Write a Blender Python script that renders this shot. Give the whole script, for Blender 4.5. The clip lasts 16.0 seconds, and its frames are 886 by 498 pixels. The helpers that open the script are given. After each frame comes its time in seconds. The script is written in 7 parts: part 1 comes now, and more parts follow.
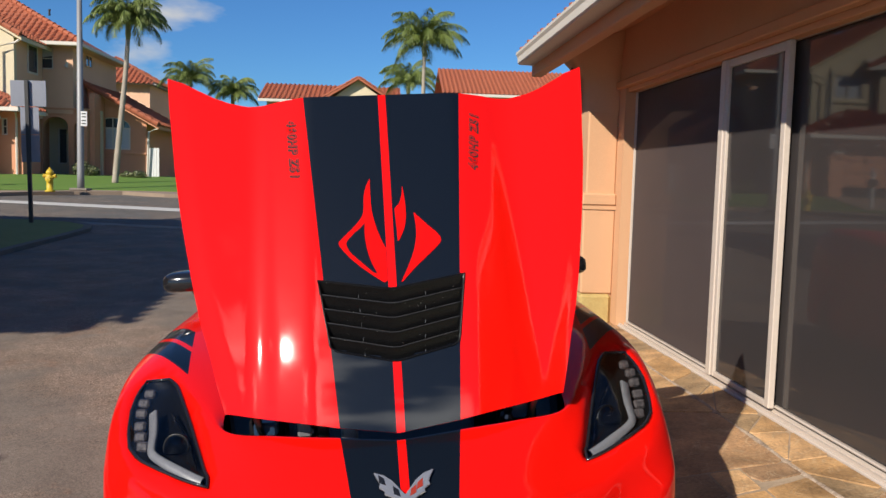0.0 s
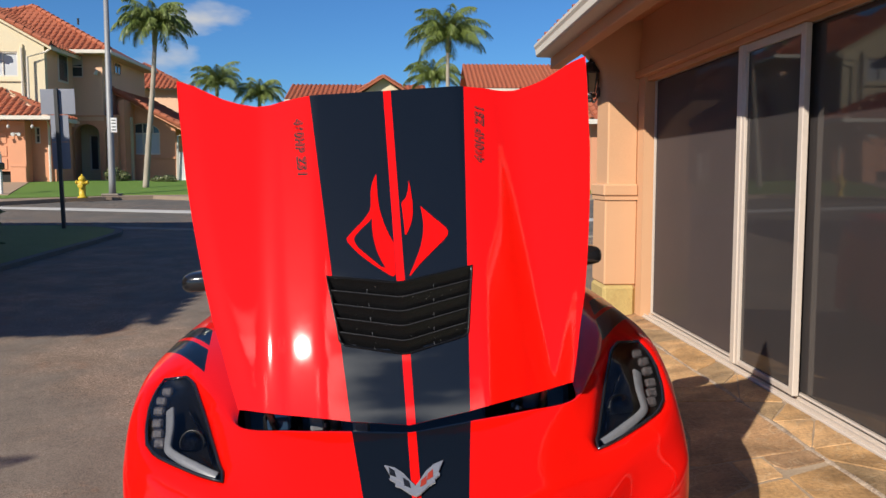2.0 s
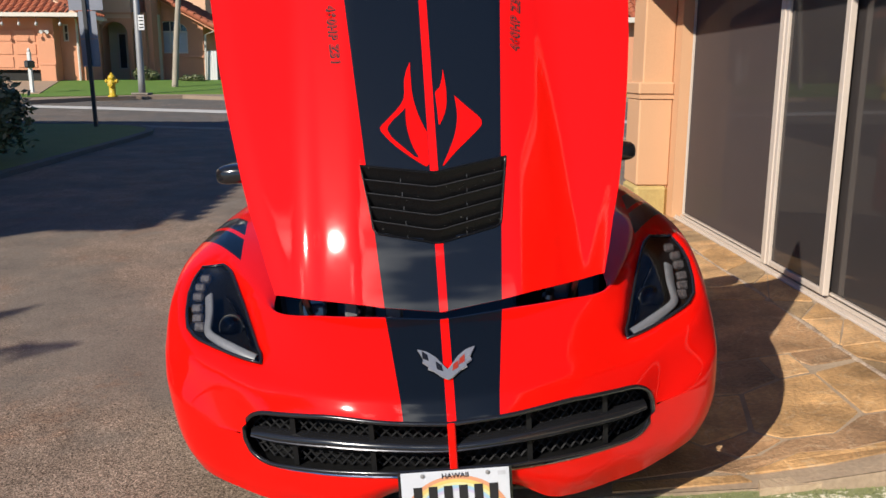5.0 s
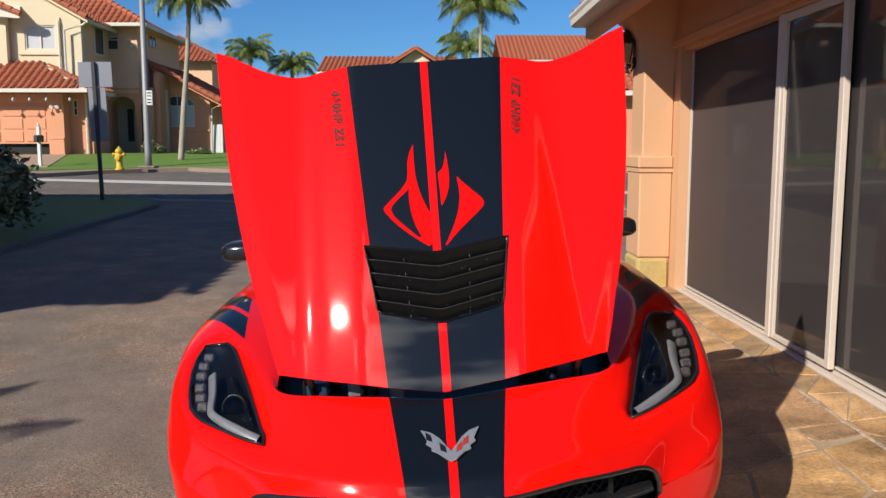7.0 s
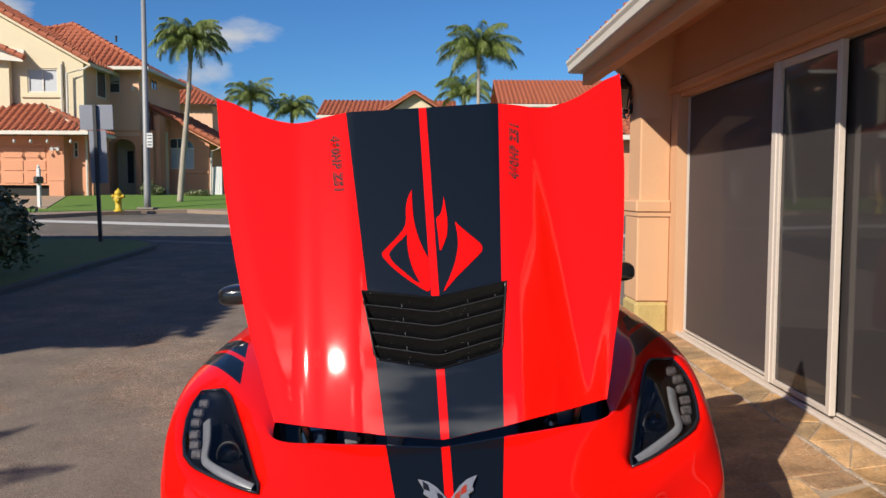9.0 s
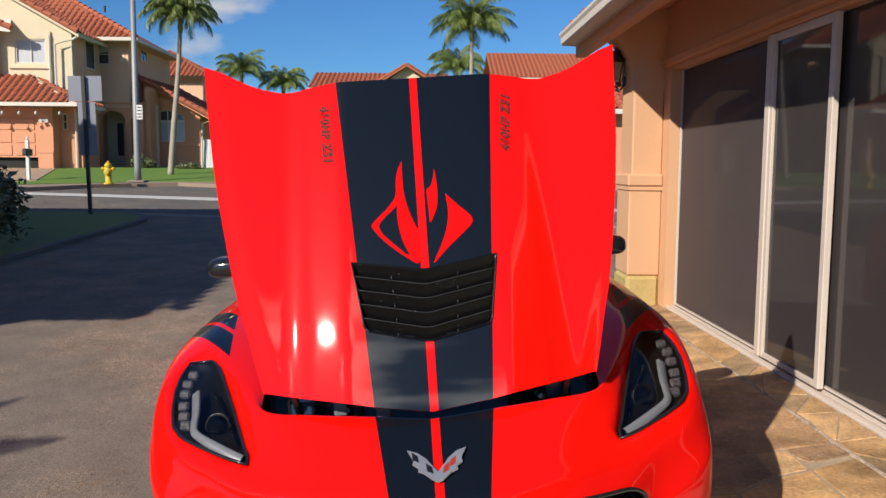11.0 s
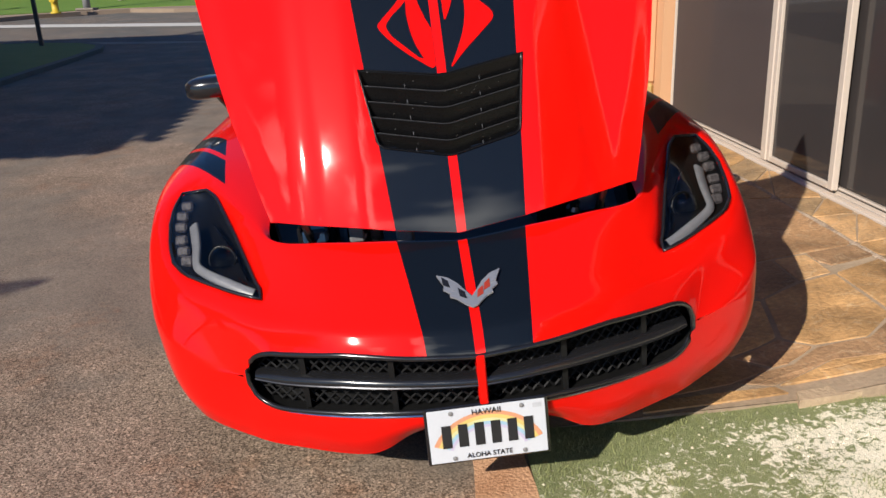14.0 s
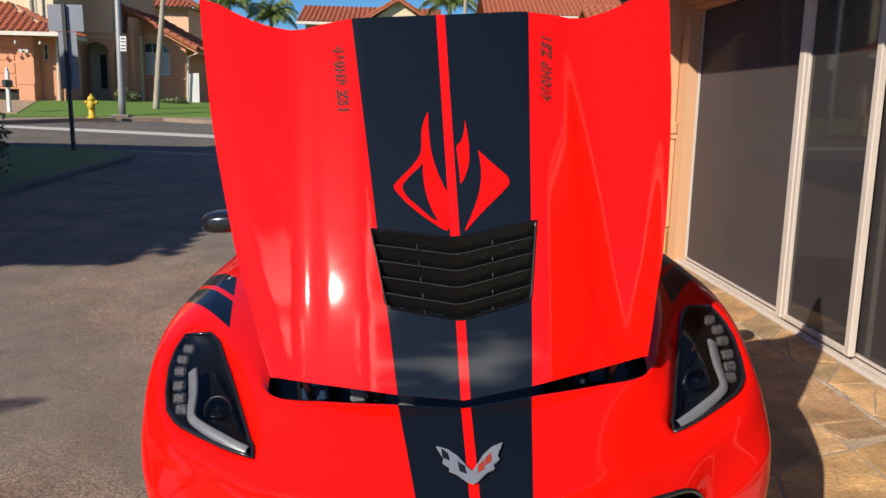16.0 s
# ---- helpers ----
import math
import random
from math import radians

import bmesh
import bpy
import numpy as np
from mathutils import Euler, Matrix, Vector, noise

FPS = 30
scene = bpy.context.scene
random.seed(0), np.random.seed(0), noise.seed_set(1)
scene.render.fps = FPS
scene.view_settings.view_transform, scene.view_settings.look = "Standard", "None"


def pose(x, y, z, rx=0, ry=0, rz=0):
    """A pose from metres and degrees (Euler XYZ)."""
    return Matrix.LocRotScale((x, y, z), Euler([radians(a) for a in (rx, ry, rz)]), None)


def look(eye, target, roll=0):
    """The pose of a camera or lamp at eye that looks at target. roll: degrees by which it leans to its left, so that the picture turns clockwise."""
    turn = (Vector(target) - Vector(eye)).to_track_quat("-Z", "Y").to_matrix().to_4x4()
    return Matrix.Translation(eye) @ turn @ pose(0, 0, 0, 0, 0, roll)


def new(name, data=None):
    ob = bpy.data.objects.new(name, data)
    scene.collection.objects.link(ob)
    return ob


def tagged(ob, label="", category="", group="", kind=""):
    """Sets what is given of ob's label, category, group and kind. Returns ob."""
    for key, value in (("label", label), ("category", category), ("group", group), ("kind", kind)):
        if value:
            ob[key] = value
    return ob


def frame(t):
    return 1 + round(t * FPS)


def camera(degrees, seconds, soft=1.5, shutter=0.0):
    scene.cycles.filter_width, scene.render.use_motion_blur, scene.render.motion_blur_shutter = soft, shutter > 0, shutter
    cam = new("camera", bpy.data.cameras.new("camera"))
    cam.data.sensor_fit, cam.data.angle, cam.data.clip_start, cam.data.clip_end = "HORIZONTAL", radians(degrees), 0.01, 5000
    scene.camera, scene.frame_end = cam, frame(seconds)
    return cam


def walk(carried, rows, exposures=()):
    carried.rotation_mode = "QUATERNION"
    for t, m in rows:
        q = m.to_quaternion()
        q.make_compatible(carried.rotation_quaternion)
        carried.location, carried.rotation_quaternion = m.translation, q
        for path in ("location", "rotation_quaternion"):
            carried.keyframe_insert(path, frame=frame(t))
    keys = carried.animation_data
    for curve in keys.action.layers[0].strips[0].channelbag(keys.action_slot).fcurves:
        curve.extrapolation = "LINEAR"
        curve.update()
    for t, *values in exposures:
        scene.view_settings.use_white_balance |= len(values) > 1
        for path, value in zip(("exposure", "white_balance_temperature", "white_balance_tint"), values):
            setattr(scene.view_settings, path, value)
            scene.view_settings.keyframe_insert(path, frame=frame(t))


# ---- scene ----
cam = camera(56.1, 16.0)
PATH = [
    (0, (-0.102, -2.116, 1.273), (0.065, -0.13, 1.107), 1.6),
    (0.5, (-0.056, -2.136, 1.269), (0.109, -0.15, 1.099), 1.4),
    (1, (-0.036, -2.147, 1.27), (0.113, -0.158, 1.115), 1.1),
    (1.5, (-0.035, -2.149, 1.268), (0.079, -0.158, 1.109), 0.5),
    (2, (-0.032, -2.134, 1.265), (0.063, -0.144, 1.089), -0.0),
    (2.5, (-0.041, -2.118, 1.258), (0.035, -0.129, 1.059), 0.0),
    (3, (-0.046, -2.119, 1.247), (0.005, -0.135, 0.997), -0.1),
    (3.5, (-0.049, -2.115, 1.228), (-0.015, -0.143, 0.896), -0.3),
    (6, (-0.044, -2.167, 1.225), (-0.02, -0.21, 0.815), 0.5),
    (6.5, (-0.048, -2.168, 1.244), (-0.024, -0.194, 0.927), 0.3),
    (7, (-0.047, -2.162, 1.259), (-0.028, -0.177, 1.018), 0.0),
    (7.5, (-0.051, -2.154, 1.267), (-0.036, -0.163, 1.086), -0.1),
    (8, (-0.05, -2.151, 1.268), (-0.036, -0.156, 1.12), -0.3),
    (8.5, (-0.047, -2.151, 1.268), (-0.028, -0.156, 1.127), -0.1),
    (9, (-0.048, -2.153, 1.268), (-0.024, -0.158, 1.128), 0.2),
    (11.5, (-0.034, -2.133, 1.254), (0.013, -0.146, 1.025), 0.5),
    (12, (-0.023, -2.128, 1.246), (0.024, -0.145, 0.986), 0.7),
    (12.5, (-0.017, -2.117, 1.235), (0.018, -0.142, 0.925), 0.8),
    (13, (-0.012, -2.083, 1.211), (0.002, -0.125, 0.806), 0.4),
    (13.5, (-0.052, -2.006, 1.179), (-0.022, -0.081, 0.634), -0.2),
    (13.8, (-0.124, -1.932, 1.186), (-0.055, -0.028, 0.578), -1.2),
    (14, (-0.174, -1.882, 1.185), (-0.074, 0.018, 0.567), -1.9),
    (14.2, (-0.184, -1.824, 1.202), (-0.055, 0.074, 0.584), -2.2),
    (14.5, (-0.159, -1.771, 1.219), (-0.019, 0.131, 0.619), -2.0),
    (15, (-0.137, -1.757, 1.242), (0.004, 0.169, 0.72), -0.3),
    (15.5, (-0.153, -1.785, 1.279), (-0.037, 0.169, 0.867), 1.1),
    (16, (-0.157, -1.809, 1.296), (-0.082, 0.159, 0.95), 1.4),
]
walk(cam, [(t, look(eye, target, roll)) for t, eye, target, roll in PATH])

from mathutils import geometry

# ---- light ----
scene.view_settings.exposure = 0.36
SUN = Vector((-0.551, -0.655, 0.517)).normalized()
sun_data = bpy.data.lights.new("sun", "SUN")
sun_data.energy, sun_data.angle, sun_data.color = 5.0, radians(0.53), (1.0, 0.93, 0.82)
sun = new("sun", sun_data)
sun.matrix_world = look(SUN * 40, (0, 0, 0))

world = bpy.data.worlds.new("sky")
scene.world = world
world.use_nodes = True
wn, wl = world.node_tree.nodes, world.node_tree.links
wn.clear()
w_out = wn.new("ShaderNodeOutputWorld")
w_bg = wn.new("ShaderNodeBackground")
w_sky = wn.new("ShaderNodeTexSky")
w_sky.sky_type, w_sky.sun_disc = "NISHITA", False
w_sky.sun_elevation, w_sky.sun_rotation = radians(31.1), math.atan2(SUN.x, SUN.y)
w_sky.air_density, w_sky.dust_density, w_sky.ozone_density = 1.0, 0.0, 2.0
w_bg.inputs["Strength"].default_value = 0.05
# thin broken cloud over the blue
w_tc = wn.new("ShaderNodeTexCoord")
w_map = wn.new("ShaderNodeMapping")
w_map.inputs["Scale"].default_value = (1.0, 1.0, 2.6)
w_map.inputs["Location"].default_value = (0.35, 0.1, 0.2)
w_noise = wn.new("ShaderNodeTexNoise")
w_noise.inputs["Scale"].default_value, w_noise.inputs["Detail"].default_value = 8.0, 7.0
w_noise.inputs["Roughness"].default_value = 0.52
w_ramp = wn.new("ShaderNodeValToRGB")
w_ramp.color_ramp.elements[0].position, w_ramp.color_ramp.elements[1].position = 0.73, 0.97
w_mix = wn.new("ShaderNodeMix")
w_mix.data_type = "RGBA"
wl.new(w_tc.outputs["Generated"], w_map.inputs[0])
wl.new(w_map.outputs[0], w_noise.inputs["Vector"])
# the small clouds over the roofs and the bank of cloud towards the sea
w_sum = w_noise.outputs[0]
# the last two are unseen side clouds, added to whiten the light in shade
for cx, cy, cz, reach, more in ((-0.222, 0.955, 0.207, 0.10, 0.33), (-0.44, 0.88, 0.195, 0.08, 0.26), (-0.08, 0.985, 0.165, 0.07, -0.25), (-0.27, 0.955, 0.122, 0.08, 0.31), (-0.03, 0.99, 0.116, 0.06, 0.27),
                                (-0.12, -0.885, 0.42, 0.24, 0.55), (-0.15, -0.75, 0.64, 0.20, 0.48), (-0.45, -0.76, 0.465, 0.12, 0.40), (0.1, -0.87, 0.46, 0.12, 0.34), (0.35, -0.85, 0.40, 0.25, 0.24), (-0.8, -0.45, 0.4, 0.4, 0.16), (0.8, -0.5, 0.4, 0.4, 0.20)):
    far = wn.new("ShaderNodeVectorMath")
    far.operation = "DISTANCE"
    far.inputs[1].default_value = (cx, cy, cz)
    wl.new(w_tc.outputs["Generated"], far.inputs[0])
    near = wn.new("ShaderNodeMapRange")
    near.inputs["From Min"].default_value, near.inputs["From Max"].default_value = 0.0, reach
    near.inputs["To Min"].default_value, near.inputs["To Max"].default_value = more, 0.0
    wl.new(far.outputs["Value"], near.inputs["Value"])
    total = wn.new("ShaderNodeMath")
    total.operation = "ADD"
    wl.new(w_sum, total.inputs[0])
    wl.new(near.outputs[0], total.inputs[1])
    w_sum = total.outputs[0]
wl.new(w_sum, w_ramp.inputs[0])
wl.new(w_ramp.outputs[0], w_mix.inputs[0])
# cloud glows brighter round the sun
w_dot = wn.new("ShaderNodeVectorMath")
w_dot.operation = "DOT_PRODUCT"
w_dot.inputs[1].default_value = SUN
wl.new(w_tc.outputs["Generated"], w_dot.inputs[0])
w_glow = wn.new("ShaderNodeMapRange")
w_glow.inputs["From Min"].default_value, w_glow.inputs["From Max"].default_value = 0.0, 1.0
w_glow.inputs["To Min"].default_value, w_glow.inputs["To Max"].default_value = 9.6, 58.0
wl.new(w_dot.outputs["Value"], w_glow.inputs["Value"])
w_white = wn.new("ShaderNodeCombineColor")
for k in range(3):
    wl.new(w_glow.outputs[0], w_white.inputs[k])
wl.new(w_white.outputs[0], w_mix.inputs[7])
w_tint = wn.new("ShaderNodeMix")
w_tint.data_type, w_tint.blend_type = "RGBA", "MULTIPLY"
w_tint.inputs[0].default_value = 1.0
w_tint.inputs[7].default_value = (0.50, 0.98, 1.58, 1)
wl.new(w_sky.outputs[0], w_tint.inputs[6])
wl.new(w_tint.outputs[2], w_mix.inputs[6])
wl.new(w_mix.outputs[2], w_bg.inputs[0])
wl.new(w_bg.outputs[0], w_out.inputs[0])


# ---- materials ----
ALBEDO_SCALE = 0.78  # scales every base colour down under the raised exposure, to deepen shade


def material(name, a, b=None, size=0.2, rough=0.6, metal=0.0, bump=0.0, fine=None, coat=0.0, spread=0.0, contrast=0.25, random_tint=0.0):
    """A surface with two scales of variation: broad patches of size metres and a fine grain."""
    m = bpy.data.materials.new(name)
    m.use_nodes = True
    n, l = m.node_tree.nodes, m.node_tree.links
    p = n["Principled BSDF"]
    p.inputs["Roughness"].default_value, p.inputs["Metallic"].default_value = rough, metal
    p.inputs["Coat Weight"].default_value = coat
    p.inputs["Coat Roughness"].default_value = 0.03
    b = b or tuple(c * 0.8 for c in a)
    a, b = tuple(c * ALBEDO_SCALE for c in a), tuple(c * ALBEDO_SCALE for c in b)
    tc = n.new("ShaderNodeTexCoord")
    broad, grain, ramp, mix = n.new("ShaderNodeTexNoise"), n.new("ShaderNodeTexNoise"), n.new("ShaderNodeValToRGB"), n.new("ShaderNodeMix")
    broad.inputs["Scale"].default_value, broad.inputs["Detail"].default_value = 1.0 / size, 5
    grain.inputs["Scale"].default_value, grain.inputs["Detail"].default_value = 1.0 / (fine or size / 12), 3
    ramp.color_ramp.elements[0].color, ramp.color_ramp.elements[1].color = (*a, 1), (*b, 1)
    ramp.color_ramp.elements[0].position, ramp.color_ramp.elements[1].position = 0.5 - contrast, 0.5 + contrast
    add = n.new("ShaderNodeMath")
    add.operation = "MULTIPLY_ADD"
    add.inputs[1].default_value = 0.45
    half = n.new("ShaderNodeMath")
    half.operation = "MULTIPLY"
    half.inputs[1].default_value = 0.55
    l.new(tc.outputs["Object"], broad.inputs["Vector"])
    l.new(tc.outputs["Object"], grain.inputs["Vector"])
    l.new(broad.outputs[0], half.inputs[0])
    l.new(grain.outputs[0], add.inputs[0])
    l.new(half.outputs[0], add.inputs[2])
    l.new(add.outputs[0], ramp.inputs[0])
    colour = ramp.outputs[0]
    if random_tint:
        info, hsv, rng = n.new("ShaderNodeObjectInfo"), n.new("ShaderNodeHueSaturation"), n.new("ShaderNodeMapRange")
        rng.inputs["To Min"].default_value, rng.inputs["To Max"].default_value = 1 - random_tint, 1 + random_tint
        l.new(info.outputs["Random"], rng.inputs["Value"])
        l.new(rng.outputs[0], hsv.inputs["Value"])
        l.new(colour, hsv.inputs["Color"])
        colour = hsv.outputs[0]
    l.new(colour, p.inputs["Base Color"])
    if spread:
        r = n.new("ShaderNodeMapRange")
        r.inputs["To Min"].default_value, r.inputs["To Max"].default_value = max(0, rough - spread), min(1, rough + spread)
        l.new(grain.outputs[0], r.inputs["Value"])
        l.new(r.outputs[0], p.inputs["Roughness"])
    if bump:
        bm_ = n.new("ShaderNodeBump")
        bm_.inputs["Strength"].default_value, bm_.inputs["Distance"].default_value = 0.9, bump
        l.new(grain.outputs[0], bm_.inputs["Height"])
        l.new(bm_.outputs[0], p.inputs["Normal"])
    return m


def math_node(n, l, op, *values):
    node = n.new("ShaderNodeMath")
    node.operation = op
    for i, v in enumerate(values):
        if isinstance(v, (int, float)):
            node.inputs[i].default_value = v
        else:
            l.new(v, node.inputs[i])
    return node.outputs[0]


def striped_paint(name, wide_at, wide_slope, axis, centre=0.005, bars=False, coat=0.8):
    """Red clear-coated paint with two dark stripes either side of a thin red line; the stripes widen along one axis."""
    m = bpy.data.materials.new(name)
    m.use_nodes = True
    n, l = m.node_tree.nodes, m.node_tree.links
    p = n["Principled BSDF"]
    tc, sep = n.new("ShaderNodeTexCoord"), n.new("ShaderNodeSeparateXYZ")
    l.new(tc.outputs["Object"], sep.inputs[0])
    x = math_node(n, l, "ABSOLUTE", math_node(n, l, "SUBTRACT", sep.outputs[0], centre))
    limit = math_node(n, l, "MULTIPLY_ADD", sep.outputs[axis], wide_slope, wide_at)
    inside = math_node(n, l, "MULTIPLY", math_node(n, l, "LESS_THAN", x, limit), math_node(n, l, "GREATER_THAN", x, 0.0125))
    if bars:
        # two slanted dark bars over each front wing
        y = math_node(n, l, "MULTIPLY_ADD", x, -1.5, sep.outputs[1])
        out = math_node(n, l, "GREATER_THAN", math_node(n, l, "MULTIPLY_ADD", y, -0.16, x), 0.743)
        first = math_node(n, l, "MULTIPLY", math_node(n, l, "GREATER_THAN", y, -0.29), math_node(n, l, "LESS_THAN", y, -0.13))
        second = math_node(n, l, "MULTIPLY", math_node(n, l, "GREATER_THAN", y, -0.09), math_node(n, l, "LESS_THAN", y, 0.06))
        wing = math_node(n, l, "MULTIPLY", out, math_node(n, l, "MAXIMUM", first, second))
        inside = math_node(n, l, "MAXIMUM", inside, wing)
    mix = n.new("ShaderNodeMix")
    mix.data_type = "RGBA"
    mix.inputs[6].default_value = (0.67, 0.0048, 0.0024, 1)
    mix.inputs[7].default_value = (0.004, 0.006, 0.0095, 1)
    l.new(inside, mix.inputs[0])
    # metallic fleck in the dark film, faint orange peel in the coat
    fleck = n.new("ShaderNodeTexNoise")
    fleck.inputs["Scale"].default_value = 900
    dust = n.new("ShaderNodeTexNoise")
    dust.inputs["Scale"].default_value, dust.inputs["Detail"].default_value = 14, 6
    l.new(tc.outputs["Object"], fleck.inputs["Vector"])
    l.new(tc.outputs["Object"], dust.inputs["Vector"])
    l.new(mix.outputs[2], p.inputs["Base Color"])
    p.inputs["Roughness"].default_value = 0.33
    # the dark film carries metal flake, the red does not
    l.new(math_node(n, l, "MULTIPLY_ADD", inside, 0.07, 0.012), p.inputs["Specular IOR Level"])
    p.inputs["Coat Weight"].default_value = coat
    l.new(math_node(n, l, "MULTIPLY_ADD", dust.outputs[0], 0.04, 0.022), p.inputs["Coat Roughness"])
    bump = n.new("ShaderNodeBump")
    bump.inputs["Strength"].default_value, bump.inputs["Distance"].default_value = 0.15, 0.0004
    l.new(fleck.outputs[0], bump.inputs["Height"])
    l.new(bump.outputs[0], p.inputs["Normal"])
    return m


def glass(name, colour=(1, 1, 1), rough=0.0):
    m = bpy.data.materials.new(name)
    m.use_nodes = True
    p = m.node_tree.nodes["Principled BSDF"]
    p.inputs["Base Color"].default_value = (*colour, 1)
    p.inputs["Roughness"].default_value, p.inputs["Transmission Weight"].default_value, p.inputs["IOR"].default_value = rough, 1.0, 1.45
    return m


RED_HOOD = striped_paint("red paint with dark stripes, bonnet", 0.1785, 0.078, 1)
RED_BODY = striped_paint("red paint with dark stripes, body", 0.133, 0.15, 1, bars=True, coat=0.6)
RED = material("red paint", (0.85, 0.006, 0.003), (0.80, 0.005, 0.003), 0.5, 0.6, coat=0.5)
RED.node_tree.nodes["Principled BSDF"].inputs["Specular IOR Level"].default_value = 0.0
BLACK_GLOSS = material("gloss black plastic", (0.010, 0.010, 0.012), (0.018, 0.018, 0.02), 0.1, 0.18, coat=0.4)
BLACK = material("matt black plastic", (0.006, 0.006, 0.0065), (0.014, 0.014, 0.014), 0.05, 0.5, bump=0.0003, spread=0.12)
BLACK.node_tree.nodes["Principled BSDF"].inputs["Specular IOR Level"].default_value = 0.2
SILVER = material("polished silver trim", (0.55, 0.56, 0.60), (0.40, 0.41, 0.45), 0.05, 0.2, metal=0.6)
MESH_BLACK = material("black grille mesh", (0.010, 0.010, 0.011), (0.018, 0.018, 0.019), 0.05, 0.6)
MESH_BLACK.node_tree.nodes["Principled BSDF"].inputs["Specular IOR Level"].default_value = 0.12
RUBBER = material("tyre rubber", (0.018, 0.018, 0.018), (0.03, 0.03, 0.03), 0.1, 0.8, bump=0.0005)
CHROME = material("chrome", (0.75, 0.76, 0.78), (0.6, 0.6, 0.62), 0.1, 0.08, metal=1.0)
ALLOY = material("dark alloy", (0.12, 0.12, 0.13), (0.08, 0.08, 0.09), 0.1, 0.3, metal=0.9)
GREY_TUBE = material("frosted light guide", (0.23, 0.235, 0.255), (0.13, 0.135, 0.155), 0.02, 0.35, coat=0.25)
LENS_GREY = material("led lens", (0.13, 0.118, 0.125), (0.022, 0.02, 0.024), 0.008, 0.45, bump=0.0015, fine=0.004, contrast=0.16)
LENS_GREY.node_tree.nodes["Principled BSDF"].inputs["Specular IOR Level"].default_value = 0.12
VENT_BLACK = material("black vent plastic", (0.003, 0.003, 0.0033), (0.006, 0.006, 0.0065), 0.03, 0.3, bump=0.0003, spread=0.12)
VENT_BLACK.node_tree.nodes["Principled BSDF"].inputs["Specular IOR Level"].default_value = 0.22
# grey put in for the sun caught on the black slat edges
LIP_GLINT = material("black plastic edge painted sunlit", (0.085, 0.084, 0.086), (0.035, 0.035, 0.037), 0.02, 0.35)


def dust(m, spacing, share, tone):
    """Scatters pale grit over a surface: one speck at most in each cell of spacing metres."""
    n, l = m.node_tree.nodes, m.node_tree.links
    p = n["Principled BSDF"]
    old = p.inputs["Base Color"].links[0].from_socket
    tc, cells, near, some, both, mix = (n.new("ShaderNode" + k) for k in ("TexCoord", "TexVoronoi", "Math", "Math", "Math", "Mix"))
    cells.inputs["Scale"].default_value = 1 / spacing
    l.new(tc.outputs["Object"], cells.inputs["Vector"])
    near.operation, some.operation, both.operation = "LESS_THAN", "LESS_THAN", "MULTIPLY"
    near.inputs[1].default_value, some.inputs[1].default_value = 0.12, share
    l.new(cells.outputs["Distance"], near.inputs[0])
    l.new(cells.outputs["Color"], some.inputs[0])
    l.new(near.outputs[0], both.inputs[0])
    l.new(some.outputs[0], both.inputs[1])
    mix.data_type = "RGBA"
    mix.inputs[7].default_value = (*tone, 1)
    l.new(both.outputs[0], mix.inputs[0])
    l.new(old, mix.inputs[6])
    l.new(mix.outputs[2], p.inputs["Base Color"])


dust(VENT_BLACK, 0.007, 0.21, (0.30, 0.29, 0.27))


def clear_cover(name):
    """A thin clear plastic shell: seen straight through, with a surface gloss that grows towards grazing."""
    m = bpy.data.materials.new(name)
    m.use_nodes = True
    n, l = m.node_tree.nodes, m.node_tree.links
    n.remove(n["Principled BSDF"])
    see, gloss, mix, edge = n.new("ShaderNodeBsdfTransparent"), n.new("ShaderNodeBsdfGlossy"), n.new("ShaderNodeMixShader"), n.new("ShaderNodeFresnel")
    gloss.inputs["Roughness"].default_value = 0.02
    edge.inputs["IOR"].default_value = 1.5
    l.new(edge.outputs[0], mix.inputs[0])
    l.new(see.outputs[0], mix.inputs[1])
    l.new(gloss.outputs[0], mix.inputs[2])
    l.new(mix.outputs[0], n["Material Output"].inputs[0])
    return m


CLEAR = clear_cover("clear lens cover")
DARK_GLASS = glass("tinted car glass", (0.25, 0.27, 0.27))
WHITE = material("white enamel", (0.82, 0.82, 0.80), (0.74, 0.74, 0.72), 0.2, 0.45)
INK = material("black ink", (0.01, 0.01, 0.012), (0.015, 0.015, 0.015), 0.1, 0.85)


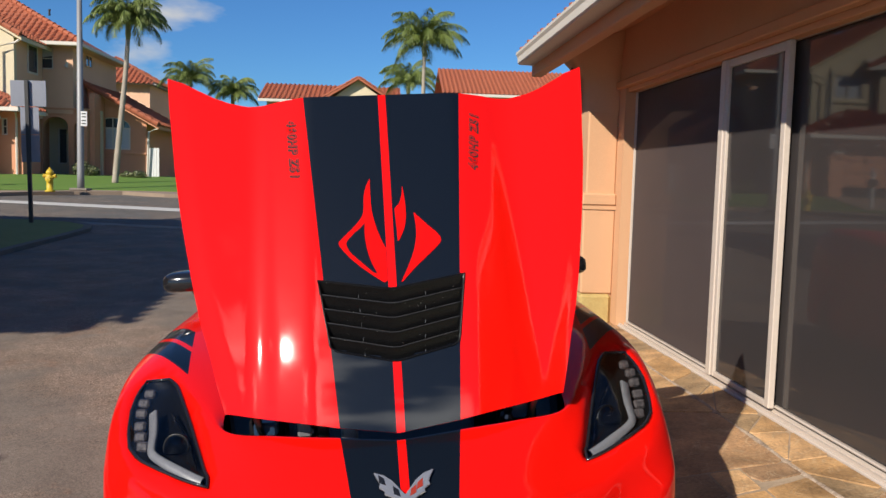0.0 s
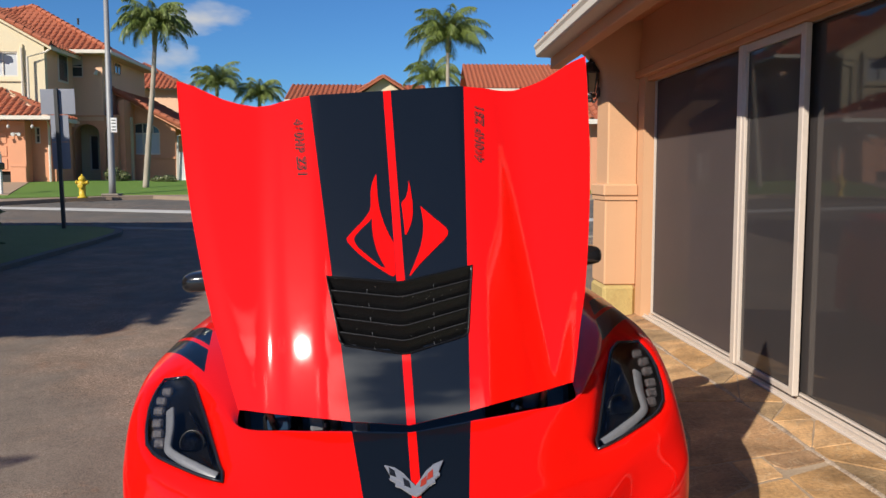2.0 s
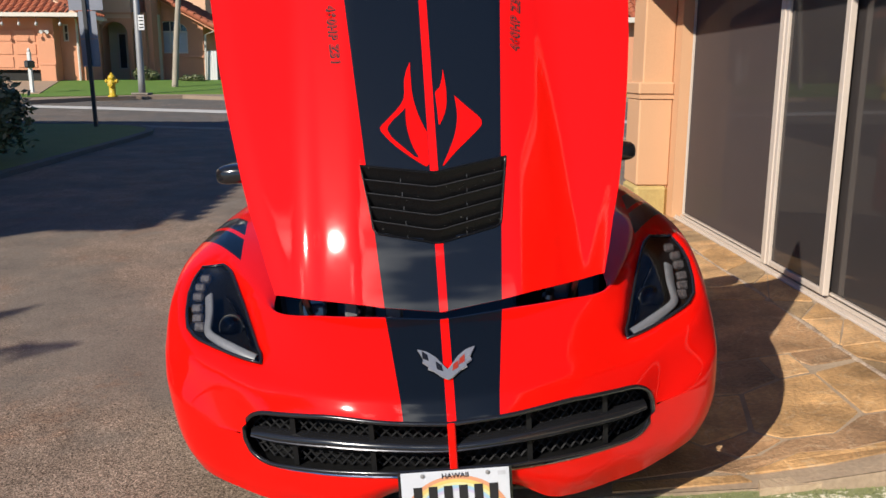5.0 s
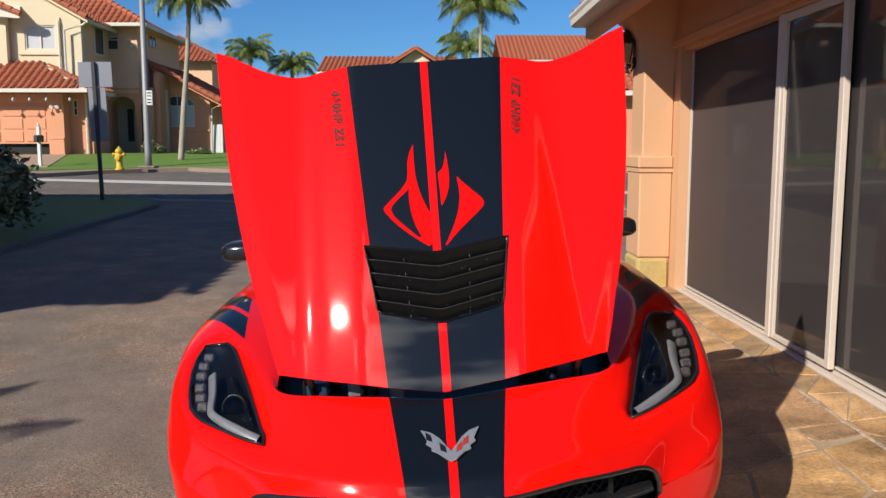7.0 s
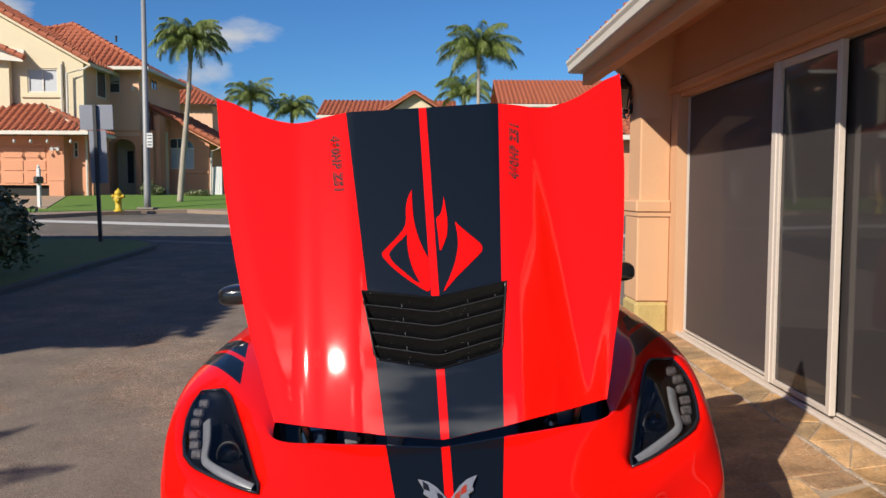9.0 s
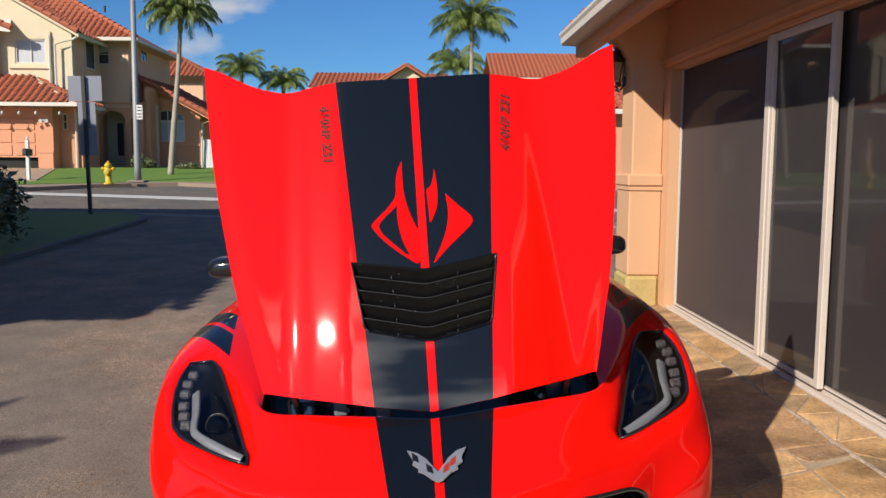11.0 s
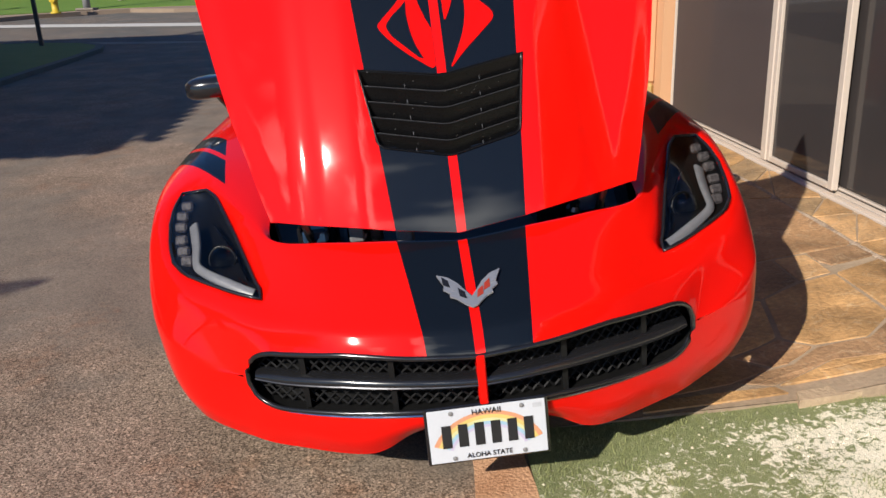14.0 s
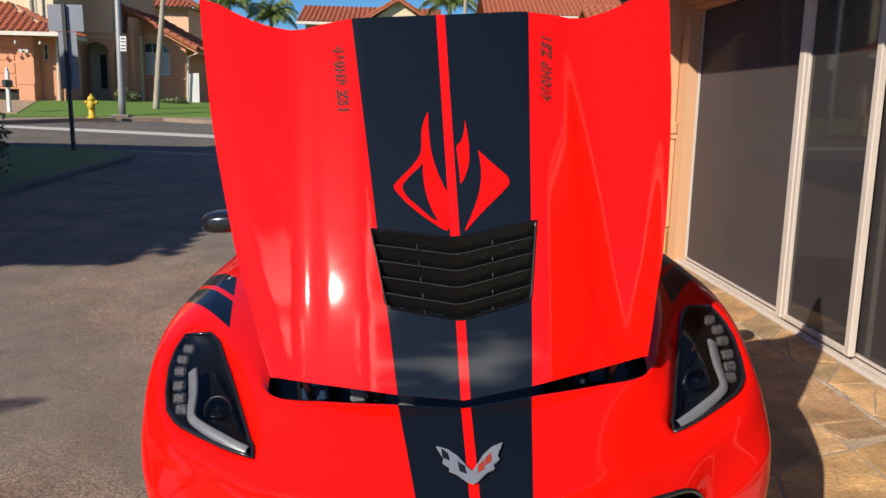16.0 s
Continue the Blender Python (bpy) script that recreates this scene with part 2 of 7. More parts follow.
def asphalt(name="worn asphalt", tone_by=(1.0, 1.0, 1.0)):
    """Old asphalt: smooth worn patches between bands of coarse brown grit, rusty stains and dark pits."""
    m = bpy.data.materials.new(name)
    m.use_nodes = True
    n, l = m.node_tree.nodes, m.node_tree.links
    p = n["Principled BSDF"]
    p.inputs["Roughness"].default_value = 0.85
    p.inputs["Specular IOR Level"].default_value = 0.12
    tc = n.new("ShaderNodeTexCoord")

    def cloud(scale, detail, rough=0.6, low=0.0, high=1.0):
        node, ramp = n.new("ShaderNodeTexNoise"), n.new("ShaderNodeValToRGB")
        node.inputs["Scale"].default_value, node.inputs["Detail"].default_value, node.inputs["Roughness"].default_value = scale, detail, rough
        l.new(tc.outputs["Object"], node.inputs["Vector"])
        ramp.color_ramp.elements[0].position, ramp.color_ramp.elements[1].position = low, high
        l.new(node.outputs[0], ramp.inputs[0])
        return ramp.outputs[0]

    def blend(fac, a, b, how="MIX"):
        node = n.new("ShaderNodeMix")
        node.data_type, node.blend_type = "RGBA", how
        for socket, value in ((0, fac), (6, a), (7, b)):
            if isinstance(value, tuple):
                node.inputs[socket].default_value = (*value, 1)
            elif isinstance(value, float):
                node.inputs[socket].default_value = value
            else:
                l.new(value, node.inputs[socket])
        return node.outputs[2]

    gritty = cloud(0.75, 5, 0.6, 0.44, 0.56)
    tone = cloud(2.4, 6, 0.65, 0.3, 0.7)
    smooth_part = blend(tone, (0.172, 0.146, 0.116), (0.245, 0.208, 0.164))
    grit_part = blend(tone, (0.205, 0.156, 0.113), (0.320, 0.246, 0.180))
    base = blend(gritty, smooth_part, grit_part)
    rust = cloud(1.6, 9, 0.75, 0.54, 0.70)
    base = blend(math_node(n, l, "MULTIPLY", rust, 0.75), base, (0.28, 0.156, 0.09))
    stone, sep = n.new("ShaderNodeTexVoronoi"), n.new("ShaderNodeSeparateColor")
    stone.inputs["Scale"].default_value = 190
    l.new(tc.outputs["Object"], stone.inputs["Vector"])
    l.new(stone.outputs["Color"], sep.inputs[0])
    strength = math_node(n, l, "MULTIPLY_ADD", gritty, 0.55, 0.35)
    spread = math_node(n, l, "MULTIPLY", math_node(n, l, "SUBTRACT", sep.outputs[0], 0.5), math_node(n, l, "MULTIPLY", strength, 1.45))
    # larger pale chippings scattered through the grit
    chip, chip_sep = n.new("ShaderNodeTexVoronoi"), n.new("ShaderNodeSeparateColor")
    chip.inputs["Scale"].default_value = 75
    l.new(tc.outputs["Object"], chip.inputs["Vector"])
    l.new(chip.outputs["Color"], chip_sep.inputs[0])
    core = math_node(n, l, "MULTIPLY", math_node(n, l, "GREATER_THAN", chip_sep.outputs[0], 0.8), math_node(n, l, "LESS_THAN", chip.outputs["Distance"], 0.42))
    spread = math_node(n, l, "MULTIPLY_ADD", core, math_node(n, l, "MULTIPLY_ADD", gritty, 0.5, 0.15), spread)
    value = math_node(n, l, "MAXIMUM", math_node(n, l, "ADD", spread, 0.96), 0.4)
    base = blend(1.0, base, value, "MULTIPLY")
    pits = cloud(34, 4, 0.7, 0.30, 0.40)
    base = blend(math_node(n, l, "MULTIPLY", math_node(n, l, "SUBTRACT", 1.0, pits), 0.4), base, (0.045, 0.038, 0.033))
    base = blend(1.0, base, tone_by, "MULTIPLY")
    l.new(base, p.inputs["Base Color"])
    lump = n.new("ShaderNodeTexNoise")
    lump.inputs["Scale"].default_value, lump.inputs["Detail"].default_value = 120, 4
    l.new(tc.outputs["Object"], lump.inputs["Vector"])
    bump = n.new("ShaderNodeBump")
    bump.inputs["Strength"].default_value, bump.inputs["Distance"].default_value = 0.9, 0.005
    l.new(math_node(n, l, "MULTIPLY", lump.outputs[0], math_node(n, l, "MULTIPLY_ADD", gritty, 0.8, 0.3)), bump.inputs["Height"])
    l.new(bump.outputs[0], p.inputs["Normal"])
    return m


ASPHALT = asphalt(tone_by=(0.87, 0.835, 0.85))
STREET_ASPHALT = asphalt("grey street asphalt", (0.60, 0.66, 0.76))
STUCCO = material("peach stucco", (0.80, 0.46, 0.255), (0.68, 0.38, 0.205), 0.9, 0.85, bump=0.0015, fine=0.008)
STUCCO_BROWN = material("brown painted beam", (0.82, 0.40, 0.19), (0.70, 0.33, 0.15), 0.8, 0.7, bump=0.001, fine=0.01)
CREAM = material("cream stucco", (0.80, 0.69, 0.48), (0.74, 0.63, 0.43), 1.2, 0.9, bump=0.002, fine=0.02)
TAN = material("tan stucco", (0.92, 0.57, 0.375), (0.82, 0.50, 0.325), 1.2, 0.9, bump=0.002, fine=0.02)
PEACH = material("peach stucco of the far house", (0.80, 0.38, 0.215), (0.68, 0.31, 0.175), 1.2, 0.9, bump=0.002, fine=0.02)
SCREEN = material("dark woven insect screen", (0.098, 0.077, 0.075), (0.076, 0.060, 0.059), 0.6, 0.6, bump=0.0004, fine=0.0016, coat=0.10)
SCREEN.node_tree.nodes["Principled BSDF"].inputs["Specular IOR Level"].default_value = 0.08
SCREEN_GLASS = material("dark glazed sliding panel", (0.058, 0.050, 0.049), (0.044, 0.039, 0.039), 0.6, 0.6, bump=0.0002, fine=0.0016, coat=0.7)
SCREEN_GLASS.node_tree.nodes["Principled BSDF"].inputs["Specular IOR Level"].default_value = 0.08
ALU = material("cream painted aluminium", (0.74, 0.63, 0.54), (0.62, 0.53, 0.45), 0.3, 0.4, spread=0.1)
TRIM = material("off-white trim paint", (0.78, 0.72, 0.62), (0.70, 0.64, 0.54), 0.4, 0.55)
TILE = material("terracotta roof tile", (0.50, 0.145, 0.065), (0.36, 0.10, 0.05), 0.5, 0.8, bump=0.004, fine=0.03, contrast=0.3)


def flag_material():
    """Riven sandstone: each stone golden, olive or brown, mottled, with thin pale veins."""
    m = material("sandstone flag", (0.60, 0.41, 0.24), (0.33, 0.225, 0.135), 0.16, 0.64, bump=0.006, fine=0.018, contrast=0.14)
    n, l = m.node_tree.nodes, m.node_tree.links
    p = n["Principled BSDF"]
    base = p.inputs["Base Color"].links[0].from_socket
    tc = next(k for k in n if k.type == "TEX_COORD")
    info, ramp, tint = n.new("ShaderNodeObjectInfo"), n.new("ShaderNodeValToRGB"), n.new("ShaderNodeMix")
    ramp.color_ramp.interpolation = "CONSTANT"
    for at, c in ((0.0, (1.25, 1.06, 0.78)), (0.28, (0.92, 0.88, 0.78)), (0.5, (1.05, 0.88, 0.74)), (0.68, (0.90, 0.78, 0.70)), (0.82, (1.4, 1.22, 0.98))):
        e = ramp.color_ramp.elements[0] if at == 0 else ramp.color_ramp.elements.new(at)
        e.color = (*c, 1)
    ramp.color_ramp.elements.remove(ramp.color_ramp.elements[-1])
    l.new(info.outputs["Random"], ramp.inputs[0])
    tint.data_type, tint.blend_type = "RGBA", "MULTIPLY"
    tint.inputs[0].default_value = 1.0
    l.new(base, tint.inputs[6])
    l.new(ramp.outputs[0], tint.inputs[7])
    place = n.new("ShaderNodeNewGeometry")
    vein, line, mix = n.new("ShaderNodeTexNoise"), n.new("ShaderNodeValToRGB"), n.new("ShaderNodeMix")
    vein.inputs["Scale"].default_value, vein.inputs["Detail"].default_value, vein.inputs["Distortion"].default_value = 5.5, 7, 1.2
    l.new(place.outputs["Position"], vein.inputs["Vector"])
    line.color_ramp.elements[0].position, line.color_ramp.elements[1].position = 0.485, 0.515
    line.color_ramp.elements[0].color = line.color_ramp.elements[1].color = (0, 0, 0, 1)
    peak = line.color_ramp.elements.new(0.5)
    peak.color = (0.34, 0.34, 0.34, 1)
    l.new(vein.outputs[0], line.inputs[0])
    mix.data_type = "RGBA"
    l.new(line.outputs[0], mix.inputs[0])
    l.new(tint.outputs[2], mix.inputs[6])
    mix.inputs[7].default_value = (0.60, 0.47, 0.31, 1)
    stain, dark, tone = n.new("ShaderNodeTexNoise"), n.new("ShaderNodeMapRange"), n.new("ShaderNodeMix")
    stain.inputs["Scale"].default_value, stain.inputs["Detail"].default_value = 3.0, 6
    l.new(place.outputs["Position"], stain.inputs["Vector"])
    dark.inputs["From Min"].default_value, dark.inputs["From Max"].default_value = 0.3, 0.7
    dark.inputs["To Min"].default_value, dark.inputs["To Max"].default_value = 0.55, 1.35
    l.new(stain.outputs[0], dark.inputs["Value"])
    tone.data_type, tone.blend_type = "RGBA", "MULTIPLY"
    tone.inputs[0].default_value = 1.0
    l.new(mix.outputs[2], tone.inputs[6])
    l.new(dark.outputs[0], tone.inputs[7])
    l.new(tone.outputs[2], p.inputs["Base Color"])
    return m


FLAG = flag_material()
LIP = material("pale sandy mortar", (0.74, 0.56, 0.37), (0.48, 0.34, 0.22), 0.15, 0.9, bump=0.006, fine=0.02)
BRICK_RED = material("terracotta coloured edging", (0.80, 0.46, 0.27), (0.54, 0.27, 0.14), 0.12, 0.85, bump=0.006, contrast=0.15)
MORTAR = material("sandy joint mortar", (0.58, 0.43, 0.29), (0.30, 0.22, 0.15), 0.2, 0.9, bump=0.003)
GRASS = material("grass", (0.085, 0.195, 0.014), (0.16, 0.27, 0.03), 0.5, 0.9, bump=0.01, fine=0.03)
CONCRETE = material("concrete", (0.36, 0.31, 0.25), (0.22, 0.19, 0.16), 0.6, 0.9, bump=0.002)
STEEL = material("galvanised steel", (0.34, 0.34, 0.34), (0.26, 0.265, 0.27), 0.6, 0.55, metal=0.25)
DARK_POST = material("dark painted steel", (0.03, 0.032, 0.035), (0.05, 0.05, 0.05), 0.3, 0.5)
SIGN_BACK = material("bare aluminium sheet", (0.34, 0.36, 0.42), (0.28, 0.30, 0.36), 0.4, 0.4, metal=0.3)
YELLOW = material("yellow hydrant paint", (0.72, 0.50, 0.03), (0.60, 0.40, 0.02), 0.2, 0.5)
TRUNK = material("grey palm trunk", (0.50, 0.43, 0.34), (0.32, 0.27, 0.21), 0.3, 0.9, bump=0.01)
FROND = material("palm leaf", (0.09, 0.15, 0.025), (0.25, 0.29, 0.07), 0.3, 0.45, contrast=0.25)
LEAF = material("hedge leaf", (0.08, 0.105, 0.035), (0.20, 0.21, 0.09), 0.3, 0.5)
PANE = material("window glass seen from outside", (0.05, 0.06, 0.07), (0.08, 0.09, 0.10), 0.8, 0.05, coat=0.3)
BLIND = material("pale curtain", (0.62, 0.64, 0.66), (0.5, 0.52, 0.55), 0.4, 0.7)
# near-black that carries the dimness of enclosed spaces in its colour
DARK = material("near-black of shaded interiors", (0.02, 0.018, 0.016), (0.03, 0.028, 0.025), 0.5, 0.9)
LINE = material("road marking paint", (0.68, 0.66, 0.62), (0.5, 0.48, 0.45), 0.3, 0.8)


# ---- building helpers ----
def mesh_of(name, bm, mat, smooth=False):
    me = bpy.data.meshes.new(name)
    bmesh.ops.recalc_face_normals(bm, faces=bm.faces[:])
    bm.to_mesh(me)
    bm.free()
    for one in mat if isinstance(mat, (list, tuple)) else [mat]:
        me.materials.append(one)
    if smooth:
        me.shade_smooth()
    return me


def part(name, bm, mat, parent=None, label="", smooth=False):
    ob = new(name, mesh_of(name, bm, mat, smooth))
    if parent:
        ob.parent = parent
    return tagged(ob, label) if label else ob


def thing(name, label, category, m=None, group="", kind=""):
    ob = new(name)
    ob.matrix_world = m or Matrix()
    return tagged(ob, label, category, group, kind)


def box(bm, a, b, bevel=0.0, turn=None):
    """A box between two corners, with chamfered edges."""
    a, b = Vector(a), Vector(b)
    made = bmesh.ops.create_cube(bm, size=1)["verts"]
    bmesh.ops.scale(bm, vec=b - a, verts=made)
    bmesh.ops.translate(bm, vec=(a + b) / 2, verts=made)
    if bevel:
        edges = list({e for v in made for e in v.link_edges})
        made = bmesh.ops.bevel(bm, geom=edges, offset=bevel, segments=1, affect="EDGES", profile=0.5)["verts"]
    if turn:
        bmesh.ops.transform(bm, matrix=turn, verts=list({v for v in made}))
    return made


def lathe(bm, profile, sides=16, m=None):
    """Turn (radius, height) rows round the z axis; m places it."""
    m = m or Matrix()
    rings = []
    for r, z in profile:
        rings.append([bm.verts.new(m @ Vector((r * math.cos(2 * math.pi * k / sides), r * math.sin(2 * math.pi * k / sides), z))) for k in range(sides)])
    for lower, upper in zip(rings, rings[1:]):
        for k in range(sides):
            bm.faces.new((lower[k], lower[(k + 1) % sides], upper[(k + 1) % sides], upper[k]))
    for ring in (rings[0][::-1], rings[-1]):
        bm.faces.new(ring)


def tube(bm, points, radius, sides=8, closed=False):
    """A tube along points; radius is one number or one for each point."""
    points = [Vector(p) for p in points]
    count = len(points)
    radii = radius if isinstance(radius, (list, tuple)) else [radius] * count
    rings = []
    for i, p in enumerate(points):
        ahead = points[(i + 1) % count] if closed or i + 1 < count else points[i]
        back = points[i - 1] if closed or i else points[i]
        d = (ahead - back).normalized()
        side = d.cross(Vector((0, 0, 1)) if abs(d.z) < 0.9 else Vector((1, 0, 0))).normalized()
        up = side.cross(d)
        rings.append([bm.verts.new(p + radii[i] * (side * math.cos(2 * math.pi * k / sides) + up * math.sin(2 * math.pi * k / sides))) for k in range(sides)])
    for i in range(count if closed else count - 1):
        a, b = rings[i], rings[(i + 1) % count]
        for k in range(sides):
            bm.faces.new((a[k], a[(k + 1) % sides], b[(k + 1) % sides], b[k]))
    if not closed:
        bm.faces.new(rings[0][::-1])
        bm.faces.new(rings[-1])


def sheet(bm, rows, thick=0.0):
    """A quad sheet through rows of points."""
    grid = [[bm.verts.new(p) for p in row] for row in rows]
    for a, b in zip(grid, grid[1:]):
        for k in range(len(a) - 1):
            bm.faces.new((a[k], a[k + 1], b[k + 1], b[k]))
    return grid


def prism(bm, outline, z0, z1, m=None):
    """An outline in the plane, raised between two heights."""
    m = m or Matrix()
    low = [bm.verts.new(m @ Vector((x, y, z0))) for x, y in outline]
    high = [bm.verts.new(m @ Vector((x, y, z1))) for x, y in outline]
    k = len(outline)
    for i in range(k):
        bm.faces.new((low[i], low[(i + 1) % k], high[(i + 1) % k], high[i]))
    bm.faces.new(low[::-1])
    bm.faces.new(high)


def spline(points, per=6):
    """A smooth line through points (any size of tuple)."""
    pts = [Vector(p) for p in points]
    out = []
    for i in range(len(pts) - 1):
        p0, p1, p2, p3 = pts[max(i - 1, 0)], pts[i], pts[i + 1], pts[min(i + 2, len(pts) - 1)]
        for k in range(per):
            t = k / per
            out.append(0.5 * (2 * p1 + (p2 - p0) * t + (2 * p0 - 5 * p1 + 4 * p2 - p3) * t * t + (3 * p1 - p0 - 3 * p2 + p3) * t ** 3))
    out.append(pts[-1])
    return out


def curve_at(pairs, x):
    """A straight-line table lookup."""
    for (x0, y0), (x1, y1) in zip(pairs, pairs[1:]):
        if x <= x1:
            return y0 + (y1 - y0) * max(0.0, (x - x0) / (x1 - x0))
    return pairs[-1][1]


def smooth_step(a, b, x):
    t = min(1.0, max(0.0, (x - a) / (b - a)))
    return t * t * (3 - 2 * t)


# ---- ground ----
def ground_z(x, y):
    """The lie of the land: a slight fall towards the camera and to the left, a lawn that rises beyond the street."""
    base = -0.165 + 0.0235 * min(max(y, -6.0), 26.0)
    if y > 26:
        base += 0.055 * (min(y, 34.0) - 26)
    cross = 0.03 * max(-3.0, min(3.0, x)) * (1 - smooth_step(5.0, 14.0, y))
    return base + cross


def graded(stops):
    out = []
    for a, b, step in stops:
        k = max(1, round((b - a) / step))
        out += [a + (b - a) * i / k for i in range(k)]
    return out + [stops[-1][1]]


def ground_sheet(name, mat, xs, ys, lift=0.0, keep=None, label="", category="ground"):
    bm = bmesh.new()
    grid = {}
    for i, x in enumerate(xs):
        for j, y in enumerate(ys):
            grid[i, j] = bm.verts.new((x, y, ground_z(x, y) + lift))
    for i in range(len(xs) - 1):
        for j in range(len(ys) - 1):
            bm.faces.new((grid[i, j], grid[i + 1, j], grid[i + 1, j + 1], grid[i, j + 1]))
    ob = part(name, bm, mat)
    return tagged(ob, label, category, kind="structure")


ground_sheet("ground", ASPHALT, graded([(-900, -40, 215), (-40, -6, 4), (-6, 4, 0.4), (4, 40, 4), (40, 900, 215)]),
             graded([(-900, -30, 220), (-30, -4, 3), (-4, 10, 0.4), (10, 40, 1), (40, 1200, 290)]),
             label="worn grey asphalt of the driveway lane and the street")


def flat_patch(name, outline, lift, thick, mat, label, category, step=1.0):
    """A slab that follows the ground inside an outline, with a real edge."""
    bm = bmesh.new()
    top = [bm.verts.new((x, y, ground_z(x, y) + lift)) for x, y in outline]
    low = [bm.verts.new((x, y, ground_z(x, y) + lift - thick)) for x, y in outline]
    k = len(outline)
    for i in range(k):
        bm.faces.new((top[i], low[i], low[(i + 1) % k], top[(i + 1) % k]))
    flat = [Vector((x, y, 0)) for x, y in outline]
    for tri in geometry.tessellate_polygon([flat]):
        bm.faces.new([top[i] for i in tri])
    for axis, lines in ((1, (5, 6.5, 8, 9.5, 11, 12.5, 14, 26, 28, 30, 32, 34)), (0, (-3, 3))):
        for at in lines:
            where, normal = Vector((0, 0, 0)), Vector((0, 0, 0))
            where[axis], normal[axis] = at, 1.0
            bmesh.ops.bisect_plane(bm, geom=bm.verts[:] + bm.edges[:] + bm.faces[:], dist=1e-5, plane_co=where, plane_no=normal)
    bm.normal_update()
    for v in bm.verts:
        if any(abs(f.normal.z) > 0.5 for f in v.link_faces):
            v.co.z = ground_z(v.co.x, v.co.y) + lift
    return tagged(part(name, bm, mat), label, category, kind="structure")


# grass corner beside the lane, with its kerb
VERGE = [(-5.35, 4.2), (-5.45, 6.5), (-5.53, 8.38), (-5.45, 10.7), (-5.38, 12.24), (-5.4, 13.49), (-5.6, 14.2), (-6.09, 14.78), (-6.93, 15.15), (-8.5, 15.2), (-16, 15.2), (-30, 15.2), (-30, 12), (-30, 8), (-30, 4.2)]
# second grass colour, its olive tone put in for the shade on the verge
flat_patch("lawn", VERGE, 0.06, 0.2, material("verge grass tinted for shade", (0.15, 0.19, 0.035), (0.22, 0.24, 0.06), 0.4, 0.9, bump=0.01, fine=0.03), "shaded mown grass corner beside the lane", "grass")
kerb_bm = bmesh.new()
kerb_line = VERGE[:11]
for (ax, ay), (bx, by) in zip(kerb_line, kerb_line[1:]):
    d = Vector((bx - ax, by - ay, 0)).normalized()
    s = Vector((d.y, -d.x, 0)) * 0.14
    corner = [(ax + s.x, ay + s.y), (bx + s.x, by + s.y), (bx, by), (ax, ay)]
    low = [kerb_bm.verts.new((x, y, ground_z(x, y) - 0.1)) for x, y in corner]
    high = [kerb_bm.verts.new((x, y, ground_z(x, y) + 0.065)) for x, y in corner]
    for i in range(4):
        kerb_bm.faces.new((low[i], low[(i + 1) % 4], high[(i + 1) % 4], high[i]))
    kerb_bm.faces.new(high)
tagged(part("kerb", kerb_bm, material("weathered kerb concrete", (0.20, 0.17, 0.13), (0.11, 0.095, 0.075), 0.3, 0.9, bump=0.003)), "low weathered concrete kerb round the grass", "kerb", kind="structure")

# far side of the cross street
FAR_KERB = [(-60, 21.6), (-13.2, 21.9), (-12.0, 22.7), (-11.4, 23.6), (-10.8, 24.8), (-9.8, 25.75), (-8.45, 26.35), (-8.3, 26.3), (-6.9, 25.6), (40, 25.2)]
walk_outline = FAR_KERB + [(40, 28.0), (-60, 28.0)]
flat_patch("pavement", walk_outline, 0.13, 0.3, material("reddish dusty concrete", (0.36, 0.27, 0.19), (0.26, 0.19, 0.14), 0.8, 0.9, bump=0.003), "reddish dusty concrete pavement with a kerb edge", "pavement")
flat_patch("far_lawn", [(-60, 24.0), (-13.6, 24.1), (-12.87, 24.35), (-11.8, 25.18), (-10.74, 25.77), (-9.56, 26.59), (-7.16, 26.75), (40, 26.7), (40, 30), (40, 34), (40, 60), (-60, 60), (-60, 34), (-60, 30)], 0.15, 0.3, GRASS, "sunlit green lawn in front of the far house", "grass")
flat_patch("house_drive", [(-24, 26.3), (-13.2, 26.3), (-14.2, 29.3), (-15.4, 32.9), (-24, 32.9)], 0.17, 0.2, material("tan drive concrete", (0.50, 0.36, 0.24), (0.38, 0.26, 0.17), 0.8, 0.9, bump=0.003), "tan concrete drive in front of the far garage", "drive")
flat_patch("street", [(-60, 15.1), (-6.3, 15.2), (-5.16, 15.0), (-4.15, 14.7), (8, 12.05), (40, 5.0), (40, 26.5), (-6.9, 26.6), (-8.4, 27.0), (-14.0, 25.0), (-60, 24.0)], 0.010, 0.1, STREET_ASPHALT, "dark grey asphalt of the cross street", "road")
flat_patch("road_line", [(-60, 36.0), (-12.2, 22.5), (-9.2, 21.65), (-5.6, 20.4), (40, 4.6 + 2), (40, 3.4 + 2), (-5.4, 19.4), (-8.8, 20.6), (-11.7, 21.6), (-60, 35.0)], 0.016, 0.02, LINE, "worn pale concrete band along the cross street", "road marking")
flat_patch("gutter_pan", [(-6.3, 15.5), (-5.16, 15.12), (-4.15, 14.85), (8, 12.2), (8, 11.9), (-4.07, 14.5), (-5.78, 14.9)], 0.016, 0.03, CONCRETE, "pale concrete gutter across the lane mouth", "gutter")


# ---- patio ----
def patio_z(x, y):
    """Top of the flagstones: they climb from the asphalt to the sill."""
    if x < 1.07:
        return -0.088 + 0.055 * (x - 1.07)
    return -0.088 + 0.16 * (min(x, 1.5) - 1.07) + 0.124 * max(0.0, x - 1.5)


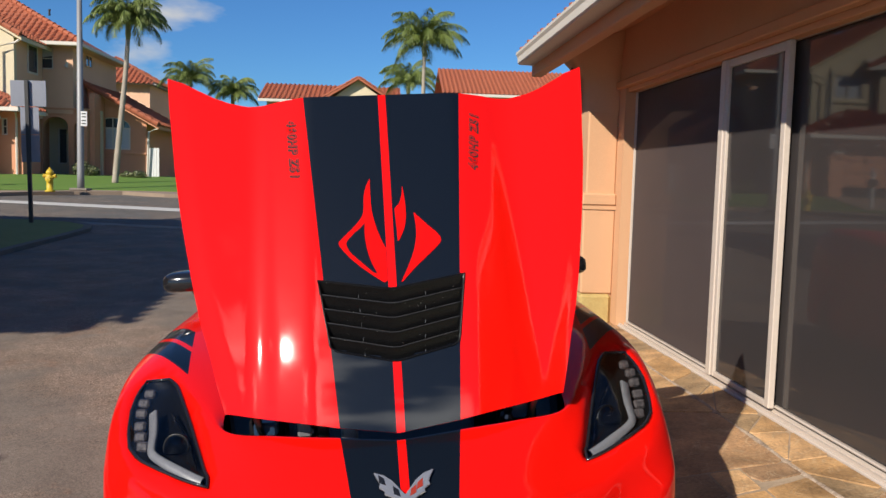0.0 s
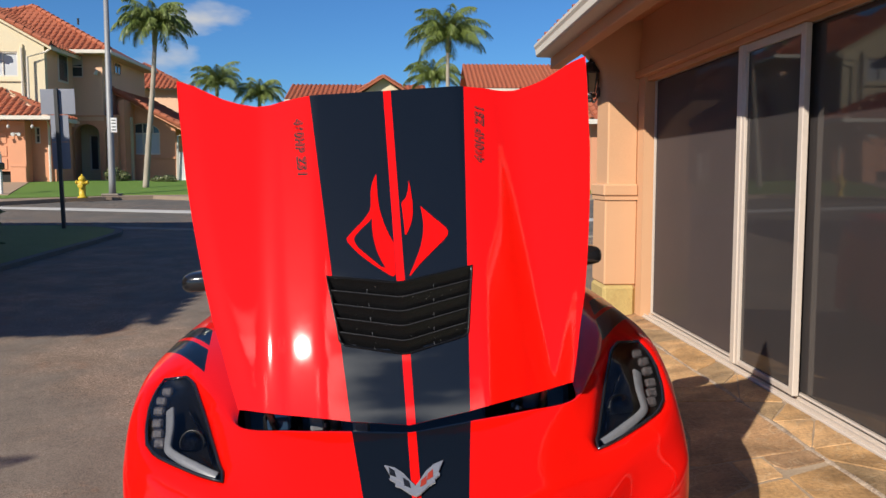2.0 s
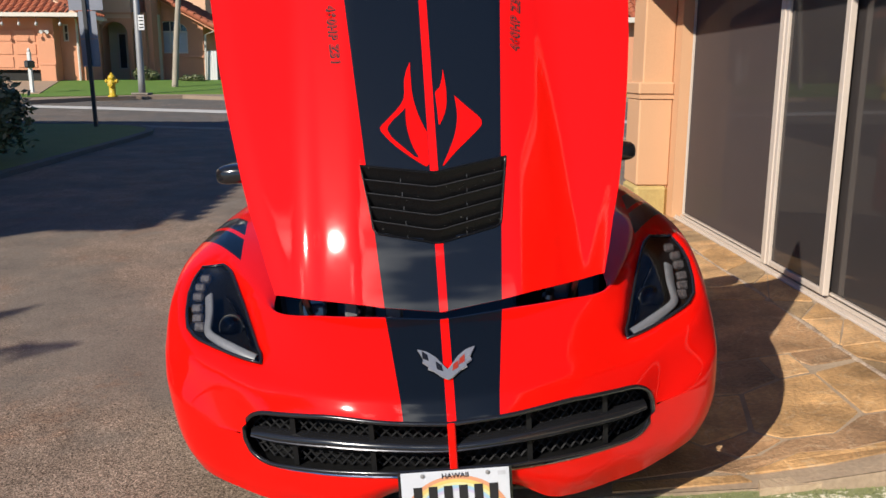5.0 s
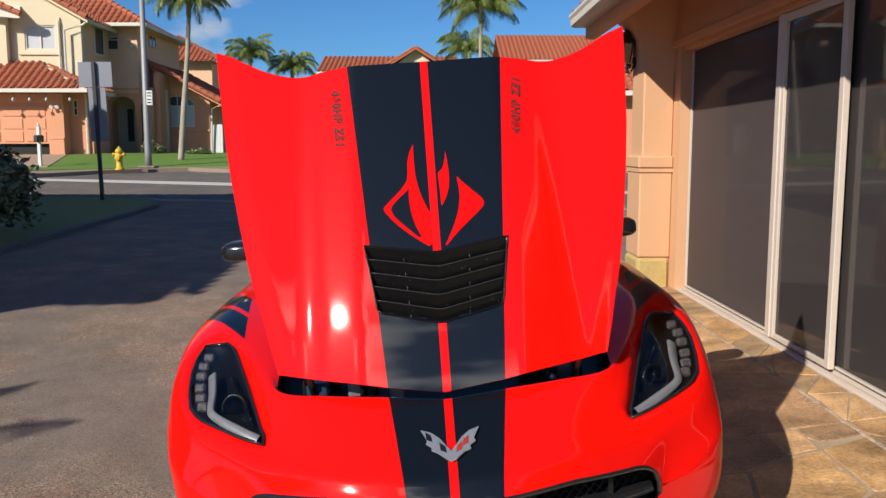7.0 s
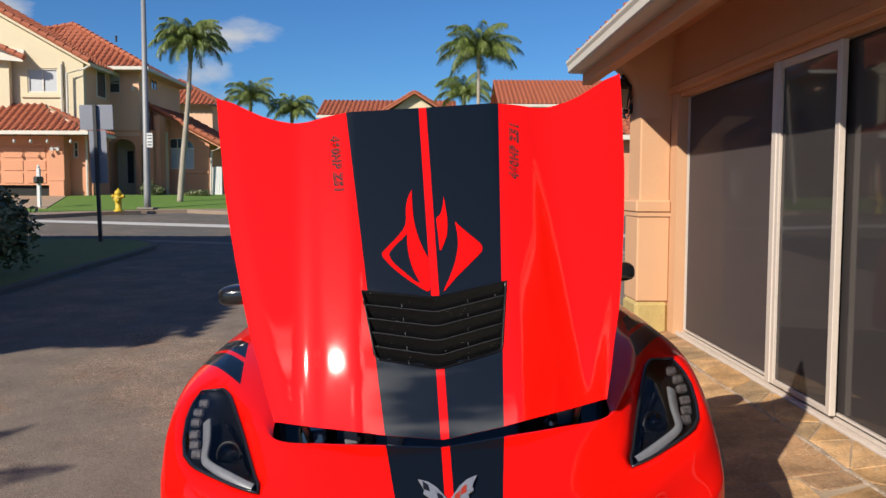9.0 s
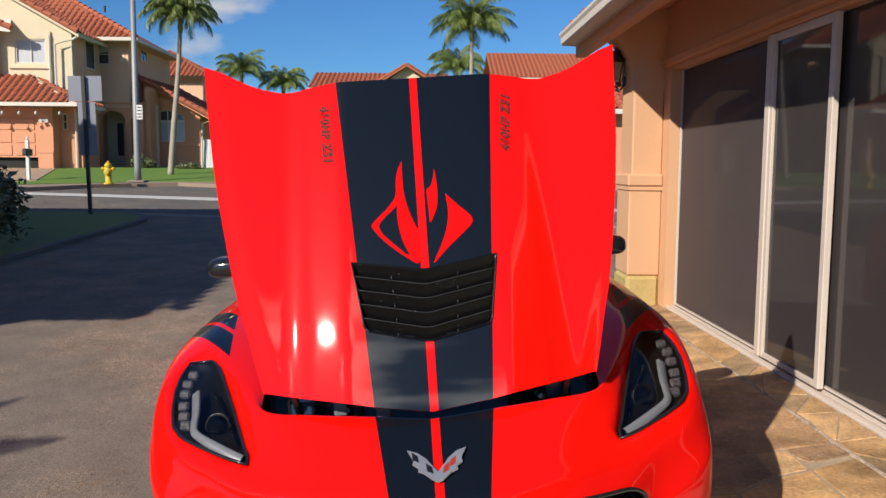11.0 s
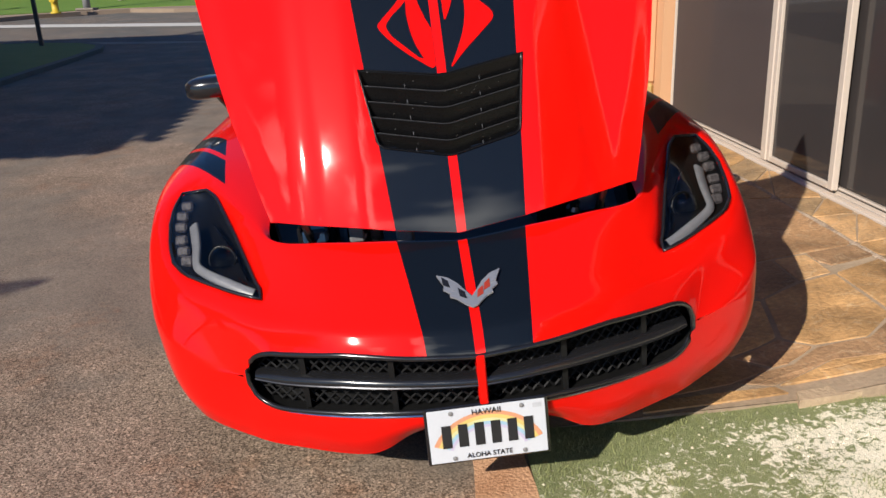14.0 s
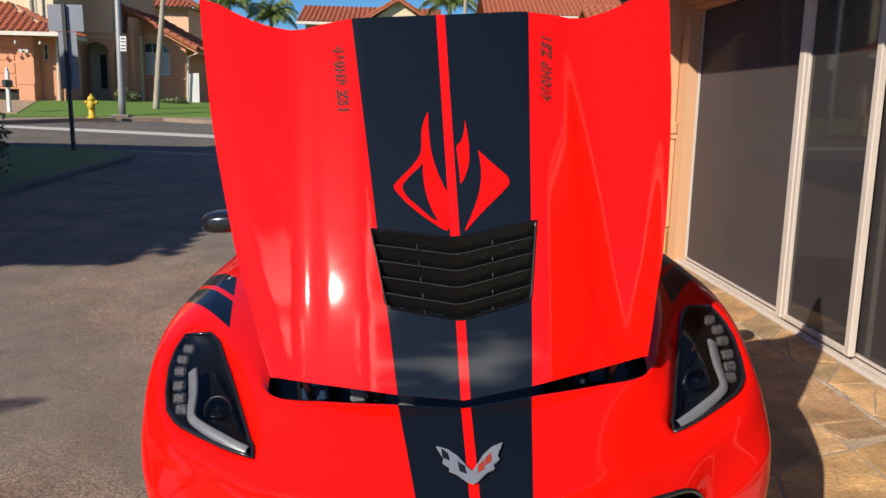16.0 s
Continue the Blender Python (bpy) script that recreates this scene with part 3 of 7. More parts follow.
bm = bmesh.new()
sheet(bm, [[(x, y, patio_z(x, y) - 0.004) for x in (0.16, 0.5, 1.07, 1.5, 2.042)] for y in (0.36, 2.0, 5.0, 12.5)])
sheet(bm, [[(x, 0.36, patio_z(x, 0.4) - d) for x in (0.16, 0.5, 1.07, 1.5, 2.042)] for d in (0.006, 0.15)])
patio = tagged(part("patio", bm, MORTAR), "golden brown sandstone flag paving with sandy joints", "paving", kind="structure")
bm = bmesh.new()
left_edge, right_edge = [], []
for k in range(61):
    y = 0.47 + 0.11 * k
    wide = 0.014 + 0.012 * noise.noise((y * 3, 0, 1))
    cx = 1.825 + 0.016 * noise.noise((y * 1.7, 2, 0))
    left_edge.append((cx - wide, y, patio_z(cx - wide, y) - 0.002))
    right_edge.append((cx + wide, y, patio_z(cx + wide, y) - 0.001))
crest = [((a[0] + b[0]) / 2, a[1], max(a[2], b[2]) + 0.006 + 0.004 * noise.noise((a[1] * 6, 5, 0))) for a, b in zip(left_edge, right_edge)]
sheet(bm, [left_edge, crest, right_edge])
part("mortar_joint", bm, material("pinkish mortar", (0.60, 0.46, 0.34), (0.30, 0.215, 0.155), 0.10, 0.9, bump=0.008, fine=0.016, contrast=0.12), patio, "cracked pinkish mortar joint", smooth=True)
bm = bmesh.new()
prism(bm, [(1.02, 0.325), (1.3, 0.37), (2.03, 0.42), (2.03, 0.50), (1.3, 0.435), (1.04, 0.385)], -0.2, -0.078)
tagged(part("edging", bm, LIP), "pale mortar lip along the front of the paving", "edging", kind="structure")
bm = bmesh.new()
prism(bm, [(0.0, -6.0), (0.165, -6.0), (0.165, 0.06), (0.155, 0.20), (0.16, 3.0), (0.0, 3.0), (0.004, 0.2), (-0.006, 0.05)], -0.35, -0.148)
strip = tagged(part("edging_strip", bm, BRICK_RED), "cracked terracotta coloured concrete edging strip", "edging", kind="structure")


def turf_material():
    """Short mossy turf worn through to pale sand."""
    m = material("worn mossy turf", (0.18, 0.22, 0.08), (0.38, 0.40, 0.20), 0.02, 0.95, bump=0.004, fine=0.004)
    n, l = m.node_tree.nodes, m.node_tree.links
    p = n["Principled BSDF"]
    green = p.inputs["Base Color"].links[0].from_socket
    tc = next(k for k in n if k.type == "TEX_COORD")
    big, small, sep = n.new("ShaderNodeTexNoise"), n.new("ShaderNodeTexNoise"), n.new("ShaderNodeSeparateXYZ")
    big.inputs["Scale"].default_value, big.inputs["Detail"].default_value = 3.2, 6
    small.inputs["Scale"].default_value, small.inputs["Detail"].default_value, small.inputs["Roughness"].default_value = 45, 10, 0.8
    for one in (big, small, sep):
        l.new(tc.outputs["Object"], one.inputs[0])
    small.inputs["Scale"].default_value, small.inputs["Detail"].default_value, small.inputs["Distortion"].default_value = 34, 5, 0.8
    patches = math_node(n, l, "MULTIPLY", math_node(n, l, "SUBTRACT", big.outputs[0], 0.5), 1.3)
    specks = math_node(n, l, "MULTIPLY", math_node(n, l, "SUBTRACT", small.outputs[0], 0.5), 1.7)
    # the strip against the paving and the side by the lane keep their grass
    edge = math_node(n, l, "MULTIPLY", math_node(n, l, "MAXIMUM", math_node(n, l, "ADD", sep.outputs[1], -0.12), 0.0), -1.3)
    worn = math_node(n, l, "ADD", math_node(n, l, "ADD", patches, edge), math_node(n, l, "MULTIPLY_ADD", sep.outputs[0], 0.32, specks))
    ramp = n.new("ShaderNodeValToRGB")
    ramp.color_ramp.elements[0].position, ramp.color_ramp.elements[1].position = 0.86, 0.94
    shifted = math_node(n, l, "ADD", worn, 0.64)
    l.new(shifted, ramp.inputs[0])
    mix = n.new("ShaderNodeMix")
    mix.data_type = "RGBA"
    l.new(ramp.outputs[0], mix.inputs[0])
    l.new(green, mix.inputs[6])
    mix.inputs[7].default_value = (0.84, 0.78, 0.62, 1)
    l.new(mix.outputs[2], p.inputs["Base Color"])
    return m


TURF = turf_material()
bm = bmesh.new()
xs = [0.16 + 0.06 * i for i in range(33)]
sheet(bm, [[(x, y, -0.136 + 0.062 * smooth_step(0.2, 1.9, x) + 0.012 * noise.noise((x * 4, y * 4, 0))) for x in xs] for y in [-3.0 + 0.08 * j for j in range(43)]])
tagged(part("turf", bm, TURF, smooth=True), "short mossy grass worn through to pale sand", "grass", kind="structure")


def turf_z(x, y):
    return -0.136 + 0.062 * smooth_step(0.2, 1.9, x) + 0.012 * noise.noise((x * 4, y * 4, 0))


def turf_bare(x, y):
    """Above zero where the grass is worn away."""
    return 0.55 * noise.noise((x * 3.2 + 3, y * 3.2, 0)) + 0.5 * (x - 0.85) + 0.45 * noise.noise((x * 11, y * 11, 4)) - 1.3 * max(0.0, y - 0.12)


bm = bmesh.new()
for _ in range(46000):
    x, y = random.uniform(0.17, 1.9), random.uniform(-0.75, 0.36)
    bare = turf_bare(x, y)
    if bare > random.uniform(-0.12, 0.42):
        continue
    a, ln = random.uniform(0, 6.28), random.uniform(0.005, 0.014) * (1.5 if bare < -0.2 else 1.0)
    d = Vector((math.cos(a), math.sin(a), 0))
    c = Vector((x, y, turf_z(x, y) - 0.002))
    side = Vector((-d.y, d.x, 0)) * random.uniform(0.0012, 0.0022)
    bm.faces.new([bm.verts.new(q) for q in (c - side, c + side, c + d * ln + Vector((0, 0, ln * random.uniform(0.2, 0.9))))])
stones = bmesh.new()
for _ in range(2600):
    x, y = random.uniform(0.18, 1.95), random.uniform(-0.8, 0.36)
    if turf_bare(x, y) < random.uniform(-0.3, 0.3):
        continue
    z = turf_z(x, y)
    r = 0.0022 + 0.005 * random.random() ** 3
    top = stones.verts.new((x, y, z + r * random.uniform(0.5, 0.9)))
    turn = random.uniform(0, 6.28)
    ring = [stones.verts.new((x + r * random.uniform(0.8, 1.5) * math.cos(turn + k * 1.5708), y + r * random.uniform(0.8, 1.5) * math.sin(turn + k * 1.5708), z - 0.001)) for k in range(4)]
    for k in range(4):
        stones.faces.new((ring[k], ring[(k + 1) % 4], top))
tagged(part("gravel", stones, material("pale coral gravel", (0.95, 0.86, 0.66), (0.70, 0.58, 0.42), 0.02, 0.9)), "pale sandy gravel crumbs over the worn turf", "gravel", kind="stuff")
tagged(part("grass_blades", bm, material("turf blade", (0.14, 0.175, 0.05), (0.45, 0.46, 0.20), 0.015, 0.8)), "short grass blades in the worn turf", "grass", kind="stuff")


# ---- garage wall ----

def wall_boxes(bm, x0, x1, y0, y1, z0, z1, holes):
    """A wall along y between two x faces, with rectangular holes (ya, yb, za, zb)."""
    ys = sorted({y0, y1, *[h[0] for h in holes], *[h[1] for h in holes]})
    zs = sorted({z0, z1, *[h[2] for h in holes], *[h[3] for h in holes]})
    for ya, yb in zip(ys, ys[1:]):
        for za, zb in zip(zs, zs[1:]):
            cy, cz = (ya + yb) / 2, (za + zb) / 2
            if not any(h[0] < cy < h[1] and h[2] < cz < h[3] for h in holes):
                box(bm, (x0, ya, za), (x1, yb, zb))


bm = bmesh.new()
wall_boxes(bm, 2.02, 2.30, -5.0, 5.52, -0.3, 2.62, [(-2.6, 4.92, -0.3, 2.16)])
bmesh.ops.remove_doubles(bm, verts=bm.verts[:], dist=0.0005)
tagged(part("wall_garage", bm, STUCCO), "peach stucco garage wall with a wide opening", "wall", kind="structure")
# closed shell coloured near-black in place of its shade
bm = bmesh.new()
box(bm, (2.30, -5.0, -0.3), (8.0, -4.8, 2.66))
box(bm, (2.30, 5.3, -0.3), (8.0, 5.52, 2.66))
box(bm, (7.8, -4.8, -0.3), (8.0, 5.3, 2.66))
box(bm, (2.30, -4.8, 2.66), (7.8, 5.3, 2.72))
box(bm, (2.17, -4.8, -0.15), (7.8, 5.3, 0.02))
tagged(part("garage_inside", bm, DARK), "bare inside of the garage, its dimness put into near-black walls", "wall", kind="structure")

bm = bmesh.new()
box(bm, (1.985, -5.0, 2.10), (2.30, 5.28, 2.165), 0.006)
tagged(part("trim_header", bm, STUCCO_BROWN), "brown painted ledge over the garage opening", "trim", kind="structure")

# pilaster at the corner of the garage
pillar = thing("pilaster", "peach stucco pilaster with a moulded band and a flared head", "pillar", kind="structure")
bm = bmesh.new()
box(bm, (1.755, 5.10, -0.1), (2.02, 5.52, 2.06), 0.012)
part("shaft", bm, STUCCO, pillar)
bm = bmesh.new()
box(bm, (1.735, 5.08, 0.30), (2.02, 5.54, 1.05), 0.012)
part("pedestal", bm, STUCCO, pillar)
bm = bmesh.new()
box(bm, (1.715, 5.055, 1.085), (2.02, 5.56, 1.19), 0.012)
box(bm, (1.728, 5.07, 1.05), (2.02, 5.55, 1.085))
part("band", bm, STUCCO, pillar)
bm = bmesh.new()
box(bm, (1.725, 5.07, -0.1), (2.02, 5.55, 0.30), 0.03)
part("plinth", bm, material("yellowed stone plinth", (0.62, 0.47, 0.18), (0.48, 0.34, 0.13), 0.12, 0.85, bump=0.006, fine=0.02), pillar, "chipped yellowish stone plinth")
bm = bmesh.new()
flare = [(0.001, 1.9), (0.002, 2.0), (0.004, 2.1), (0.02, 2.2), (0.06, 2.29), (0.13, 2.37), (0.22, 2.43), (0.34, 2.5), (0.36, 2.62)]
rows = []
for out, z in flare:
    rows.append([(2.02, 5.10 - out * 0.25, z), (1.755 - out, 5.10 - out * 0.25, z), (1.755 - out, 5.52 + out * 0.4, z), (2.02, 5.52 + out * 0.4, z)])
sheet(bm, rows)
part("flared_head", bm, STUCCO, pillar, smooth=True)

# lantern on the far side of the pilaster
lantern = thing("wall_lantern", "black metal wall lantern with glass sides on the pilaster", "lantern", pose(1.672, 5.45, 2.02))
bm = bmesh.new()
lathe(bm, [(0.045, -0.05), (0.055, -0.03), (0.05, -0.01)], 8)
lathe(bm, [(0.02, -0.09), (0.03, -0.07), (0.02, -0.05)], 8)
part("base", bm, DARK_POST, lantern)
for k in range(6):
    a = 2 * math.pi * k / 6
    bm = bmesh.new()
    tube(bm, [(0.052 * math.cos(a), 0.052 * math.sin(a), -0.01), (0.085 * math.cos(a), 0.085 * math.sin(a), 0.17)], 0.006, 5)
    part("bar", bm, DARK_POST, lantern)
bm = bmesh.new()
lathe(bm, [(0.045, 0.0), (0.075, 0.165)], 6)
part("pane", bm, material("amber lantern glass", (0.55, 0.42, 0.24), (0.45, 0.33, 0.18), 0.1, 0.15), lantern)
bm = bmesh.new()
lathe(bm, [(0.11, 0.17), (0.10, 0.19), (0.055, 0.235), (0.04, 0.25), (0.05, 0.262), (0.02, 0.275), (0.012, 0.30)], 8)
part("cap", bm, DARK_POST, lantern)
bm = bmesh.new()
tube(bm, spline([(0, 0, -0.05), (0.03, 0, -0.09), (0.06, 0, -0.05), (0.078, 0, 0.02)], 4), 0.010, 6)
lathe(bm, [(0.05, 0.0), (0.05, 0.012), (0.02, 0.02)], 10, pose(0.083, 0, 0.0, 0, -90, 0))
part("bracket", bm, DARK_POST, lantern)


# sliding screens in the opening
def screen_panel(y0, y1, x, z0, z1, wide, infill=SCREEN, label="dark insect screen in a white aluminium frame"):
    p = thing("screen_door", label, "screen door", group="garage screens")
    bm = bmesh.new()
    sheet(bm, [[(x, y0 + wide * 0.5, z0 + 0.02), (x, y1 - wide * 0.5, z0 + 0.02)], [(x, y0 + wide * 0.5, z1 - 0.02), (x, y1 - wide * 0.5, z1 - 0.02)]])
    part("mesh", bm, infill, p)
    for a, b in (((x - 0.018, y0, z0), (x + 0.018, y0 + wide, z1)), ((x - 0.018, y1 - wide, z0), (x + 0.018, y1, z1))):
        bm = bmesh.new()
        box(bm, a, b, 0.004)
        part("stile", bm, ALU, p)
    for a, b in (((x - 0.016, y0 + wide, z0), (x + 0.016, y1 - wide, z0 + (0.034 if wide > 0.03 else 0.014))), ((x - 0.016, y0 + wide, z1 - (0.05 if wide > 0.03 else 0.014)), (x + 0.016, y1 - wide, z1))):
        bm = bmesh.new()
        box(bm, a, b, 0.004)
        part("rail", bm, ALU, p)
    return p


screen_panel(2.90, 4.885, 2.115, 0.078, 2.075, 0.016)
screen_panel(2.165, 2.96, 2.075, 0.078, 2.06, 0.05, SCREEN_GLASS, "dark glazed sliding panel in a white aluminium frame")
screen_panel(-0.25, 2.235, 2.115, 0.078, 2.075, 0.016, SCREEN_GLASS, "dark glazed sliding panel in a white aluminium frame")
screen_panel(-2.58, -0.18, 2.075, 0.078, 2.06, 0.06, SCREEN_GLASS, "dark glazed sliding panel in a white aluminium frame")
# brown here stands for the eave's shade on the head track
bm = bmesh.new()
box(bm, (2.04, -2.6, 2.062), (2.15, 4.92, 2.10), 0.004)
tagged(part("track_head", bm, STUCCO_BROWN), "head track over the screens, its shade put in as brown", "track", kind="structure")
bm = bmesh.new()
box(bm, (2.036, -2.6, 0.0), (2.15, 4.92, 0.058), 0.006)
box(bm, (2.050, -2.6, 0.058), (2.060, 4.92, 0.072))
box(bm, (2.095, -2.6, 0.058), (2.10, 4.92, 0.075))
tagged(part("sill_track", bm, ALU), "white aluminium sill track under the screens", "track", kind="structure")
bm = bmesh.new()
box(bm, (2.05, 2.95, 0.075), (2.10, 3.02, 2.062), 0.006)
tagged(part("screen_post", bm, ALU), "white aluminium post between the screens", "post", kind="structure")

# ---- eave over the garage ----
bm = bmesh.new()
sheet(bm, [[(1.275, -5.0, 2.418), (1.275, 6.0, 2.418)], [(2.3, -5.0, 2.66), (2.3, 6.0, 2.66)]])
tagged(part("ceiling_soffit", bm, STUCCO_BROWN), "brown painted soffit under the eave", "soffit", kind="structure")
bm = bmesh.new()
box(bm, (1.387, -5.0, 2.285), (1.485, 5.93, 2.48), 0.008)
tagged(part("eave_beam", bm, STUCCO_BROWN), "brown painted beam along the eave", "beam", kind="structure")
gutter = thing("gutter", "cream painted metal gutter along the eave", "gutter")
bm = bmesh.new()
profile = [(x + 0.055, z + 0.048) for x, z in ((1.30, 2.335), (1.19, 2.335), (1.176, 2.348), (1.172, 2.40), (1.157, 2.425), (1.157, 2.447), (1.17, 2.455), (1.185, 2.45), (1.185, 2.40), (1.22, 2.355), (1.30, 2.355))]
rows = [[(x, y, z) for x, z in profile + profile[:1]] for y in (-5.0, 5.84)]
sheet(bm, rows)
part("trough", bm, TRIM, gutter)
bm = bmesh.new()
prism(bm, [(x + 0.055, z + 0.048) for x, z in ((1.30, 2.335), (1.215, 2.335), (1.17, 2.40), (1.16, 2.45), (1.30, 2.45))], 0, 0.01, Matrix(((1, 0, 0, 0), (0, 0, -1, 5.85), (0, 1, 0, 0), (0, 0, 0, 1))))
part("end_cap", bm, TRIM, gutter)
bm = bmesh.new()
box(bm, (1.35, -5.0, 2.383), (1.385, 5.87, 2.508))
part("fascia_board", bm, TRIM, gutter)


def tile_field(bm, origin, along, up, width, length, pitch=0.30, course=0.38, inside=None):
    """Courses of barrel tiles on a roof slope: along the eave, then up the slope."""
    origin, along, up = Vector(origin), Vector(along).normalized(), Vector(up).normalized()
    out = along.cross(up)
    out = out if out.z > 0 else -out
    arch = [(0.0, 0.0), (0.08, 0.35), (0.25, 0.85), (0.42, 0.85), (0.6, 0.35), (0.68, 0.0), (1.0, -0.02)]
    cols, lines = max(1, round(width / pitch)), max(1, round(length / course))
    dw, dl = width / cols, length / lines
    for r in range(lines):
        for c in range(cols):
            if inside and not inside((c + 0.5) * dw, (r + 0.5) * dl):
                continue
            jut, lift = random.uniform(-0.01, 0.01), random.uniform(-0.004, 0.004)
            low, high = [], []
            for a, h in arch:
                flat = origin + along * (c + a) * dw
                low.append(bm.verts.new(flat + up * (r * dl - 0.05 + jut) + out * (0.05 + lift + h * dw * 0.33)))
                high.append(bm.verts.new(flat + up * ((r + 1) * dl) + out * (0.015 + h * dw * 0.28)))
            base = [bm.verts.new(v.co - out * 0.035) for v in low]
            for k in range(len(arch) - 1):
                bm.faces.new((low[k], low[k + 1], high[k + 1], high[k]))
                bm.faces.new((base[k], base[k + 1], low[k + 1], low[k]))


own_roof = thing("garage_roof", "terracotta barrel-tile roof over the garage", "roof", kind="structure")
bm = bmesh.new()
sheet(bm, [[(1.33, -5.0, 2.49), (1.33, 5.9, 2.49)], [(5.2, -5.0, 3.75), (5.2, 5.9, 3.75)]])
part("deck", bm, STUCCO_BROWN, own_roof)
bm = bmesh.new()
tile_field(bm, (1.315, 5.8, 2.447), (0, -1, 0), (3.9, 0, 1.28), 10.8, 4.1, 0.20, 0.34)
part("tiles", bm, TILE, own_roof)
bm = bmesh.new()
tube(bm, [(1.29, 5.82, 2.50), (2.2, 5.82, 2.84), (5.2, 5.82, 3.84)], [0.06, 0.07, 0.075], 10)
part("ridge_tile", bm, TILE, own_roof)


# ---- the sports car ----
CAR = Matrix.Translation((0.034, 0.0, -0.15)) @ pose(0, 0, 0, 1.9, -3.9, 0.75)
car = thing("sports_car", "red sports car with dark racing stripes and its bonnet raised", "car", CAR)

# the front body as rings from chin to bonnet opening; columns run from the middle round the corner and back along the side
RING_ROWS = [
    [(0, 0.062, 0.232), (0.17, 0.052, 0.222), (0.30, 0.062, 0.166), (0.50, 0.135, 0.170), (0.62, 0.195, 0.180), (0.782, 0.310, 0.215), (0.858, 0.56, 0.22), (0.90, 0.98, 0.20), (0.88, 1.36, 0.17), (0.87, 1.75, 0.17), (0.87, 2.2, 0.17)],
    [(0, 0.010, 0.262), (0.17, 0.014, 0.258), (0.33, 0.044, 0.222), (0.50, 0.112, 0.24), (0.63, 0.180, 0.25), (0.803, 0.297, 0.280), (0.88, 0.56, 0.30), (0.915, 0.98, 0.30), (0.90, 1.36, 0.30), (0.88, 1.75, 0.30), (0.88, 2.2, 0.30)],
    [(0, -0.005, 0.302), (0.17, 0.006, 0.305), (0.35, 0.052, 0.300), (0.50, 0.112, 0.298), (0.605, 0.170, 0.374), (0.812, 0.290, 0.358), (0.882, 0.56, 0.395), (0.92, 0.98, 0.42), (0.905, 1.36, 0.40), (0.885, 1.75, 0.40), (0.885, 2.2, 0.40)],
    [(0, -0.012, 0.450), (0.17, 0.0, 0.460), (0.35, 0.050, 0.470), (0.50, 0.115, 0.460), (0.605, 0.172, 0.384), (0.820, 0.306, 0.468), (0.892, 0.57, 0.50), (0.925, 0.98, 0.52), (0.915, 1.36, 0.52), (0.89, 1.75, 0.52), (0.885, 2.2, 0.55)],
    [(0, 0.0205, 0.504), (0.17, 0.0315, 0.512), (0.35, 0.0795, 0.518), (0.50, 0.151, 0.517), (0.635, 0.215, 0.510), (0.825, 0.350, 0.530), (0.895, 0.59, 0.57), (0.927, 0.98, 0.60), (0.915, 1.36, 0.60), (0.89, 1.75, 0.60), (0.885, 2.2, 0.62)],
    [(0, 0.078, 0.547), (0.17, 0.088, 0.552), (0.35, 0.135, 0.556), (0.53, 0.228, 0.562), (0.68, 0.292, 0.582), (0.80, 0.380, 0.612), (0.885, 0.62, 0.655), (0.92, 0.98, 0.69), (0.905, 1.36, 0.69), (0.885, 1.75, 0.68), (0.88, 2.2, 0.68)],
    [(0, 0.158, 0.602), (0.17, 0.172, 0.606), (0.35, 0.215, 0.612), (0.51, 0.292, 0.624), (0.66, 0.40, 0.652), (0.78, 0.55, 0.690), (0.858, 0.74, 0.728), (0.885, 0.98, 0.755), (0.875, 1.36, 0.77), (0.86, 1.75, 0.77), (0.85, 2.2, 0.77)],
    [(0, 0.252, 0.660), (0.17, 0.280, 0.668), (0.35, 0.308, 0.676), (0.508, 0.354, 0.685), (0.605, 0.52, 0.718), (0.70, 0.72, 0.757), (0.765, 0.88, 0.785), (0.79, 1.04, 0.803), (0.785, 1.36, 0.825), (0.78, 1.75, 0.83), (0.78, 2.2, 0.84)],
    [(0, 0.262, 0.650), (0.17, 0.290, 0.658), (0.35, 0.320, 0.666), (0.508, 0.372, 0.677), (0.535, 0.56, 0.720), (0.58, 0.78, 0.762), (0.61, 0.94, 0.787), (0.63, 1.07, 0.802), (0.665, 1.36, 0.835), (0.70, 1.62, 0.855), (0.72, 1.75, 0.86)],
]


def mouth_half(x):
    """Half the height of the grille mouth at its rounded end."""
    t = min(1.0, max(0.0, (x - 0.50) / 0.105))
    return max(0.016, 0.081 * (1 - t ** 2.4) ** (1 / 2.4))


RINGS = [[(x * (1 + 0.021 * smooth_step(0.74, 0.86, x)), y, z) for x, y, z in row] for row in RING_ROWS]
PER, ROWS_PER = 10, 6
ring_lines = [spline(r, PER) for r in RINGS]
for c in range(2 * PER, 4 * PER + 1):
    # the grille mouth closes in a rounded end
    for row, way, start, end in ((2, -1, 0.300, 0.298), (3, 1, 0.470, 0.460)):
        x = ring_lines[row][c].x
        ring_lines[row][c].z = start + (end - start) * (x - 0.35) / 0.15 if x < 0.50 else 0.379 + way * mouth_half(x)
columns = [spline([line[c] for line in ring_lines], ROWS_PER) for c in range(len(ring_lines[0]))]
for column in columns:
    # a flat facet from the grille's upper lip to the crease above it
    for r in range(3 * ROWS_PER + 1, 4 * ROWS_PER):
        column[r] = column[r].lerp(column[3 * ROWS_PER].lerp(column[4 * ROWS_PER], r / ROWS_PER - 3), 0.85)
GRILLE_COL = 4 * PER
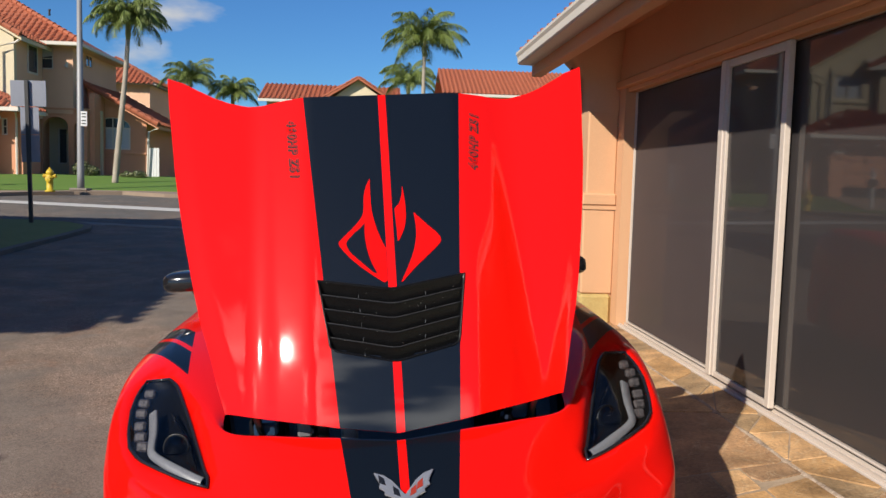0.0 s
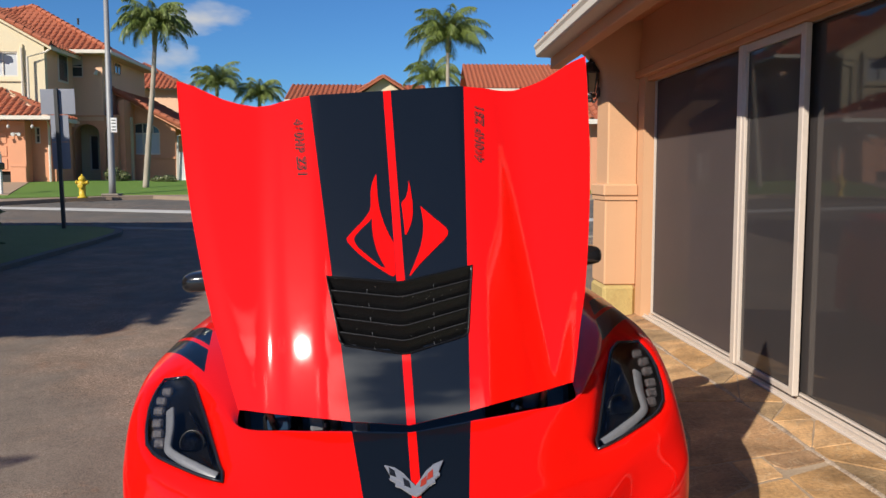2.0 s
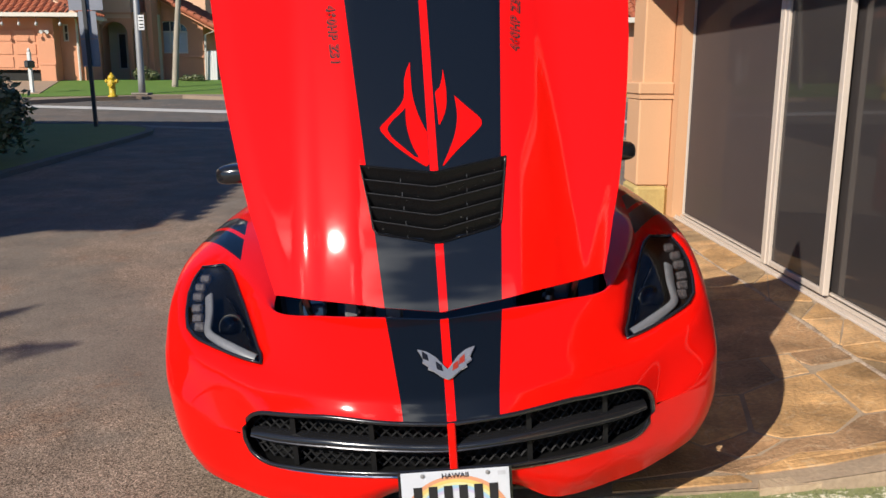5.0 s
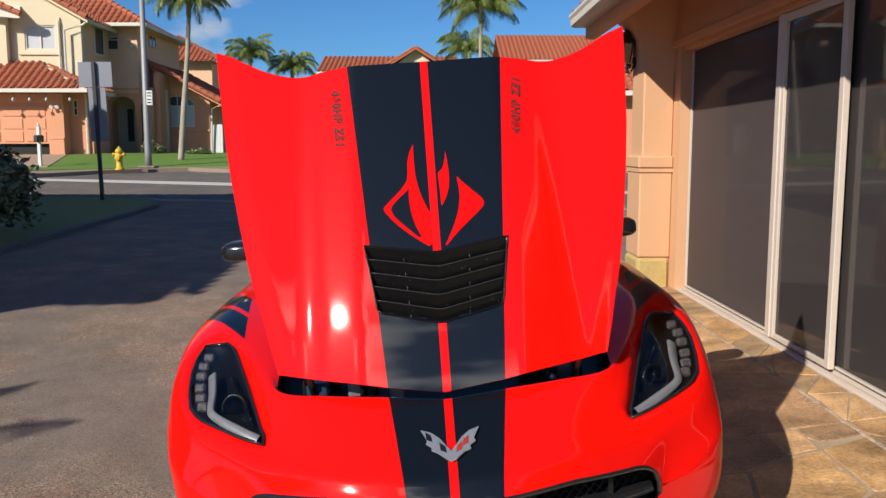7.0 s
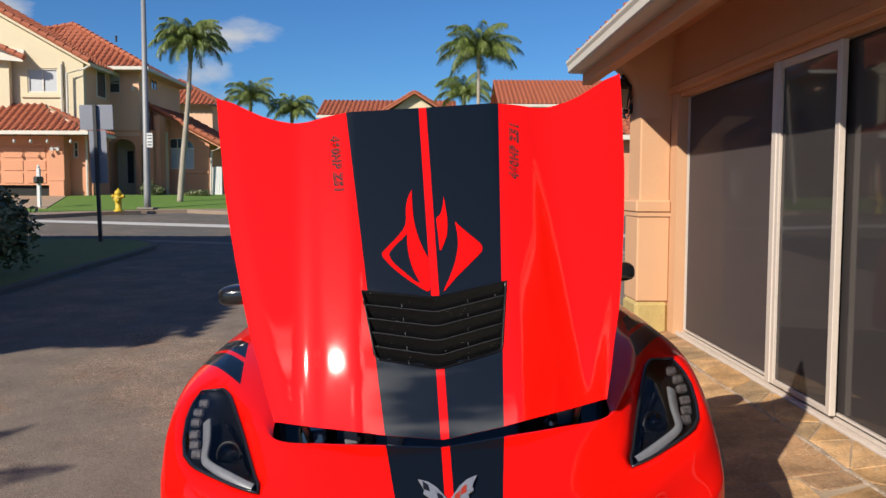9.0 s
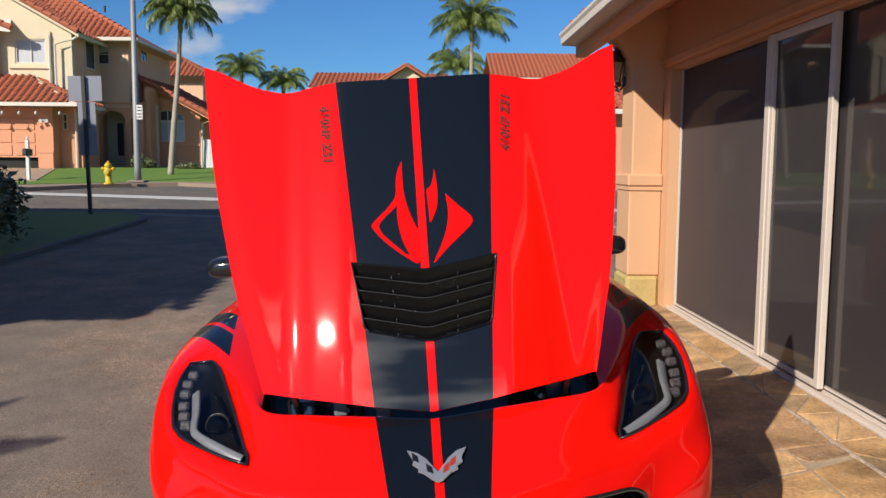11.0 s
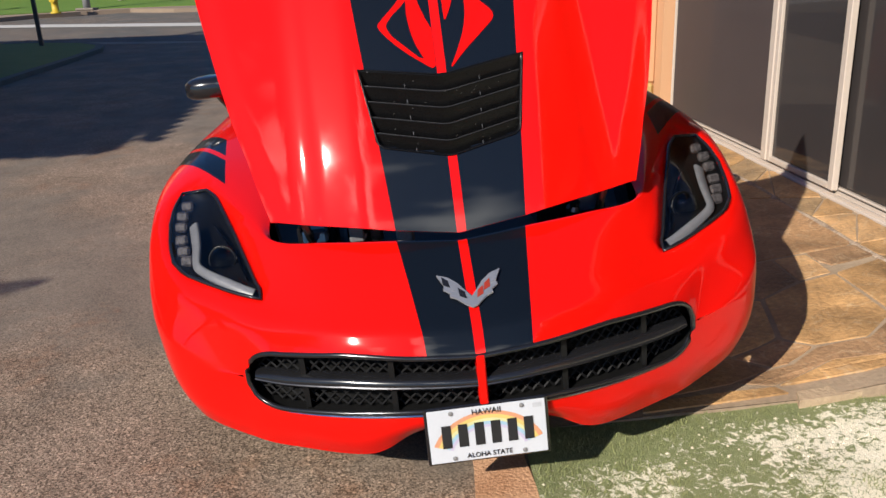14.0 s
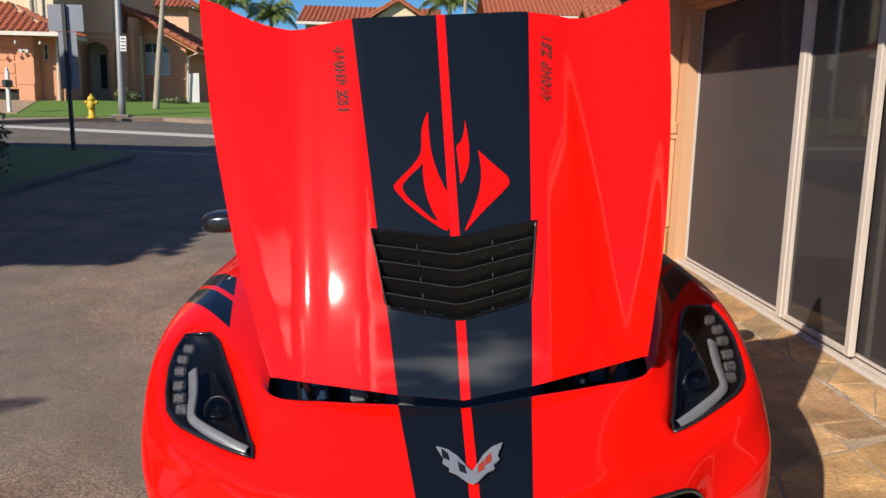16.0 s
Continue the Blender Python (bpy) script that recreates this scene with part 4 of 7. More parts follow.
for r in range(2 * ROWS_PER + 1, 3 * ROWS_PER):
    columns[GRILLE_COL][r] = columns[GRILLE_COL][2 * ROWS_PER].lerp(columns[GRILLE_COL][3 * ROWS_PER], r / ROWS_PER - 2)
ARCH = Vector((1.0, 0.335))


def body_side(sign):
    """One half of the front skin, with the grille mouth and wheel arch left open and a pocket for the headlamp."""
    bm = bmesh.new()
    inside = [[p.z > 0.56 and lamp_inside(p.x, p.y) for p in column] for column in columns]
    edge = [Vector(a).lerp(Vector(b), t / 8) for line in (LAMP_OUT, LAMP_IN, [LAMP_OUT[0], LAMP_IN[0]], [LAMP_OUT[-1], LAMP_IN[-1]]) for a, b in zip(line, line[1:]) for t in range(9)]
    grid = []
    for c, column in enumerate(columns):
        line = []
        for r, p in enumerate(column):
            q = p
            if inside[c][r]:
                q = p - Vector((0.45, -0.55, 0.70)) * 0.075
            elif p.z > 0.54 and any(inside[i][j] for i in (c - 1, c, c + 1) for j in (r - 1, r, r + 1) if 0 <= i < len(columns) and 0 <= j < len(column)):
                q = min(edge, key=lambda e: (e.x - p.x) ** 2 + (e.y - p.y) ** 2)
            line.append(bm.verts.new((q.x * sign - 0.012 * smooth_step(0.84, 0.90, q.x), q.y, q.z)))
        grid.append(line)
    for c in range(len(grid) - 1):
        for r in range(len(grid[0]) - 1):
            in_grille = c < GRILLE_COL and 2 * ROWS_PER <= r < 3 * ROWS_PER
            mid = (columns[c][r] + columns[c + 1][r + 1]) / 2
            in_arch = c >= 6 * PER - 5 and (Vector((mid.y, mid.z)) - ARCH).length < 0.365 and mid.x > 0.8
            if not (in_grille or in_arch):
                bm.faces.new((grid[c][r], grid[c + 1][r], grid[c + 1][r + 1], grid[c][r + 1]))
    for c in range(len(grid) - 1):
        for r in (7 * ROWS_PER,):
            line = bm.edges.get((grid[c][r], grid[c + 1][r]))
            if line:
                line.smooth = False
    loose = [v for v in bm.verts if not v.link_faces]
    bmesh.ops.delete(bm, geom=loose, context="VERTS")
    return bm


# headlamp outline: outer edge and inner edge from the inner tip to the top
LAMP_OUT = [(0.547, 0.241, 0.567), (0.62, 0.275, 0.581), (0.70, 0.320, 0.602), (0.765, 0.364, 0.619), (0.806, 0.43, 0.632), (0.832, 0.52, 0.654), (0.846, 0.62, 0.690), (0.847, 0.70, 0.716), (0.832, 0.775, 0.742)]
LAMP_IN = [(0.543, 0.261, 0.577), (0.563, 0.30, 0.592), (0.585, 0.36, 0.618), (0.608, 0.42, 0.645), (0.632, 0.485, 0.672), (0.658, 0.55, 0.697), (0.686, 0.62, 0.723), (0.712, 0.685, 0.744), (0.745, 0.73, 0.757)]
lamp_poly = [(p[0], p[1]) for p in LAMP_OUT] + [(p[0], p[1]) for p in reversed(LAMP_IN)]


def lamp_inside(x, y):
    hit = False
    for (ax, ay), (bx, by) in zip(lamp_poly, lamp_poly[1:] + lamp_poly[:1]):
        if (ay > y) != (by > y) and x < (bx - ax) * (y - ay) / (by - ay) + ax:
            hit = not hit
    return hit


bm = bmesh.new()
left, right = body_side(1), body_side(-1)
tmp = bpy.data.meshes.new("tmp")
for one in (left, right):
    one.to_mesh(tmp)
    one.free()
    bm.from_mesh(tmp)
bpy.data.meshes.remove(tmp)
bmesh.ops.remove_doubles(bm, verts=bm.verts[:], dist=0.0008)
front = part("front_body", bm, RED_BODY, car, "glossy red nose and wings with twin dark stripes", smooth=True)


def lamp_point(s, f, lift=0.0):
    """A place on a headlamp: s from the inner tip to the top, f from the outer edge to the inner one."""
    k = s * (len(LAMP_OUT) - 1)
    i = min(int(k), len(LAMP_OUT) - 2)
    a = Vector(LAMP_OUT[i]).lerp(Vector(LAMP_OUT[i + 1]), k - i)
    b = Vector(LAMP_IN[i]).lerp(Vector(LAMP_IN[i + 1]), k - i)
    p = a.lerp(b, f)
    out = Vector((0.45, -0.55, 0.70)).normalized()
    return p + out * (lift + 0.02 * math.sin(math.pi * f) * math.sin(math.pi * min(1, s * 1.1)))


def headlamp(sign):
    lamp = new("headlamp")
    lamp.parent = car
    tagged(lamp, "clear headlamp with a row of small lights")
    flip = Matrix.Diagonal((sign, 1, 1, 1))
    bm = bmesh.new()
    sheet(bm, [[flip @ lamp_point(s / 20, f / 6, 0.004) for f in range(7)] for s in range(21)])
    lens = part("lens_cover", bm, CLEAR, lamp, "clear plastic cover", smooth=True)
    lens.visible_shadow = False
    bm = bmesh.new()
    rows = [[flip @ lamp_point(s / 20, f / 6, -0.002 - 0.045 * (math.sin(math.pi * f / 6) * math.sin(math.pi * s / 20)) ** 0.5) for f in range(7)] for s in range(21)]
    sheet(bm, rows)
    part("housing", bm, VENT_BLACK, lamp, smooth=True)
    bm = bmesh.new()
    rim = [flip @ lamp_point(s / 20, 0, 0.003) for s in range(21)] + [flip @ lamp_point(s / 20, 1, 0.003) for s in range(20, 0, -1)]
    tube(bm, rim, 0.0055, 8, True)
    part("seal", bm, BLACK_GLOSS, lamp, smooth=True)
    # light guide: a bent strip along the outer edge and the foot
    bm = bmesh.new()
    path = [(0.055, 0.36), (0.13, 0.32), (0.2, 0.27), (0.3, 0.23), (0.38, 0.25), (0.45, 0.33), (0.52, 0.41), (0.60, 0.44), (0.69, 0.44)]
    centre = spline([lamp_point(s, f, -0.006) for s, f in path], 5)
    rows = []
    for i, p in enumerate(centre):
        d = (centre[min(i + 1, len(centre) - 1)] - centre[max(i - 1, 0)]).normalized()
        w = d.cross(Vector((0.45, -0.55, 0.70)).normalized()) * (0.0125 + 0.0035 * min(1.0, abs(i - 20) / 14))
        up = Vector((0.45, -0.55, 0.7))
        rows.append([flip @ (p - w - up * 0.006), flip @ (p - w), flip @ (p - w * 0.7 + up * 0.004), flip @ (p + w * 0.7 + up * 0.004), flip @ (p + w), flip @ (p + w - up * 0.006)])
    sheet(bm, rows)
    part("light_guide", bm, GREY_TUBE, lamp, "frosted grey light strip", smooth=True)
    for k in range(6):
        s = 0.475 + 0.082 * k
        c = flip @ lamp_point(s, 0.17 if k < 5 else 0.24, -0.010)
        face = (flip.to_3x3() @ Vector((0.12, -0.90, 0.42))).normalized()
        side = Vector((1, 0.12 * sign, 0)).normalized()
        up = face.cross(side).normalized()
        frame_m = Matrix((side, up, face)).transposed().to_4x4()
        frame_m.translation = c
        bm = bmesh.new()
        box(bm, (-0.0185, -0.0150, -0.018), (0.0185, 0.0150, 0.004), 0.006, frame_m)
        led = part("led", bm, LENS_GREY, lamp)
    c = flip @ lamp_point(0.40, 0.62, -0.03)
    aim = (flip.to_3x3() @ Vector((0.15, -0.93, 0.33))).to_track_quat("Z", "Y").to_matrix().to_4x4()
    aim.translation = c
    bm = bmesh.new()
    lathe(bm, [(0.041, -0.02), (0.041, 0.002), (0.038, 0.004), (0.034, 0.001)], 24, aim)
    part("lens_ring", bm, VENT_BLACK, lamp, smooth=True)
    bm = bmesh.new()
    lathe(bm, [(0.036, 0.0), (0.033, 0.012), (0.024, 0.021), (0.011, 0.026), (0.002, 0.027)], 24, aim)
    part("projector", bm, DARK_GLASS, lamp, "round projector lens", smooth=True)
    bm = bmesh.new()
    tube(bm, [flip @ lamp_point(s, f, -0.016) for s, f in ((0.18, 0.75), (0.35, 0.86), (0.52, 0.82), (0.66, 0.74))], 0.004, 6)
    part("bezel", bm, CHROME, lamp)
    return lamp


headlamp(1)
headlamp(-1)

# ---- grille ----
grille = new("grille")
grille.parent = car
tagged(grille, "black mesh grille with a gloss black bar")


def grille_line(x, k):
    """A place in the grille mouth: x across, k from the lower lip (0) to the upper (1)."""
    low = curve_at([(0, 0.302), (0.17, 0.305), (0.35, 0.300), (0.50, 0.298)], abs(x))
    high = curve_at([(0, 0.450), (0.17, 0.460), (0.35, 0.470), (0.50, 0.460)], abs(x))
    if abs(x) > 0.50:
        low, high = 0.379 - mouth_half(abs(x)), 0.379 + mouth_half(abs(x))
    y = -0.01 + 0.51 * x * x
    return Vector((x, y, low + (high - low) * k))


bm = bmesh.new()
sheet(bm, [[grille_line(-0.62 + 1.24 * i / 40, k / 4) + Vector((0, 0.085, 0)) for i in range(41)] for k in range(-1, 6)])
part("backing", bm, BLACK, grille)
bm = bmesh.new()
sheet(bm, [[grille_line(-0.612 + 1.224 * i / 40, 0) + Vector((0, d, -0.004)) for i in range(41)] for d in (0.0, 0.09)])
sheet(bm, [[grille_line(-0.612 + 1.224 * i / 40, 1) + Vector((0, d, 0.004)) for i in range(41)] for d in (0.0, 0.09)])
part("throat", bm, BLACK, grille)
# diamond mesh wires
bm = bmesh.new()
for sgn in (-1, 1):
    for i in range(-3, 48):
        pts = []
        for j in range(6):
            k = j / 5
            x = -0.66 + i * 0.030 + (k - 0.5) * 0.15 * sgn
            if abs(x) < 0.60:
                pts.append(grille_line(x, 0.02 + 0.96 * k) + Vector((0, 0.045, 0)))
        if len(pts) > 1:
            tube(bm, pts, 0.0034, 4)
part("mesh", bm, MESH_BLACK, grille)
for x in (-0.45, -0.22, 0.22, 0.45):
    bm = bmesh.new()
    a, b = grille_line(x, 0), grille_line(x, 1)
    box(bm, (x - 0.007, a.y + 0.018, a.z), (x + 0.007, a.y + 0.075, b.z))
    part("rib", bm, BLACK, grille)
bm = bmesh.new()
sheet(bm, [[grille_line(-0.585 + 1.17 * i / 40, k) + Vector((0, d, 0)) for i in range(41)] for k, d in ((0.60, 0.045), (0.59, 0.012), (0.54, 0.0), (0.44, 0.0), (0.38, 0.012), (0.37, 0.045))])
part("bar", bm, BLACK_GLOSS, grille, "gloss black cross bar", smooth=True)
# grey tube laid on as the highlight of the gloss bar
bm = bmesh.new()
tube(bm, [grille_line(-0.585 + 1.17 * i / 40, 0.46) + Vector((0, 0.0, 0)) for i in range(41)], 0.003, 6)
part("bar_ridge", bm, ALLOY, grille, "thin grey line added as the highlight on the bar")
# chrome tube stands for the sun's glint on the gloss lower rim
bm = bmesh.new()
tube(bm, [grille_line(-0.56 + 1.12 * i / 40, 0) + Vector((0, -0.003, -0.007)) for i in range(41)], 0.003, 6)
part("lower_trim", bm, CHROME, grille, "thin chrome line added as the sun's glint on the lower grille rim")
bm = bmesh.new()
half_rim = ring_lines[2][1:GRILLE_COL + 1] + columns[GRILLE_COL][2 * ROWS_PER + 1:3 * ROWS_PER] + ring_lines[3][GRILLE_COL:0:-1]
rim = [ring_lines[2][0]] + half_rim + [ring_lines[3][0]] + [Vector((-p.x, p.y, p.z)) for p in reversed(half_rim)]
tube(bm, [p + Vector((0, 0.003, 0)) for p in rim], 0.0072, 8, True)
part("surround", bm, BLACK_GLOSS, grille, smooth=True)
bm = bmesh.new()
box(bm, (-0.008, -0.018, 0.318), (0.014, 0.03, 0.455), 0.003)
part("stripe_bar", bm, RED, grille, "narrow red upright")

# ---- number plate ----
plate = new("number_plate")
plate.parent = car
tagged(plate, "white number plate with a rainbow band, its lettering as plain bars")
PLATE = pose(0.004, -0.024, 0.243, 84, 0, 0)
plate.matrix_local = PLATE
bm = bmesh.new()
box(bm, (-0.158, -0.079, -0.016), (0.158, 0.078, -0.003), 0.004)
part("holder", bm, BLACK_GLOSS, plate)
bm = bmesh.new()
box(bm, (-0.150, -0.0725, -0.003), (0.150, 0.0725, 0.0), 0.001)
part("sheet_metal", bm, material("plate white", (0.72, 0.75, 0.80), (0.66, 0.69, 0.74), 0.1, 0.4), plate)
for c, (r0, r1) in (((0.80, 0.30, 0.10), (0.150, 0.163)), ((0.85, 0.62, 0.10), (0.138, 0.150)), ((0.80, 0.78, 0.35), (0.128, 0.138)), ((0.35, 0.62, 0.80), (0.117, 0.128)), ((0.62, 0.55, 0.78), (0.108, 0.117))):
    bm = bmesh.new()
    arc = [(math.cos(a), math.sin(a)) for a in [math.pi * (0.12 + 0.76 * k / 24) for k in range(25)]]
    sheet(bm, [[(x * r * 0.92, y * r * 0.80 - 0.072, 0.0008) for x, y in arc] for r in (r0, r1)])
    part("rainbow_band", bm, material("rainbow ink", tuple(0.12 + 0.88 * v for v in c), None, 0.2, 0.5), plate)
for k in range(6):
    bm = bmesh.new()
    x = -0.105 + k * 0.042
    box(bm, (x - 0.012, -0.032, 0.0012), (x + 0.012, 0.030, 0.0024), 0.0004)
    part("number_bar", bm, INK, plate)
bm = bmesh.new()
box(bm, (0.118, 0.052, 0.001), (0.140, 0.064, 0.0016))
part("sticker", bm, material("pale sticker", (0.62, 0.64, 0.68), (0.5, 0.52, 0.56), 0.01, 0.4), plate)
for x, y in ((-0.09, 0.062), (0.09, 0.062), (-0.09, -0.062), (0.09, -0.062)):
    bm = bmesh.new()
    lathe(bm, [(0.006, 0.0), (0.006, 0.002), (0.003, 0.003)], 10, pose(x, y, 0.001))
    part("screw", bm, STEEL, plate)


def words(text, size, mat, parent, m, name, shear=0.0, thick=0.0008, bold=0.0, gap=1.0):
    data = bpy.data.curves.new(name, "FONT")
    data.body, data.size, data.align_x, data.align_y, data.extrude, data.shear, data.offset, data.space_character = text, size, "CENTER", "CENTER", thick, shear, bold, gap
    src = new("lettering_source", data)
    me = bpy.data.meshes.new_from_object(src.evaluated_get(bpy.context.evaluated_depsgraph_get()))
    bpy.data.objects.remove(src)
    bpy.data.curves.remove(data)
    me.materials.clear()
    me.materials.append(mat)
    ob = new(name, me)
    ob.parent = parent
    ob.matrix_local = m
    return ob


words("HAWAII", 0.021, INK, plate, pose(0, 0.058, 0.002), "lettering")
words("ALOHA STATE", 0.018, INK, plate, pose(0, -0.059, 0.002), "lettering")

# ---- nose badge: two crossed flags as plain shapes ----
badge = new("badge")
badge.parent = car
tagged(badge, "small chrome badge of two crossed flags")


ENAMEL = material("red enamel", (0.38, 0.02, 0.02), (0.30, 0.05, 0.02), 0.02, 0.3)
for sgn in (-1, 1):
    slope = Matrix(((1, 0, 0, 0), (0, 1, 0, 0), (0, 0.68, 1, 0.503), (0, 0, 0, 1)))
    bm = bmesh.new()
    flag = [(0.0, 0.076), (0.016, 0.083), (0.042, 0.104), (0.060, 0.112), (0.058, 0.121), (0.076, 0.134), (0.072, 0.144), (0.090, 0.178), (0.060, 0.168), (0.034, 0.148), (0.012, 0.120), (0.0, 0.106)]
    prism(bm, [(0.004 + sgn * x * 0.92, 0.066 + (y - 0.076) * 0.86) for x, y in flag], 0, 0.004, slope)
    part("flag", bm, SILVER, badge)
    for k in range(3):
        bm = bmesh.new()
        x0 = 0.014 + 0.021 * k
        y0 = 0.100 + 0.0185 * k
        prism(bm, [(0.004 + sgn * x * 0.92, 0.066 + (y - 0.076) * 0.86) for x, y in ((x0, y0), (x0 + 0.019, y0 + 0.009), (x0 + 0.021, y0 + 0.033), (x0 + 0.004, y0 + 0.020))], 0.004, 0.0052, slope)
        part("enamel", bm, (BLACK_GLOSS if k % 2 == 0 else SILVER) if sgn < 0 else (ENAMEL if k < 2 else SILVER), badge)

# ---- raised bonnet ----
hood = new("bonnet")
hood.parent = car
tagged(hood, "raised red bonnet with dark stripes and a louvred vent")
hood.matrix_local = Matrix.Translation((0, 0.2953, 0.75)) @ Matrix.Rotation(radians(65.42), 4, "X")
EDGE = [(0.0, 0.497), (0.021, 0.503), (0.095, 0.524), (0.187, 0.547), (0.29, 0.577), (0.38, 0.597), (0.46, 0.613), (0.55, 0.630), (0.64, 0.646), (0.79, 0.669), (0.92, 0.683), (1.04, 0.697), (1.14, 0.706)]
TOP = [(0, 1.035), (0.25, 1.036), (0.33, 1.032), (0.39, 1.027), (0.44, 1.029), (0.50, 1.045), (0.55, 1.066), (0.61, 1.101), (0.65, 1.126), (0.706, 1.150)]
BOTTOM = [(0, -0.076), (0.175, -0.051), (0.37, -0.012), (0.49, 0.014)]


FALL = [(0.0, 0.0), (0.22, 0.0), (0.268, 0.212), (0.338, 0.240), (0.365, 0.36), (0.40, 0.22), (0.45, 0.0), (0.8, 0.0)]


def hood_fall(ax):
    """How far the panel has dropped from its raised centre: the slopes above, summed from the middle out."""
    total = 0.0
    for (xa, sa), (xb, sb) in zip(FALL, FALL[1:]):
        if ax <= xa:
            break
        end = min(ax, xb)
        total += (sa + (sa + (sb - sa) * (end - xa) / (xb - xa))) / 2 * (end - xa)
    return total


def hood_lift(x, v):
    """The bonnet's shape: a raised centre that falls to the sides, rolled edges."""
    ax = abs(x)
    drop = -hood_fall(ax)
    edge = curve_at(EDGE, max(0.0, v))
    roll = -0.003 * smooth_step(edge - 0.07, edge, ax)
    knee = min(v, 0.25)
    crown = -0.12 * (knee - 0.03) ** 2 - 0.0528 * max(0.0, v - 0.25)
    return drop + roll + crown + 0.016


def hood_place(s, q):
    """s from -1 to 1 across, q from the front edge (0) to the rear edge (1)."""
    v = 0.5
    for _ in range(6):
        x = abs(s) * curve_at(EDGE, max(0.0, v))
        v = curve_at(BOTTOM, x) * (1 - q) + curve_at(TOP, x) * q
    x = abs(s) * curve_at(EDGE, max(0.0, v))
    return math.copysign(x, s), v


def vent_edge(k):
    """Half width and the chevron's heights (at the side, in the middle) from the top of the vent (0) to its foot (1)."""
    return 0.226 - 0.034 * k, 0.396 - 0.222 * k, 0.360 - 0.228 * k


def in_vent(x, v, inset=0.0):
    """Whether a place on the panel lies in the vent's opening."""
    k = (0.378 - v) / 0.225
    w, a, b = vent_edge(k)
    ax = abs(x - 0.004)
    level = b + (a - b) * min(1.0, ax / w)
    k += (level - v) / 0.225 - (0.5 * (a + b) - v) / 0.225
    return inset / 0.22 < k < 1 - inset / 0.22 and ax < w - inset


NS, NQ = 130, 110
bm = bmesh.new()
rows = []
for j in range(NQ + 1):
    row = []
    for i in range(NS + 1):
        x, v = hood_place(-1 + 2 * i / NS, j / NQ)
        row.append((x, v, hood_lift(x, v)))
    rows.append(row)
sheet(bm, rows)
bmesh.ops.delete(bm, geom=[f for f in bm.faces if in_vent(f.calc_center_median().x, f.calc_center_median().y, 0.004)], context="FACES")
skin = part("skin", bm, RED_HOOD, hood, "glossy red panel with two dark stripes", smooth=True)
bm = bmesh.new()
inner = [[(x * 0.985, v * 0.99 + 0.004, z - 0.028) for x, v, z in row] for row in rows]
sheet(bm, inner)
loop_out = rows[0] + [r[-1] for r in rows[1:]] + rows[-1][-2::-1] + [r[0] for r in rows[-2:0:-1]]
loop_in = inner[0] + [r[-1] for r in inner[1:]] + inner[-1][-2::-1] + [r[0] for r in inner[-2:0:-1]]
part("liner", bm, BLACK, hood)
bm = bmesh.new()
sheet(bm, [loop_out + loop_out[:1], [(x, v, z - 0.012) for x, v, z in loop_out] + [(loop_out[0][0], loop_out[0][1], loop_out[0][2] - 0.012)], loop_in + loop_in[:1]])
part("rim", bm, RED, hood)

# louvred vent
vent = new("vent")
vent.parent = hood
tagged(vent, "black louvred bonnet vent")


def vent_row(k, lift, inset=0.0):
    """A chevron across the vent at k from its top to its foot, lift metres above the panel."""
    w, a, b = vent_edge(k)
    w -= inset
    out = []
    for i in range(-14, 15):
        x = 0.004 + i / 14 * w
        v = b + (a - b) * max(0.0, abs(i / 14) - 0.05) / 0.95
        out.append((x, v, max(hood_lift(x, v), hood_lift(0, v) - 0.004) + lift))
    return out


bm = bmesh.new()
sheet(bm, [vent_row(k / 12, -0.0255) for k in range(13)])
part("tray", bm, DARK, vent)
for n in range(5):
    # each slat stands up along its upper edge and curves down under the next one
    bm = bmesh.new()
    k0, k1 = n / 5 + 0.012, (n + 1) / 5 + 0.016
    step = k1 - k0
    rows_v = [vent_row(k0 + 0.02, -0.018, 0.005), vent_row(k0, 0.002, 0.005), vent_row(k0 + 0.003, 0.0034, 0.005), vent_row(k0 + 0.012, 0.0036, 0.005), vent_row(k0 + 0.02, 0.002, 0.005),
              vent_row(k0 + step * 0.3, -0.005, 0.005), vent_row(k0 + step * 0.6, -0.013, 0.005), vent_row(k0 + step * 0.85, -0.0195, 0.005), vent_row(k1, -0.024, 0.005)]
    sheet(bm, rows_v)
    part("louvre", bm, VENT_BLACK, vent, smooth=True)
    if n:
        # thin pale tube painted as the sunlit edge of the slat
        bm = bmesh.new()
        tube(bm, vent_row(k0 + 0.002, 0.0034, 0.006), 0.0008, 5)
        part("lip", bm, LIP_GLINT, vent, smooth=True)
# flange round the opening with a raised bead
def vent_loop(lift, inset):
    side = [k / 8 for k in range(1, 8)] + [0.955]
    dk = inset / 0.22
    top_line, foot_line = vent_row(dk, lift, inset), vent_row(1 - dk, lift, inset)[1:-1]
    return top_line + [vent_row(k, lift, inset)[-1] for k in side] + foot_line[::-1] + [vent_row(k, lift, inset)[0] for k in side[::-1]]


bm = bmesh.new()
outer, inner_loop, wall_loop = vent_loop(0.0020, -0.001), vent_loop(0.0024, 0.0055), vent_loop(-0.025, 0.0060)
sheet(bm, [ring + ring[:1] for ring in (outer, inner_loop, wall_loop)])
tube(bm, vent_loop(0.0026, 0.001), 0.0022, 6, True)
part("frame", bm, VENT_BLACK, vent, smooth=True)
